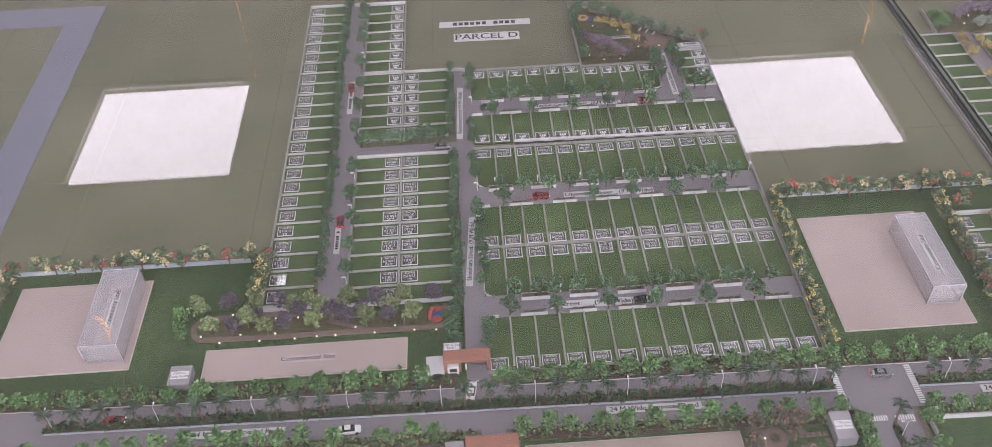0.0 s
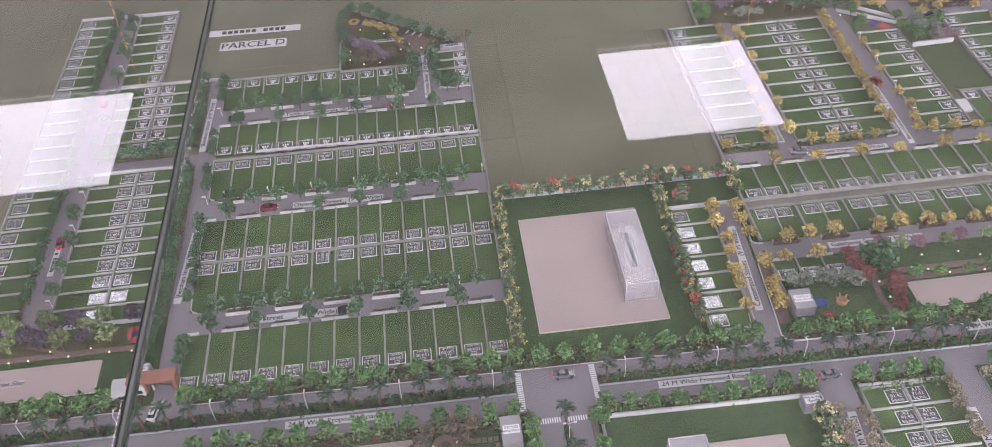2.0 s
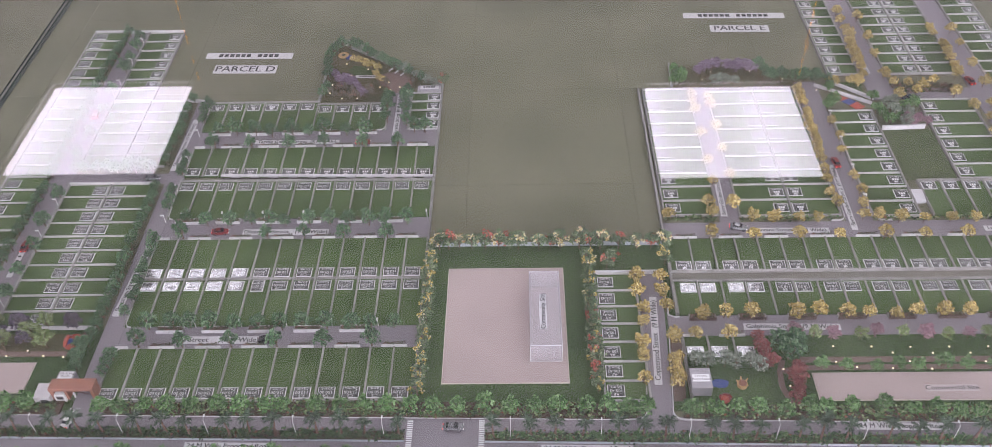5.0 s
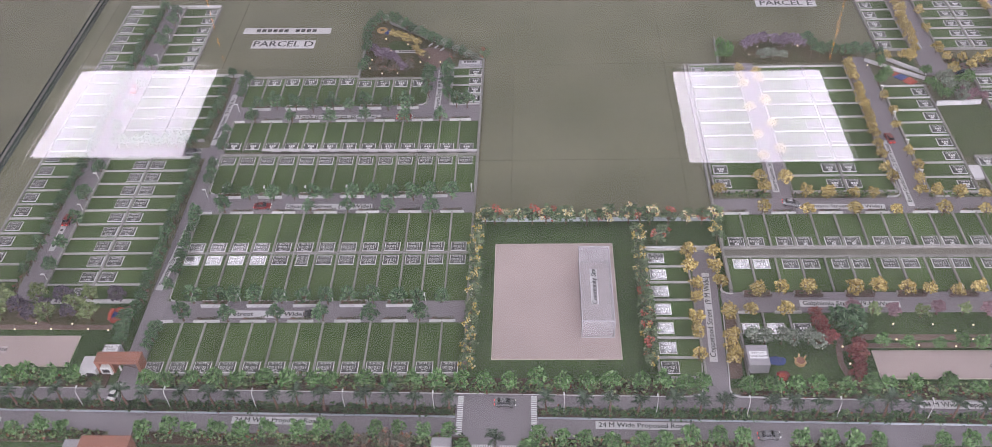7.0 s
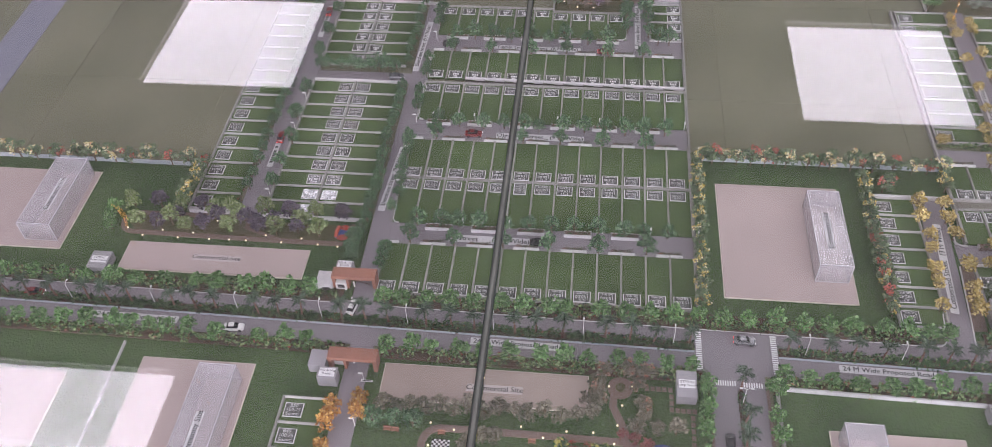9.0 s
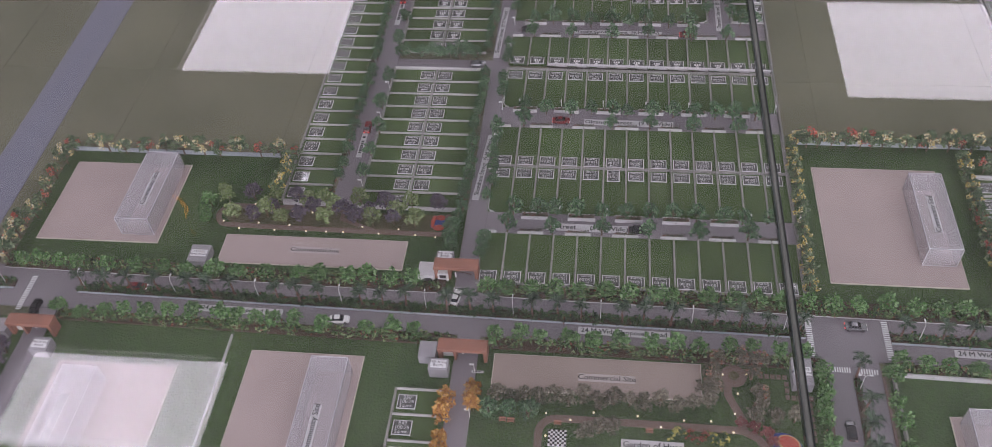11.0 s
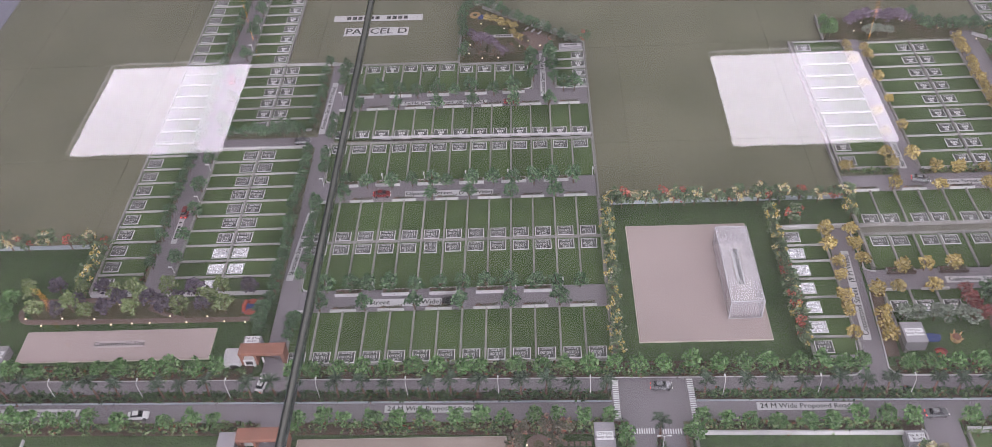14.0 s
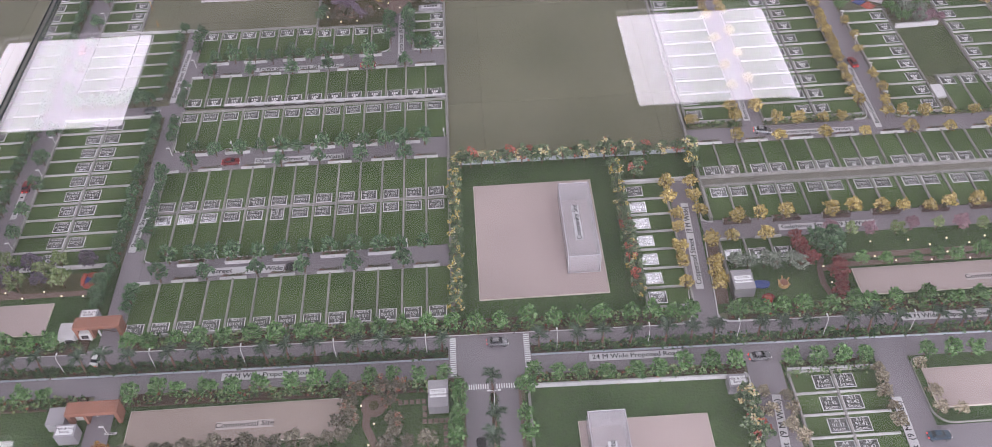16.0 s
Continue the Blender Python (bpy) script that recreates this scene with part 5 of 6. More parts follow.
trees("yellow", [(1.325, 1.500), (1.325, 1.482), (1.329, 1.440), (1.330, 1.420), (1.330, 1.399), (1.328, 1.375), (1.324, 1.350), (1.362, 1.493), (1.362, 1.445), (1.362, 1.383), (1.360, 1.321), (1.231, 1.322), (1.253, 1.314), (1.277, 1.330), (1.205, 1.286), (1.239, 1.300), (1.301, 1.292), (1.321, 1.258), (1.352, 1.261), (1.334, 1.222), (1.344, 1.197), (1.326, 1.181), (1.335, 1.164), (1.335, 1.14), (1.334, 1.11)], 0.92)
trees("yellow", [(0.856, 1.300), (0.856, 1.279), (0.857, 1.255), (0.857, 1.19), (0.857, 1.12), (0.857, 1.07), (0.884, 1.290), (0.884, 1.269), (0.885, 1.210), (0.885, 1.150), (0.884, 1.085)], 0.88)
trees("orange", [(0.012, 0.500), (0.013, 0.487), (0.011, 0.475), (0.013, 0.446), (0.013, 0.43), (0.041, 0.513), (0.043, 0.500), (0.044, 0.490)], 0.92)
trees("gold", [(0.436, 0.934), (0.436, 0.916), (0.435, 0.898), (0.433, 0.882), (0.433, 0.866), (0.435, 0.847), (0.434, 0.832), (0.434, 0.816), (0.434, 0.799), (0.433, 0.779), (0.433, 0.762), (0.432, 0.746), (0.434, 0.728), (0.432, 0.711), (0.431, 0.695), (0.431, 0.680)], 0.72)
trees("flame", [(0.444, 0.938), (0.473, 0.938), (0.491, 0.938), (0.530, 0.938), (0.558, 0.937), (0.588, 0.937), (0.618, 0.937), (0.646, 0.937), (0.676, 0.936), (0.728, 0.936), (0.765, 0.935)], 0.80)
trees("scarlet", [(0.458, 0.938), (0.511, 0.938), (0.545, 0.937), (0.604, 0.937), (0.662, 0.936), (0.702, 0.936), (0.748, 0.936)], 0.78)
trees("gold", [(0.655, 0.906), (0.656, 0.890), (0.655, 0.868), (0.655, 0.850), (0.654, 0.833), (0.654, 0.818), (0.655, 0.770), (0.655, 0.728), (0.655, 0.686), (0.762, 0.916), (0.764, 0.902)], 0.76)
trees("scarlet", [(0.682, 0.896), (0.654, 0.804), (0.657, 0.785), (0.655, 0.755), (0.655, 0.740), (0.656, 0.712), (0.655, 0.698), (0.690, 0.905)], 0.74)
trees("flame", [(-0.562, 0.889), (-0.514, 0.882), (-0.454, 0.886), (-0.396, 0.885), (-0.342, 0.887), (-0.281, 0.884), (-0.541, 0.885), (-0.427, 0.884), (-0.596, 0.858), (-0.597, 0.800), (-0.594, 0.751), (-0.603, 0.715), (-0.600, 0.694), (-0.600, 0.676)], 0.82)
trees("scarlet", [(-0.480, 0.882), (-0.372, 0.883), (-0.311, 0.884), (-0.257, 0.880), (-0.594, 0.884), (-0.599, 0.827), (-0.593, 0.774), (-0.603, 0.734)], 0.80)
trees("gold", [(-0.262, 0.865), (-0.259, 0.848), (-0.262, 0.835), (-0.264, 0.821), (-0.263, 0.808)], 0.84)
trees("lime", [(-0.337, 0.804), (-0.330, 0.792)], 0.95)
trees("lush", [(-0.354, 0.785), (-0.356, 0.768), (-0.350, 0.755)], 0.9)
trees("lime", [(-0.314, 0.762), (-0.263, 0.797), (-0.245, 0.758), (-0.195, 0.794), (-0.185, 0.762), (-0.145, 0.796), (-0.122, 0.758), (-0.075, 0.793), (-0.065, 0.760), (-0.215, 0.790), (-0.178, 0.782), (-0.092, 0.776), (-0.270, 0.768)], 1.14)
trees("plum", [(-0.534, 0.531), (-0.532, 0.516), (-0.536, 0.501), (-0.532, 0.484), (-0.548, 0.492), (-0.530, 0.466)], 0.95)
trees("plum", [(-0.296, 0.800), (-0.283, 0.760), (-0.232, 0.797), (-0.222, 0.762), (-0.165, 0.775), (-0.147, 0.764), (-0.109, 0.790), (-0.095, 0.765), (-0.038, 0.792), (-0.262, 0.778), (-0.205, 0.776), (-0.128, 0.772)], 0.98)
trees("lime", [(0.940, 0.767), (0.999, 0.763), (1.052, 0.766), (1.110, 0.763), (1.16, 0.764)], 0.8)
trees("pink", [(0.963, 0.764), (0.915, 0.770), (1.019, 0.768), (1.082, 0.765), (1.137, 0.764), (1.19, 0.764)], 0.82)
trees("maroon", [(0.864, 0.757), (0.868, 0.744), (0.868, 0.732), (0.873, 0.718), (0.905, 0.706), (0.901, 0.695), (0.898, 0.680), (0.895, 0.666)], 0.95)
trees("street", [(0.896, 0.744), (0.911, 0.742), (0.901, 0.733), (0.888, 0.752), (0.912, 0.752)], 1.05)
trees("lush", [(0.937, 0.716), (0.967, 0.714), (1.004, 0.712), (1.032, 0.716), (1.055, 0.712), (1.088, 0.715), (1.116, 0.715), (1.15, 0.714), (1.18, 0.715), (1.22, 0.714)], 0.9)
trees("sage", [(0.782, 0.724), (0.797, 0.720), (0.818, 0.721), (0.831, 0.718), (0.851, 0.721), (0.860, 0.714)], 0.95)
trees("dusty", [(0.070, 0.507), (0.085, 0.502), (0.100, 0.508), (0.117, 0.504), (0.134, 0.510), (0.150, 0.504), (0.168, 0.510), (0.184, 0.503), (0.200, 0.509), (0.217, 0.508), (0.234, 0.504), (0.251, 0.510), (0.269, 0.504), (0.287, 0.509), (0.303, 0.512), (0.168, 0.466), (0.185, 0.472), (0.200, 0.474), (0.352, 0.498), (0.375, 0.499), (0.395, 0.500), (0.3, 0.527)], 0.94)
trees("street", [(0.062, 0.485), (0.085, 0.488), (0.106, 0.487)], 0.86)
trees("russet", [(0.315, 0.571), (0.308, 0.552), (0.308, 0.540), (0.359, 0.528), (0.360, 0.515)], 0.78)
trees("russet", [(0.313, 0.531), (0.349, 0.568), (0.353, 0.552), (0.342, 0.575), (0.365, 0.572)], 0.70)
trees("maroon", [(0.337, 0.491), (0.350, 0.484), (0.363, 0.480), (0.368, 0.47)], 0.62)
trees("flame", [(0.746, 0.518), (0.745, 0.490), (0.748, 0.530), (0.742, 0.463)], 0.74)
trees("scarlet", [(0.752, 0.482), (0.750, 0.502)], 0.74)
trees("cream", [(0.768, 0.535), (0.761, 0.508), (0.771, 0.510), (0.792, 0.528), (0.794, 0.510), (0.787, 0.490), (0.797, 0.477), (0.904, 0.543), (0.904, 0.555), (0.900, 0.525), (0.903, 0.505), (0.902, 0.487), (0.952, 0.558), (0.953, 0.520), (0.953, 0.500), (0.975, 0.497)], 0.72)
trees("street", [(0.226, 1.467), (0.218, 1.454), (0.216, 1.435), (0.216, 1.414), (0.218, 1.394), (0.221, 1.373), (0.223, 1.340), (0.221, 1.318), (0.234, 1.475), (0.255, 1.475), (0.266, 1.468), (0.285, 1.444), (0.296, 1.436), (0.316, 1.419), (0.336, 1.401), (0.347, 1.394), (0.368, 1.380), (0.390, 1.362)], 0.74)
trees("sage", [(0.244, 1.478), (0.275, 1.454), (0.306, 1.428), (0.327, 1.411), (0.358, 1.388), (0.379, 1.372), (0.401, 1.354), (0.412, 1.346)], 0.72)
trees("yellow", [(0.259, 1.429), (0.271, 1.423), (0.284, 1.412), (0.296, 1.407), (0.307, 1.398), (0.306, 1.380), (0.313, 1.366), (0.320, 1.359)], 0.72)
trees("purple", [(0.234, 1.377), (0.243, 1.362), (0.251, 1.370), (0.260, 1.362), (0.269, 1.353), (0.277, 1.341), (0.284, 1.328), (0.290, 1.318), (0.249, 1.352), (0.264, 1.348)], 0.70)
trees("dusty", [(0.230, 1.328), (0.240, 1.316), (0.256, 1.340), (0.270, 1.332), (0.295, 1.317), (0.304, 1.324), (0.327, 1.352)], 0.60)
trees("russet", [(0.246, 1.336), (0.276, 1.319), (0.266, 1.311), (0.254, 1.317), (0.300, 1.333), (0.372, 1.352)], 0.55)
trees("maroon", [(0.331, 1.329), (0.244, 1.347)], 0.5)
trees("street", [(0.368, 1.316), (0.365, 1.304), (0.335, 1.290)], 0.8)
trees("scarlet", [(0.430, 1.350)], 0.7)
trees("lush", [(0.839, 1.354), (0.833, 1.340), (0.842, 1.340), (0.836, 1.370), (0.848, 1.360)], 0.9)
trees("purple", [(0.880, 1.370), (0.895, 1.385), (0.915, 1.392), (0.931, 1.386), (0.943, 1.374), (0.963, 1.379), (0.973, 1.372), (0.905, 1.380), (0.952, 1.390)], 0.88)
trees("sage", [(0.903, 1.340), (0.923, 1.343), (0.939, 1.340), (0.912, 1.348)], 0.8)
trees("street", [(0.990, 1.355), (1.003, 1.348), (1.020, 1.345), (1.042, 1.344), (1.057, 1.345), (0.985, 1.380), (1.076, 1.340), (1.094, 1.330)], 0.9)
trees("yellow", [(1.099, 1.333), (1.109, 1.334), (1.136, 1.334), (1.147, 1.331)], 0.80)
trees("lush", [(1.080, 1.262), (1.094, 1.314), (1.092, 1.274)], 0.9)
trees("lush", [(1.158, 1.252), (1.163, 1.237), (1.190, 1.225), (1.170, 1.217), (1.205, 1.255), (1.222, 1.262), (1.160, 1.285)], 0.95)
trees("sage", [(1.183, 1.242), (1.194, 1.212), (1.205, 1.235), (1.178, 1.262), (1.192, 1.272)], 0.9)
trees("pink", [(1.218, 1.222), (1.230, 1.214), (1.206, 1.214), (1.196, 1.220)], 0.75)

for x, dy in zip([-0.477, -0.439, -0.410, -0.375, -0.330, -0.302, -0.274, -0.218, -0.190, -0.164, -0.110, -0.084, -0.055, -0.004, 0.025, 0.053, 0.100, 0.131, 0.159, 0.208, 0.233, 0.264, 0.315, 0.344, 0.372, 0.413, 0.526, 0.572, 0.600, 0.632, 0.674, 0.704, 0.730, 0.783, 0.810, 0.835, 0.887, 0.912, 0.941, 0.99, 1.02, 1.05, 1.09, 1.12, 1.15], range(99)):
    palm(x, 0.6195 + LEAN * (x - 0.4) + 0.001 * math.sin(dy * 2.3))
for y in (0.5625, 0.5160, 0.4855, 0.456, 0.426):
    palm(0.4690, y, 1.05)

# ---------------------------------------------------------------- hedges and bedding
for x0, x1 in ((-0.90, -0.572), (-0.4845, 0.4195), (0.5165, 1.40)):
    hedge("median_planting", "low green and red planting in the road median", x0, x1, 0.6140, 0.6254, "median", 0.0045, 2.2, LEAN, size=0.0030, z=0.003)
for x0, x1 in ((-0.60, -0.020), (0.043, 0.700), (0.760, 1.40)):
    hedge("verge_planting", "low green and reddish planting along the verge", x0, x1, 0.6480, 0.6680, "hedge", 0.0050, 1.0, LEAN, z=0.002)
for x0, x1 in ((-0.49, 0.002), (0.050, 0.430), (0.515, 0.733), (0.803, 0.905)):
    hedge("verge_planting", "low green and reddish planting along the verge", x0, x1, 0.5700, 0.5845, "hedge", 0.0055, 1.0, LEAN, z=0.002)
hedge("bedding", "green bedding behind the plot wall", 0.803, 0.907, 0.5650, 0.5720, "hedge", 0.004, 1.1, LEAN, z=0.002)
hedge("bedding", "low green hedge along the street", 0.7775, 0.850, 0.990, 1.000, "hedge", 0.004, 0.9)
hedge("bedding", "low green hedge along the street", 0.889, 1.034, 0.990, 0.999, "hedge", 0.004, 0.8)
hedge("bedding", "low green hedge along the street", 1.084, 1.30, 0.990, 0.997, "hedge", 0.004, 0.8)
hedge("bedding", "reddish bedding along the street side", -0.193, -0.189, 0.81, 1.53, "brownbed", 0.003, 0.7)
hedge("bedding", "reddish bedding along the street side", -0.0115, -0.001, 0.80, 1.085, "brownbed", 0.002, 0.28)
hedge("bedding", "reddish bedding along the street side", -0.0115, -0.001, 1.135, 1.305, "brownbed", 0.002, 0.28)
hedge("bedding", "low planting between the street trees", 0.429, 0.437, 0.68, 0.94, "hedge", 0.004, 0.9)
hedge("bedding", "low planting between the street trees", 0.652, 0.659, 0.68, 0.90, "hedge", 0.004, 0.8)
hedge("bedding", "reddish brown bedding beside the cross street", 1.2085, 1.322, 1.308, 1.332, "brownbed", 0.003, 0.9)
hedge("bedding", "yellow bedding in a slanting bed", 0.262, 0.276, 0.466, 0.484, "yellowhedge", 0.004, 1.0)
hedge("bedding", "yellow bedding in a slanting bed", 0.304, 0.322, 0.466, 0.480, "yellowhedge", 0.004, 1.0)
hedge("bedding", "reddish bedding between the yellow beds", 0.279, 0.302, 0.466, 0.482, "redhedge", 0.0035, 0.7)
hedge("bedding", "low planting beside the branch road", 0.4230, 0.4350, 0.43, 0.575, "hedge", 0.006, 0.8)
hedge("bedding", "low planting in the branch road median", 0.4665, 0.4722, 0.40, 0.560, "median", 0.0035, 1.3, size=0.0030, z=0.003)


def planter(x, y, w=0.036, d=0.0092, face="pale"):
    t = thing("planter", "low planter box with pale walls and brownish bedding", "planter", (x, y, 0.0014), 0, "street planters")
    for sy, h in ((-1, 0.0056), (1, 0.0036)):
        block("long_wall", w, 0.0014, h, M[face], t, (0, sy * d / 2, 0))
    block("soil", w - 0.0005, d - 0.0014, 0.0034, M["path"], t, (0, 0, 0))
    for sx in (-1, 1):
        block("end_wall", 0.0013, d - 0.0014, 0.0042, M["wall"], t, (sx * (w / 2 - 0.0007), 0, 0))
    obj("bedding", bedding_mesh(w, d), t)


for row_y, xs in ((0.7870, DX[2:12:2]), (1.0000, DX[1:12:2]), (1.2165, [x for x in DX[1:10:2]])):
    for x in xs:
        planter(x + 0.004, row_y + 0.001)
for i in range(1, 30, 2):
    planter(EX[i] - 0.002, 0.8025, 0.036, 0.0085, "darkbox")

# ---------------------------------------------------------------- lamps


def street_lamp(x, y, turn, twin=False):
    t = thing("street_lamp", "white model street lamp in the road median", "street lamp", (x, y, 0.003), turn, "street lamps", scale=0.74)
    obj("pole", mesh("pole", *tube([(0, 0, 0), (0, 0, 0.02), (0, 0, 0.0385)], [0.0006, 0.00045, 0.0004], 6), [M["metal"]]), t)
    if twin:
        obj("arm", mesh("arm", *tube([(0, 0, 0.037), (0, -0.003, 0.040), (0, -0.0065, 0.0405)], [0.0004, 0.0004, 0.0004], 5), [M["metal"]]), t)
        obj("lamp_head", mesh("lamp_head", *prism(rect(-0.0011, 0.0011, -0.0105, -0.006), 0.0396, 0.0411, 0.0003), [M["metal"]]), t, label="flat white lamp head")
    obj("arm", mesh("arm", *tube([(0, 0, 0.037), (0, 0.003, 0.040), (0, 0.0065, 0.0405)], [0.0004, 0.0004, 0.0004], 5), [M["metal"]]), t)
    obj("lamp_head", mesh("lamp_head", *prism(rect(-0.0011, 0.0011, 0.006, 0.0105), 0.0396, 0.0411, 0.0003), [M["metal"]]), t, label="flat white lamp head")
    obj("collar", mesh("collar", *ball((0, 0, 0.0275), 0.0009, 7, 5), [M["metal"]]), t)


for k, x in enumerate([-0.585, -0.475, -0.353, -0.243, -0.136, -0.030, 0.077, 0.182, 0.289, 0.395, 0.547, 0.654, 0.758, 0.860, 0.962, 1.065, 1.17]):
    street_lamp(x, 0.6195 + LEAN * (x - 0.4), 0)
street_lamp(0.4700, 0.5450, 90, True)


def kerb_lamp(x, y, turn=0):
    """A short white street lamp seen among the street trees."""
    t = thing("kerb_lamp", "small white lamp at the street edge", "street lamp", (x, y, 0.001), turn, "small street lamps")
    obj("pole", mesh("pole", *tube([(0, 0, 0), (0, 0, 0.016)], [0.0006, 0.0004], 5), [M["metal"]]), t)
    obj("lamp_head", mesh("lamp_head", *prism(rect(-0.0010, 0.0010, -0.0005, 0.0050), 0.0155, 0.0168, 0.0003), [M["metal"]]), t)


for x in DX[1::2]:
    kerb_lamp(x + 0.006, 0.7935, 180)
    kerb_lamp(x - 0.004, 1.0075, 180)
for y in (0.83, 0.90, 0.97, 1.04, 1.15, 1.22, 1.29, 1.36, 1.43, 1.50):
    kerb_lamp(-0.151, y, 90)
for y in (0.86, 0.93, 1.00, 1.07, 1.14, 1.21, 1.28):
    kerb_lamp(0.0272, y, 90)
for y in (1.03, 1.10, 1.17, 1.24):
    kerb_lamp(1.079, y, 90)
for x in (0.862, 0.93, 1.00, 1.06, 1.12):
    kerb_lamp(x, 0.806, 180)
for x, y in ((0.0395, 0.541), (0.041, 0.482)):
    kerb_lamp(x, y, 90)


def garden_light(x, y):
    t = thing("garden_light", "tiny warm glowing globe light in the garden", "garden light", (x, y, 0.001), 0, "garden globe lights")
    if "stem" not in BLOCKS:
        BLOCKS["stem"] = mesh("stem", *tube([(0, 0, 0), (0, 0, 0.006)], [0.0006, 0.0005], 5), [M["dark"]])
        BLOCKS["globe"] = mesh("globe", *ball((0, 0, 0.0072), 0.0012, 8, 6), [M["globe"]])
    obj("stem", BLOCKS["stem"], t)
    obj("globe", BLOCKS["globe"], t, label="warm glowing globe")


for x, y in [(0.960, 0.747), (1.008, 0.746), (1.057, 0.745), (1.106, 0.745), (1.155, 0.745), (1.032, 0.736), (1.082, 0.735), (1.129, 0.735), (0.957, 0.722), (0.981, 0.713), (1.025, 0.711), (1.049, 0.722), (1.073, 0.710), (1.120, 0.711), (1.143, 0.721), (0.889, 0.711), (0.892, 0.685), (0.886, 0.660)]:
    garden_light(x, y)
for x, y in [(-0.252, 0.740), (-0.234, 0.750), (-0.209, 0.740), (-0.236, 0.775), (-0.208, 0.774), (-0.182, 0.741), (-0.159, 0.741), (-0.135, 0.752), (-0.111, 0.741), (-0.086, 0.750), (-0.062, 0.741), (-0.035, 0.739), (-0.326, 0.753), (-0.301, 0.741), (-0.291, 0.786), (-0.265, 0.775), (-0.277, 0.752)]:
    garden_light(x, y)
for x, y in [(0.126, 0.489), (0.178, 0.493), (0.226, 0.492), (0.251, 0.480), (0.276, 0.490), (0.305, 0.491), (0.331, 0.502), (0.336, 0.528), (0.347, 0.554), (0.321, 0.552), (0.353, 0.489), (0.328, 0.479), (0.153, 0.482), (0.127, 0.461)]:
    garden_light(x, y)
for x, y in [(0.249, 1.414), (0.245, 1.378), (0.262, 1.375), (0.232, 1.348), (0.231, 1.322), (0.254, 1.306), (0.281, 1.306), (0.317, 1.339), (0.332, 1.354), (0.337, 1.329), (0.352, 1.338), (0.290, 1.395), (0.901, 1.371), (0.883, 1.347), (0.970, 1.372), (1.022, 1.347), (1.042, 1.330), (1.073, 1.310)]:
    garden_light(x, y)

# ---------------------------------------------------------------- rounded kerbs, garden paths and play things


def ribbon(name, label, pts, w, mat, z=0.0022):
    """A flat path of even width along a bent line."""
    p = [Vector((x, y)) for x, y in pts]
    left, right = [], []
    for i, q in enumerate(p):
        d = (p[min(i + 1, len(p) - 1)] - p[max(i - 1, 0)]).normalized()
        s = Vector((-d.y, d.x)) * w / 2
        left.append(q + s)
        right.append(q - s)
    n = len(p)
    vs = [(v.x, v.y, zz) for zz in (0.0005, z) for v in (*left, *right)]
    fs = []
    for i in range(n - 1):
        a, b, c, d = i, i + 1, n + i + 1, n + i
        fs += [(2 * n + a, 2 * n + d, 2 * n + c, 2 * n + b), (a, 2 * n + a, 2 * n + b, b), (d, c, 2 * n + c, 2 * n + d)]
    fs += [(0, n, 3 * n, 2 * n), (n - 1, 3 * n - 1, 4 * n - 1, 2 * n - 1)]
    return tagged(obj(name, mesh(name, vs, fs, [M[mat]])), label, "path", kind="structure")


def arc(cx, cy, r, a0, a1, n=10):
    return [(cx + r * math.cos(radians(a0 + (a1 - a0) * i / n)), cy + r * math.sin(radians(a0 + (a1 - a0) * i / n))) for i in range(n + 1)]


def kerb_line(pts, label="pale rounded kerb at a street corner", mat="pale"):
    ribbon("kerb", label, pts, 0.0010, mat, 0.0036)


kerb_line([(0.690, 0.6410), (0.700, 0.6412), *arc(0.701, 0.653, 0.0115, -90, -8, 6), (0.7145, 0.668), (0.7165, 0.690)])
kerb_line([(0.790, 0.6395), (0.762, 0.6402), *arc(0.757, 0.653, 0.0125, -90, -172, 6), (0.7465, 0.670), (0.7540, 0.768)])
kerb_line([(0.7585, 0.806), (0.7575, 0.880)])
kerb_line([(0.7585, 0.806), *arc(0.7685, 0.8160, 0.0125, 200, 270, 5), (0.7720, 0.8035)])
kerb_line([(0.030, 0.7945), *arc(0.036, 0.8020, 0.0085, 270, 180, 5), (0.0270, 0.83)])
kerb_line([(0.041, 0.7565), *arc(0.036, 0.7485, 0.0085, 90, 180, 5), (0.0272, 0.735)])
kerb_line([(0.030, 1.0078), *arc(0.036, 1.0150, 0.0080, 270, 180, 5), (0.0275, 1.035)])
kerb_line([(1.020, 0.9895), *arc(1.030, 1.0005, 0.0110, 270, 360, 6), (1.0412, 1.02)])
kerb_line([(1.110, 0.9895), *arc(1.094, 1.0025, 0.0130, 270, 180, 6), (1.0810, 1.03)])
kerb_line([(0.758, 0.5610), *arc(0.752, 0.560, 0.008, 60, 0, 4), (0.7585, 0.53), (0.7530, 0.45)])
kerb_line([(0.960, 0.573), *arc(0.957, 0.562, 0.0105, 90, 180, 5), (0.9468, 0.520), *arc(0.967, 0.5060, 0.0200, 180, 270, 6), (1.10, 0.4860)], "grey rounded kerb at a lawn corner", "wall")
kerb_line([(0.336, 1.235), *arc(0.328, 1.232, 0.0085, 0, -90, 5), (0.315, 1.2235)])
kerb_line([(0.376, 1.235), *arc(0.384, 1.232, 0.0085, 180, 270, 5), (0.425, 1.2235)])
ribbon("garden_path", "brown garden path loop", [(-0.150, 0.7870), (-0.25, 0.7880), *arc(-0.322, 0.770, 0.0175, 90, 270), (-0.25, 0.7510), (-0.15, 0.7500), (-0.05, 0.7495), *arc(-0.036, 0.768, 0.0185, -90, 60, 6)], 0.0075, "path")
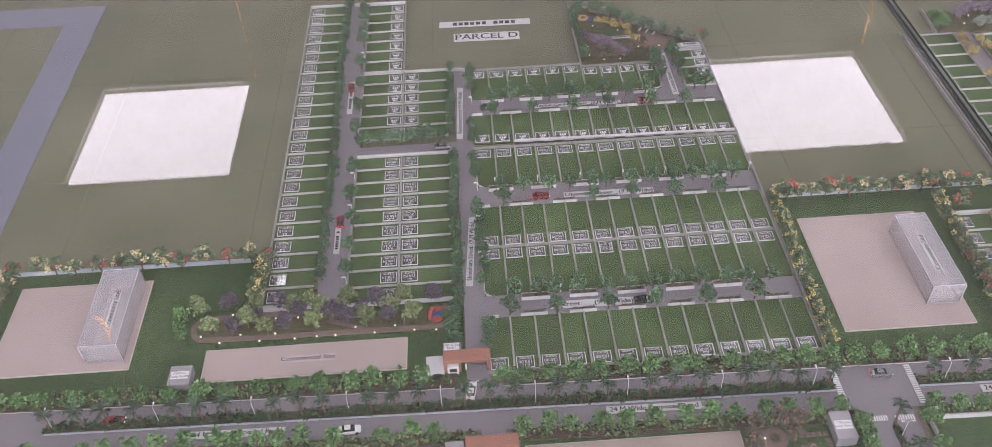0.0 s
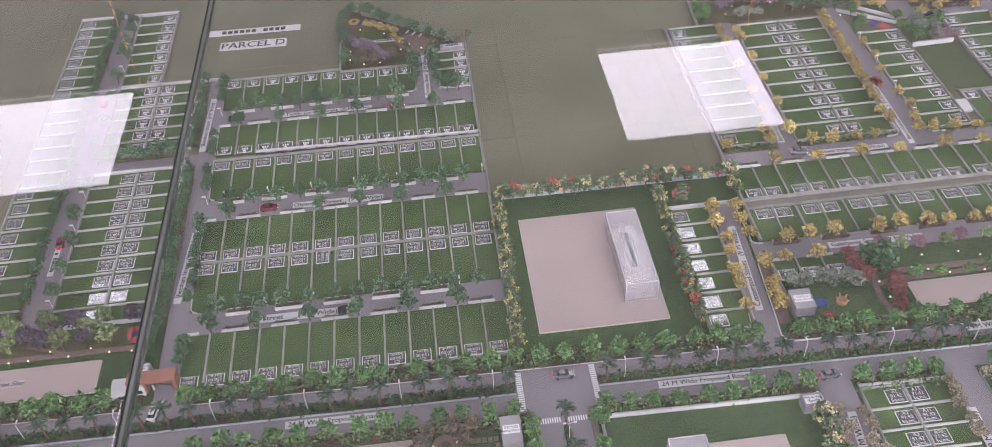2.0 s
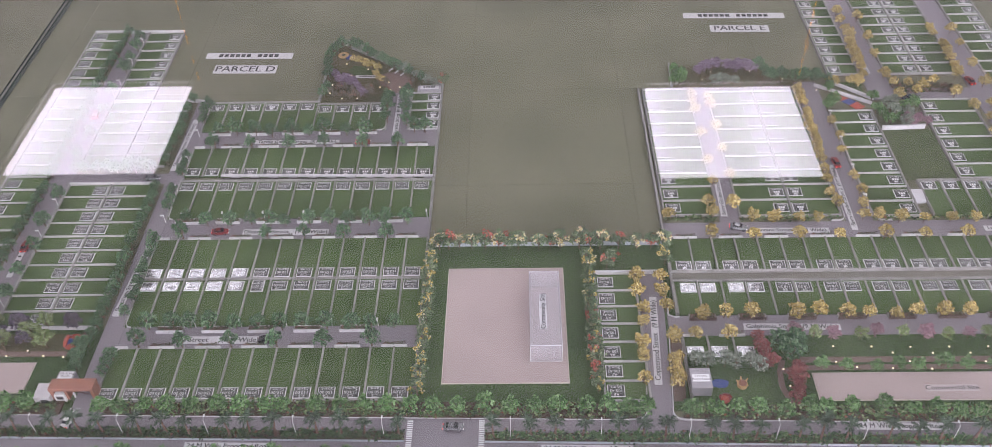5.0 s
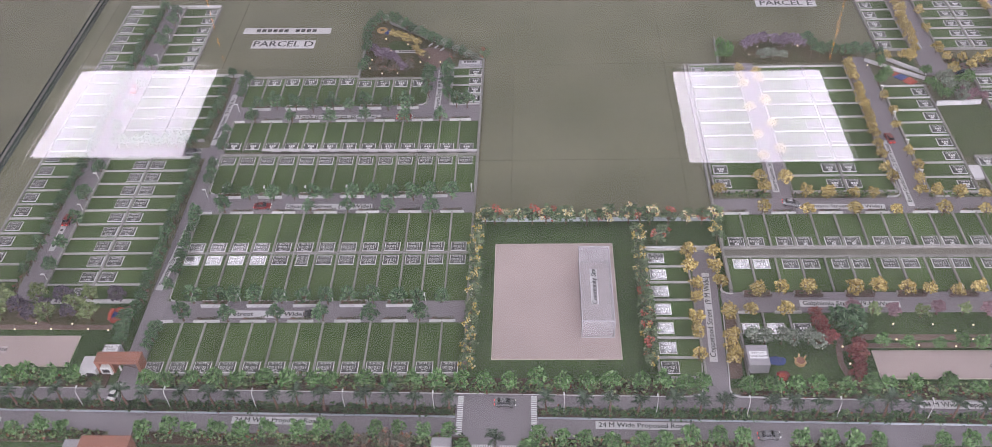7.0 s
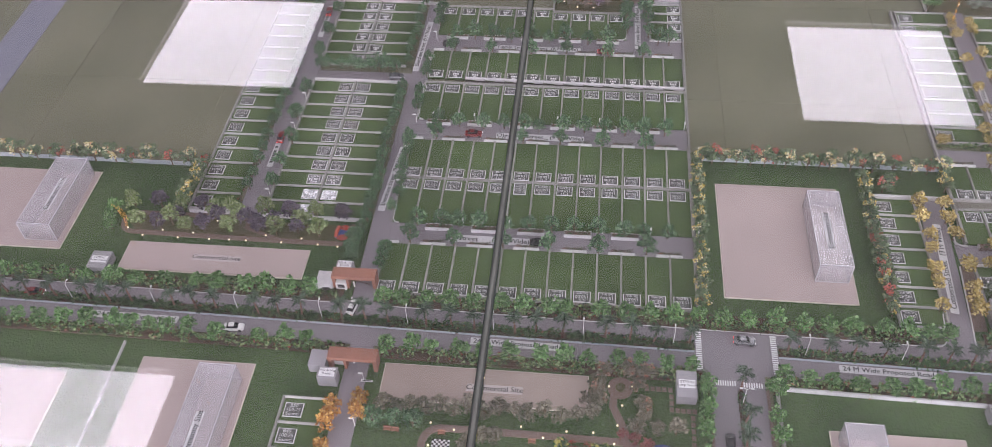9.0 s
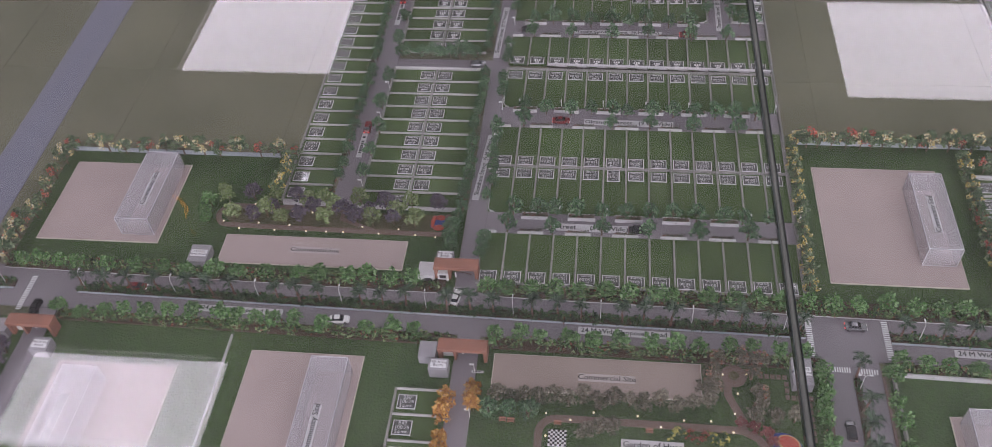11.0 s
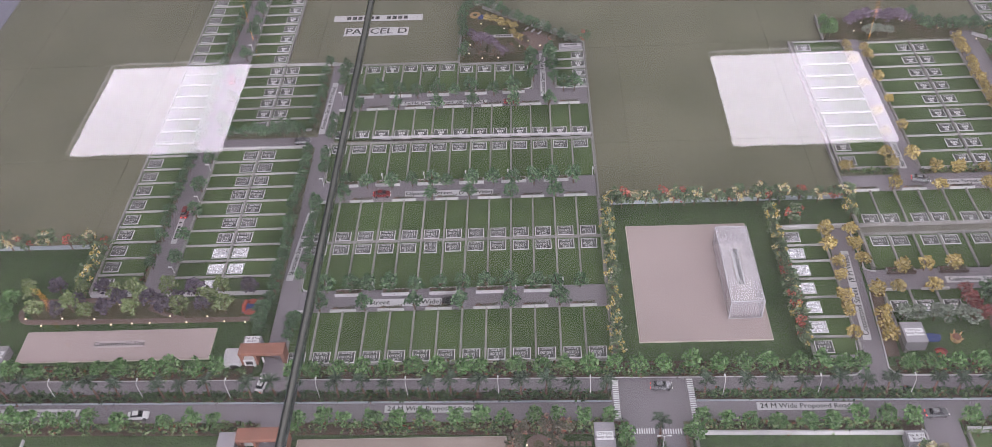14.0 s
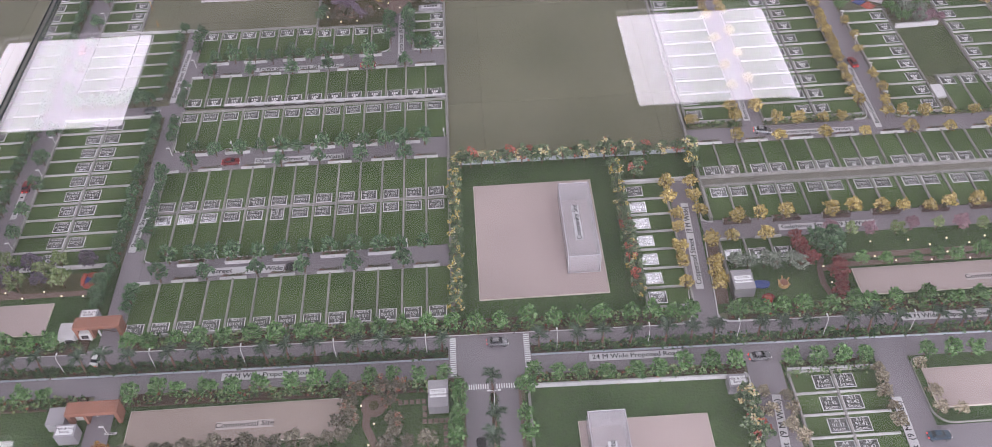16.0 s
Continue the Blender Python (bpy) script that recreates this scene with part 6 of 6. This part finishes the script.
ribbon("garden_path", "brown path across the lower garden", [(-0.169, 0.797), (-0.168, 0.770), (-0.120, 0.752)], 0.006, "path", 0.0020)
ribbon("garden_path", "brown path along the park lawn", [(0.915, 0.731), (1.0, 0.7305), (1.40, 0.7300)], 0.0085, "path")
ribbon("garden_path", "brown path along the park lawn", [(0.890, 0.7125), (0.91, 0.7175), (1.0, 0.7185), (1.40, 0.7175)], 0.0070, "path")
ribbon("garden_path", "brown curved path by the maroon trees", [(0.893, 0.730), (0.886, 0.712), (0.884, 0.690), (0.889, 0.668), (0.897, 0.652)], 0.007, "path", 0.0024)
ribbon("garden_path", "brown winding path of the flower garden", [(0.327, 0.546), (0.326, 0.530), (0.334, 0.512), (0.340, 0.498), (0.340, 0.486)], 0.0085, "path", 0.0024)
ribbon("garden_path", "brown path of the flower garden", [(0.365, 0.462), (0.355, 0.477), (0.338, 0.4855), (0.25, 0.4865), *arc(0.138, 0.4675, 0.0195, 90, 180, 6), (0.1185, 0.42)], 0.0085, "path")
ring = thing("round_path", "round brown path with a planted centre", "path", (0.334, 0.555, 0.0005), kind="structure")
obj("paving", mesh("paving", *prism(arc(0, 0, 0.0145, 0, 345, 23), 0, 0.0020, 0.0003), [M["path"]]), ring)
obj("bed", mesh("bed", *prism(arc(0, 0, 0.0058, 0, 337, 15), 0.0018, 0.0036, 0.0006), [M["earth"]]), ring)
pad("lawn", "small green lawn within the corner garden", [(0.252, 1.405), (0.262, 1.418), (0.278, 1.416), (0.296, 1.399), (0.296, 1.388), (0.280, 1.384), (0.262, 1.390)], "lawn", 0.0016)
pave = thing("garden_paving", "brown paved corner of the corner garden", "paving", (0, 0, 0), kind="structure")
slab("paving", [(0.300, 1.385), (0.318, 1.355), (0.345, 1.330), (0.372, 1.338), (0.372, 1.372), (0.340, 1.396)], 0.0005, 0.0020, M["path"], pave)
for x, y in ((0.330, 1.399), (0.341, 1.392), (0.352, 1.384)):
    b = thing("garden_bench", "small pale garden bench on the paving", "bench", (x, y, 0.0018), -35, "garden seats")
    block("seat", 0.0030, 0.0105, 0.0008, M["pale"], b, (0, 0, 0.0022))
    block("leg", 0.0022, 0.0012, 0.0022, M["wall"], b, (0, 0.0035, 0))
    block("leg", 0.0022, 0.0012, 0.0022, M["wall"], b, (0, -0.0035, 0))


def stone(x, y):
    tagged(block("stepping_stone", 0.0048, 0.0058, 0.0020, M["path"], None, (x, y, 0.0004), bev=0.0005), "grey-brown stepping stone in the lawn", "stepping stone", "stepping stones")


for i in range(5):
    stone(0.3640 + i * 0.0066, 0.5570)
for i in range(3):
    stone(0.3915, 0.5480 - i * 0.0085)
for i in range(4):
    stone(0.3980 + i * 0.0062, 0.5305)
for i in range(6):
    stone(0.4145, 0.5220 - i * 0.0085)

board = thing("chess_board", "black and white giant chess board on the lawn", "chess board", (0.1395, 0.4625, 0.0006))
block("base", 0.0200, 0.0200, 0.0016, M["white"], board, (0, 0, 0), bev=0.0002)
for i in range(8):
    for j in range(8):
        if (i + j) % 2:
            block("square", 0.00236, 0.00236, 0.0004, M["ink"], board, (-0.00875 + i * 0.0025, -0.00875 + j * 0.0025, 0.0017), bev=0.00005)


def bench(x, y, turn=0):
    t = thing("bench", "small brown wooden model bench", "bench", (x, y, 0.0010), turn, "park benches")
    block("seat", 0.0082, 0.0034, 0.0008, M["bench"], t, (0, 0, 0.0022))
    block("backrest", 0.0082, 0.0008, 0.0030, M["bench"], t, (0, 0.0018, 0.0030))
    for sx in (-1, 1):
        block("leg", 0.0008, 0.0030, 0.0022, M["bench"], t, (sx * 0.0034, 0, 0))


for x, y in ((0.0780, 0.4800), (0.0872, 0.4795), (0.1390, 0.4800), (0.2390, 0.4770)):
    bench(x, y)


def play_pad(x, y, w, d, turn, red=True, blue=True):
    t = thing("play_pad", "blue and red rubber play pad in the garden" if red and blue else "irregular rubber play pad on the lawn", "play area", (x, y, 0.0008), turn, "play pads")
    rng = random.Random(f"{x}{y}")
    rag = lambda sx, sy, cx, cy: [(cx + sx * (0.8 + 0.3 * rng.random()) * a, cy + sy * (0.8 + 0.3 * rng.random()) * b) for a, b in arc(0, 0, 1, 0, 330, 11)]
    if blue:
        obj("blue_mat", mesh("blue_mat", *prism(rag(w / 2, d / 2, 0, 0), 0, 0.0014, 0.0003), [M["bluepad"]]), t)
    if red and blue:
        obj("red_mat", mesh("red_mat", *prism(rag(w * 0.36, d * 0.20, w * 0.10, -d * 0.32), 0.0012, 0.0024, 0.0004), [M["redpad"]]), t)
        obj("red_mat", mesh("red_mat", *prism(rag(w * 0.34, d * 0.18, w * 0.14, d * 0.36), 0.0012, 0.0024, 0.0004), [M["redpad"]]), t)
        obj("climbing_hump", mesh("climbing_hump", *tube([(-w * 0.30, -d * 0.30, 0.001), (-w * 0.26, -d * 0.05, 0.006), (-w * 0.16, d * 0.2, 0.007), (0, d * 0.36, 0.001)], [w * 0.10, w * 0.13, w * 0.13, w * 0.10], 10), [M["redpad"]]), t)
    elif red:
        obj("red_mat", mesh("red_mat", *prism(rag(w / 2, d / 2, 0, 0), 0, 0.0030, 0.0005), [M["red"]]), t)


play_pad(-0.0370, 0.7690, 0.021, 0.026, 0)
t = thing("play_area", "red and blue rubber play mats with a small red tent", "play area", (1.121, 1.289, 0.0008), -43)
slab("red_mat", [(-0.028, -0.004), (-0.006, -0.008), (-0.001, 0.006), (-0.026, 0.004)], 0, 0.0014, M["redpad"], t)
slab("blue_mat", [(-0.0055, -0.0085), (0.010, -0.010), (0.013, 0.006), (-0.0005, 0.006)], 0, 0.0014, M["bluepad"], t)
slab("red_mat", [(0.0105, -0.0105), (0.029, -0.013), (0.031, 0.004), (0.0135, 0.006)], 0, 0.0014, M["redpad"], t)
obj("tent", mesh("tent", [(0.013, -0.009, 0.0014), (0.027, -0.010, 0.0014), (0.028, 0.002, 0.0014), (0.014, 0.003, 0.0014), (0.020, -0.003, 0.0085)], [(0, 1, 4), (1, 2, 4), (2, 3, 4), (3, 0, 4), (3, 2, 1, 0)], [M["redpad"]]), t, label="small red pointed tent")
play_pad(0.8085, 0.6945, 0.024, 0.015, 0, red=False)
play_pad(0.8115, 0.6725, 0.017, 0.012, 0, blue=False)
t = thing("play_bowl", "blue, yellow and red play bowl on the lawn", "play area", (0.384, 0.473, 0.0008), -25)
obj("blue_mat", mesh("blue_mat", *prism([(a * 0.017, b * 0.012) for a, b in arc(0, 0, 1, 0, 345, 23)], 0, 0.0016, 0.0003), [M["bluepad"]]), t)
obj("yellow_ring", mesh("yellow_ring", *prism([(0.002 + a * 0.0125, 0.001 + b * 0.0095) for a, b in arc(0, 0, 1, 0, 345, 23)], 0.0014, 0.0030, 0.0004), [M["orangepad"]]), t)
obj("red_bowl", mesh("red_bowl", *prism([(0.002 + a * 0.0105, 0.001 + b * 0.0075) for a, b in arc(0, 0, 1, 0, 345, 23)], 0.0028, 0.0036, 0.0004), [M["redpad"]]), t)
t = thing("play_drum", "round ochre play drum on the lawn", "play area", (0.835, 0.6915, 0.0008))
obj("drum", mesh("drum", *prism(arc(0, 0, 0.0065, 0, 345, 23), 0, 0.0048, 0.0008), [M["orangepad"]]), t)
obj("rim", mesh("rim", *prism(arc(0, 0, 0.0050, 0, 345, 23), 0.0046, 0.0056, 0.0004), [M["bench"]]), t)
for a in (35, 100, 165, 230, 310):
    u, v = math.cos(radians(a)), math.sin(radians(a))
    obj("prong", mesh("prong", *tube([(u * 0.0058, v * 0.0058, 0.003), (u * 0.0066, v * 0.0066, 0.0065), (u * 0.0082, v * 0.0082, 0.0085)], [0.0011, 0.0010, 0.0007], 6), [M["orangepad"]]), t)
t = thing("play_hump", "small red play hump on the lawn", "play area", (0.810, 0.6700, 0.0008))
obj("hump", mesh("hump", *ball((0, 0, 0.001), 0.0065, 10, 6, 0.55), [M["redpad"]]), t)
t = thing("play_pad", "ochre and blue play pad in the corner garden", "play area", (0.237, 1.453, 0.0008))
obj("ochre_mat", mesh("ochre_mat", *prism(arc(0, 0, 0.010, 0, 345, 23), 0, 0.0018, 0.0003), [M["orangepad"]]), t)
obj("blue_mat", mesh("blue_mat", *prism(arc(0.012, -0.007, 0.007, 0, 345, 23), 0, 0.0016, 0.0003), [M["bluepad"]]), t)
obj("hole", mesh("hole", *prism(arc(0, 0, 0.0038, 0, 345, 15), 0.0016, 0.0022, 0.0002), [M["earth"]]), t)

# ---------------------------------------------------------------- cars


def car(x, y, turn, paint, label, lit=False, z=0.0018):
    """A saloon 27 mm long: lofted body, glazed cabin, four wheels, lamps."""
    t = thing("car", label, "car", (x, y, z), turn, "model cars", scale=0.92)
    if "car" not in BLOCKS:
        secs = [(-0.0135, 0.0030, 0.0052, 0.0046), (-0.0128, 0.0018, 0.0064, 0.0054), (-0.0070, 0.0015, 0.0068, 0.0058), (0.0050, 0.0015, 0.0064, 0.0058), (0.0118, 0.0016, 0.0056, 0.0054), (0.0135, 0.0026, 0.0044, 0.0044)]
        vs, fs = [], []
        for px, lo, hi, half in secs:
            vs += [(px, -half * 0.9, lo), (px, half * 0.9, lo), (px, half, (lo + hi) / 2), (px, half * 0.84, hi), (px, -half * 0.84, hi), (px, -half, (lo + hi) / 2)]
        for i in range(len(secs) - 1):
            fs += [(6 * i + k, 6 * i + 6 + k, 6 * i + 6 + (k + 1) % 6, 6 * i + (k + 1) % 6) for k in range(6)]
        fs += [tuple(range(6)), tuple(range(len(vs) - 6, len(vs)))[::-1]]
        BLOCKS["car"] = (vs, [f[::-1] for f in fs])
        lo = [(-0.0098, -0.0047), (0.0062, -0.0047), (0.0062, 0.0047), (-0.0098, 0.0047)]
        hi = [(-0.0066, -0.0037), (0.0018, -0.0037), (0.0018, 0.0037), (-0.0066, 0.0037)]
        BLOCKS["cabin"] = mesh("cabin", [(a, b, 0.0062) for a, b in lo] + [(a, b, 0.0094) for a, b in hi], [(0, 1, 5, 4), (1, 2, 6, 5), (2, 3, 7, 6), (3, 0, 4, 7), (4, 5, 6, 7)], [M["carglass"]])
        BLOCKS["wheel"] = mesh("wheel", *tube([(0, -0.0009, 0), (0, 0.0009, 0)], [0.0023, 0.0023], 10), [M["tyre"]])
    if ("body", paint) not in BLOCKS:
        BLOCKS[("body", paint)] = mesh("body", *BLOCKS["car"], [M[paint]])
        BLOCKS[("roof", paint)] = mesh("roof", *prism(rect(-0.0062, 0.0014, -0.0035, 0.0035), 0.0092, 0.0099, 0.0003), [M[paint]])
    obj("body", BLOCKS[("body", paint)], t)
    obj("cabin", BLOCKS["cabin"], t, label="dark glazed cabin")
    obj("roof", BLOCKS[("roof", paint)], t)
    for wx in (-0.0084, 0.0084):
        for wy in (-0.0050, 0.0050):
            obj("wheel", BLOCKS["wheel"], t, (wx, wy, 0.0022))
    for wy in (-0.0034, 0.0034):
        block("tail_lamp", 0.0010, 0.0022, 0.0013, M["tail"] if lit else M["red"], t, (-0.0134, wy, 0.0040), bev=0.0002)
        block("head_lamp", 0.0008, 0.0020, 0.0012, M["head"] if lit else M["metal"], t, (0.0132, wy, 0.0034), bev=0.0002)


SILVER, RED, BLACK, WHITE = "silver saloon model car on the street", "red model car on the street", "black saloon model car on the street", "white model car on the street"
car(-0.169, 1.275, 95, "red", "red model car with lit lamps on the street", True)
car(-0.021, 1.1035, 3, "silver", SILVER)
car(-0.167, 0.950, 92, "red", "red model car with lit tail lamps", True)
car(0.052, 1.1950, 0, "blackpaint", BLACK)
car(0.116, 0.9760, 2, "red", RED, True)
car(0.304, 1.1870, 2, "red", RED, True)
car(0.227, 0.7680, 2, "blackpaint", BLACK)
car(0.0045, 0.6440, 80, "whitepaint", "white model car with lit red tail lamps at the gate", True)
car(-0.134, 0.6030, 4, "whitepaint", WHITE)
car(0.478, 0.6300, -1, "silver", SILVER, True)
car(0.778, 0.5860, 3, "silver", "silver saloon model car on the main road", True)
car(0.4530, 0.4915, 91, "blackpaint", BLACK)
car(-0.4055, 0.6380, 0, "red", "dark red model car with lit lamps on the main road", True)
car(-0.5265, 0.5990, 95, "blackpaint", BLACK)
car(0.880, 0.9740, -12, "silver", "silver model car turning at a street corner", True)
car(1.058, 1.1190, 95, "red", "red model car with lit tail lamps", True)
car(1.344, 1.3370, 100, "red", "red model car with lit tail lamps", True)
car(0.942, 0.4700, 0, "bluepaint", "dark blue saloon model car on the street", True)
car(1.225, 1.2880, 12, "bluepaint", "dark blue saloon model car on the street")
car(0.020, 0.4000, 92, "red", RED)


# ---------------------------------------------------------------- hanging lamps of the room


def pendant(x, y, turn, seed, length=0.82, leaf=False, bead="amber", gaps=(0.004, 0.008, 0.02, 0.05)):
    """A string of amber glass beads under the ceiling, with a drop at its end; leaf: with bent amber glass leaves."""
    t = thing("pendant_lamp", "hanging string of lit amber glass beads with a drop", "pendant lamp", (x, y, CEIL_Z), turn, "hanging lamps")
    rng = random.Random(seed)
    block("ceiling_cup", 0.04, 0.04, 0.012, M["metal"], t, (0, 0, -0.012), bev=0.004)
    obj("cord", mesh("cord", *tube([(0, 0, -0.012), (0, 0, -length)], [0.0009, 0.0009], 5), [M["cord"]]), t)
    z = -0.03
    while z > -length + 0.04:
        h, w = rng.uniform(0.014, 0.036), rng.uniform(0.0030, 0.0060)
        obj("bead", mesh("bead", *tube([(0, 0, z), (0.002, 0, z - h * 0.4), (0, 0, z - h)], [0.0012, w, 0.0012], 7), [M[bead]]), t)
        z -= h + rng.choice(gaps)
    if leaf:
        for z0, ln, sx in ((-0.09, 0.15, 1), (-0.13, 0.17, -1), (-0.27, 0.14, 1)):
            pts = [(sx * 0.030 * math.sin(math.pi * k / 8), 0.004 * math.cos(k), z0 - ln * k / 8) for k in range(9)]
            obj("glass_leaf", mesh("glass_leaf", *tube(pts, [0.0012 + 0.0040 * math.sin(math.pi * k / 8) for k in range(9)], 7), [M["dimamber"]]), t, label="bent amber glass leaf")
    obj("drop", mesh("drop", *tube([(0, 0, -length + 0.02), (0.010, 0.002, -length - 0.01), (0.005, 0, -length - 0.05), (-0.008, 0, -length - 0.068)], [0.0015, 0.0060, 0.0055, 0.0015], 9), [M["amber"]]), t, label="larger glowing amber drop")


pendant(-0.970, 3.688, 20, 1)
pendant(1.875, 3.645, 75, 2, leaf=True)
pendant(-0.845, 1.424, 40, 3, 0.85, bead="dimbead", gaps=(0.05, 0.09, 0.14))
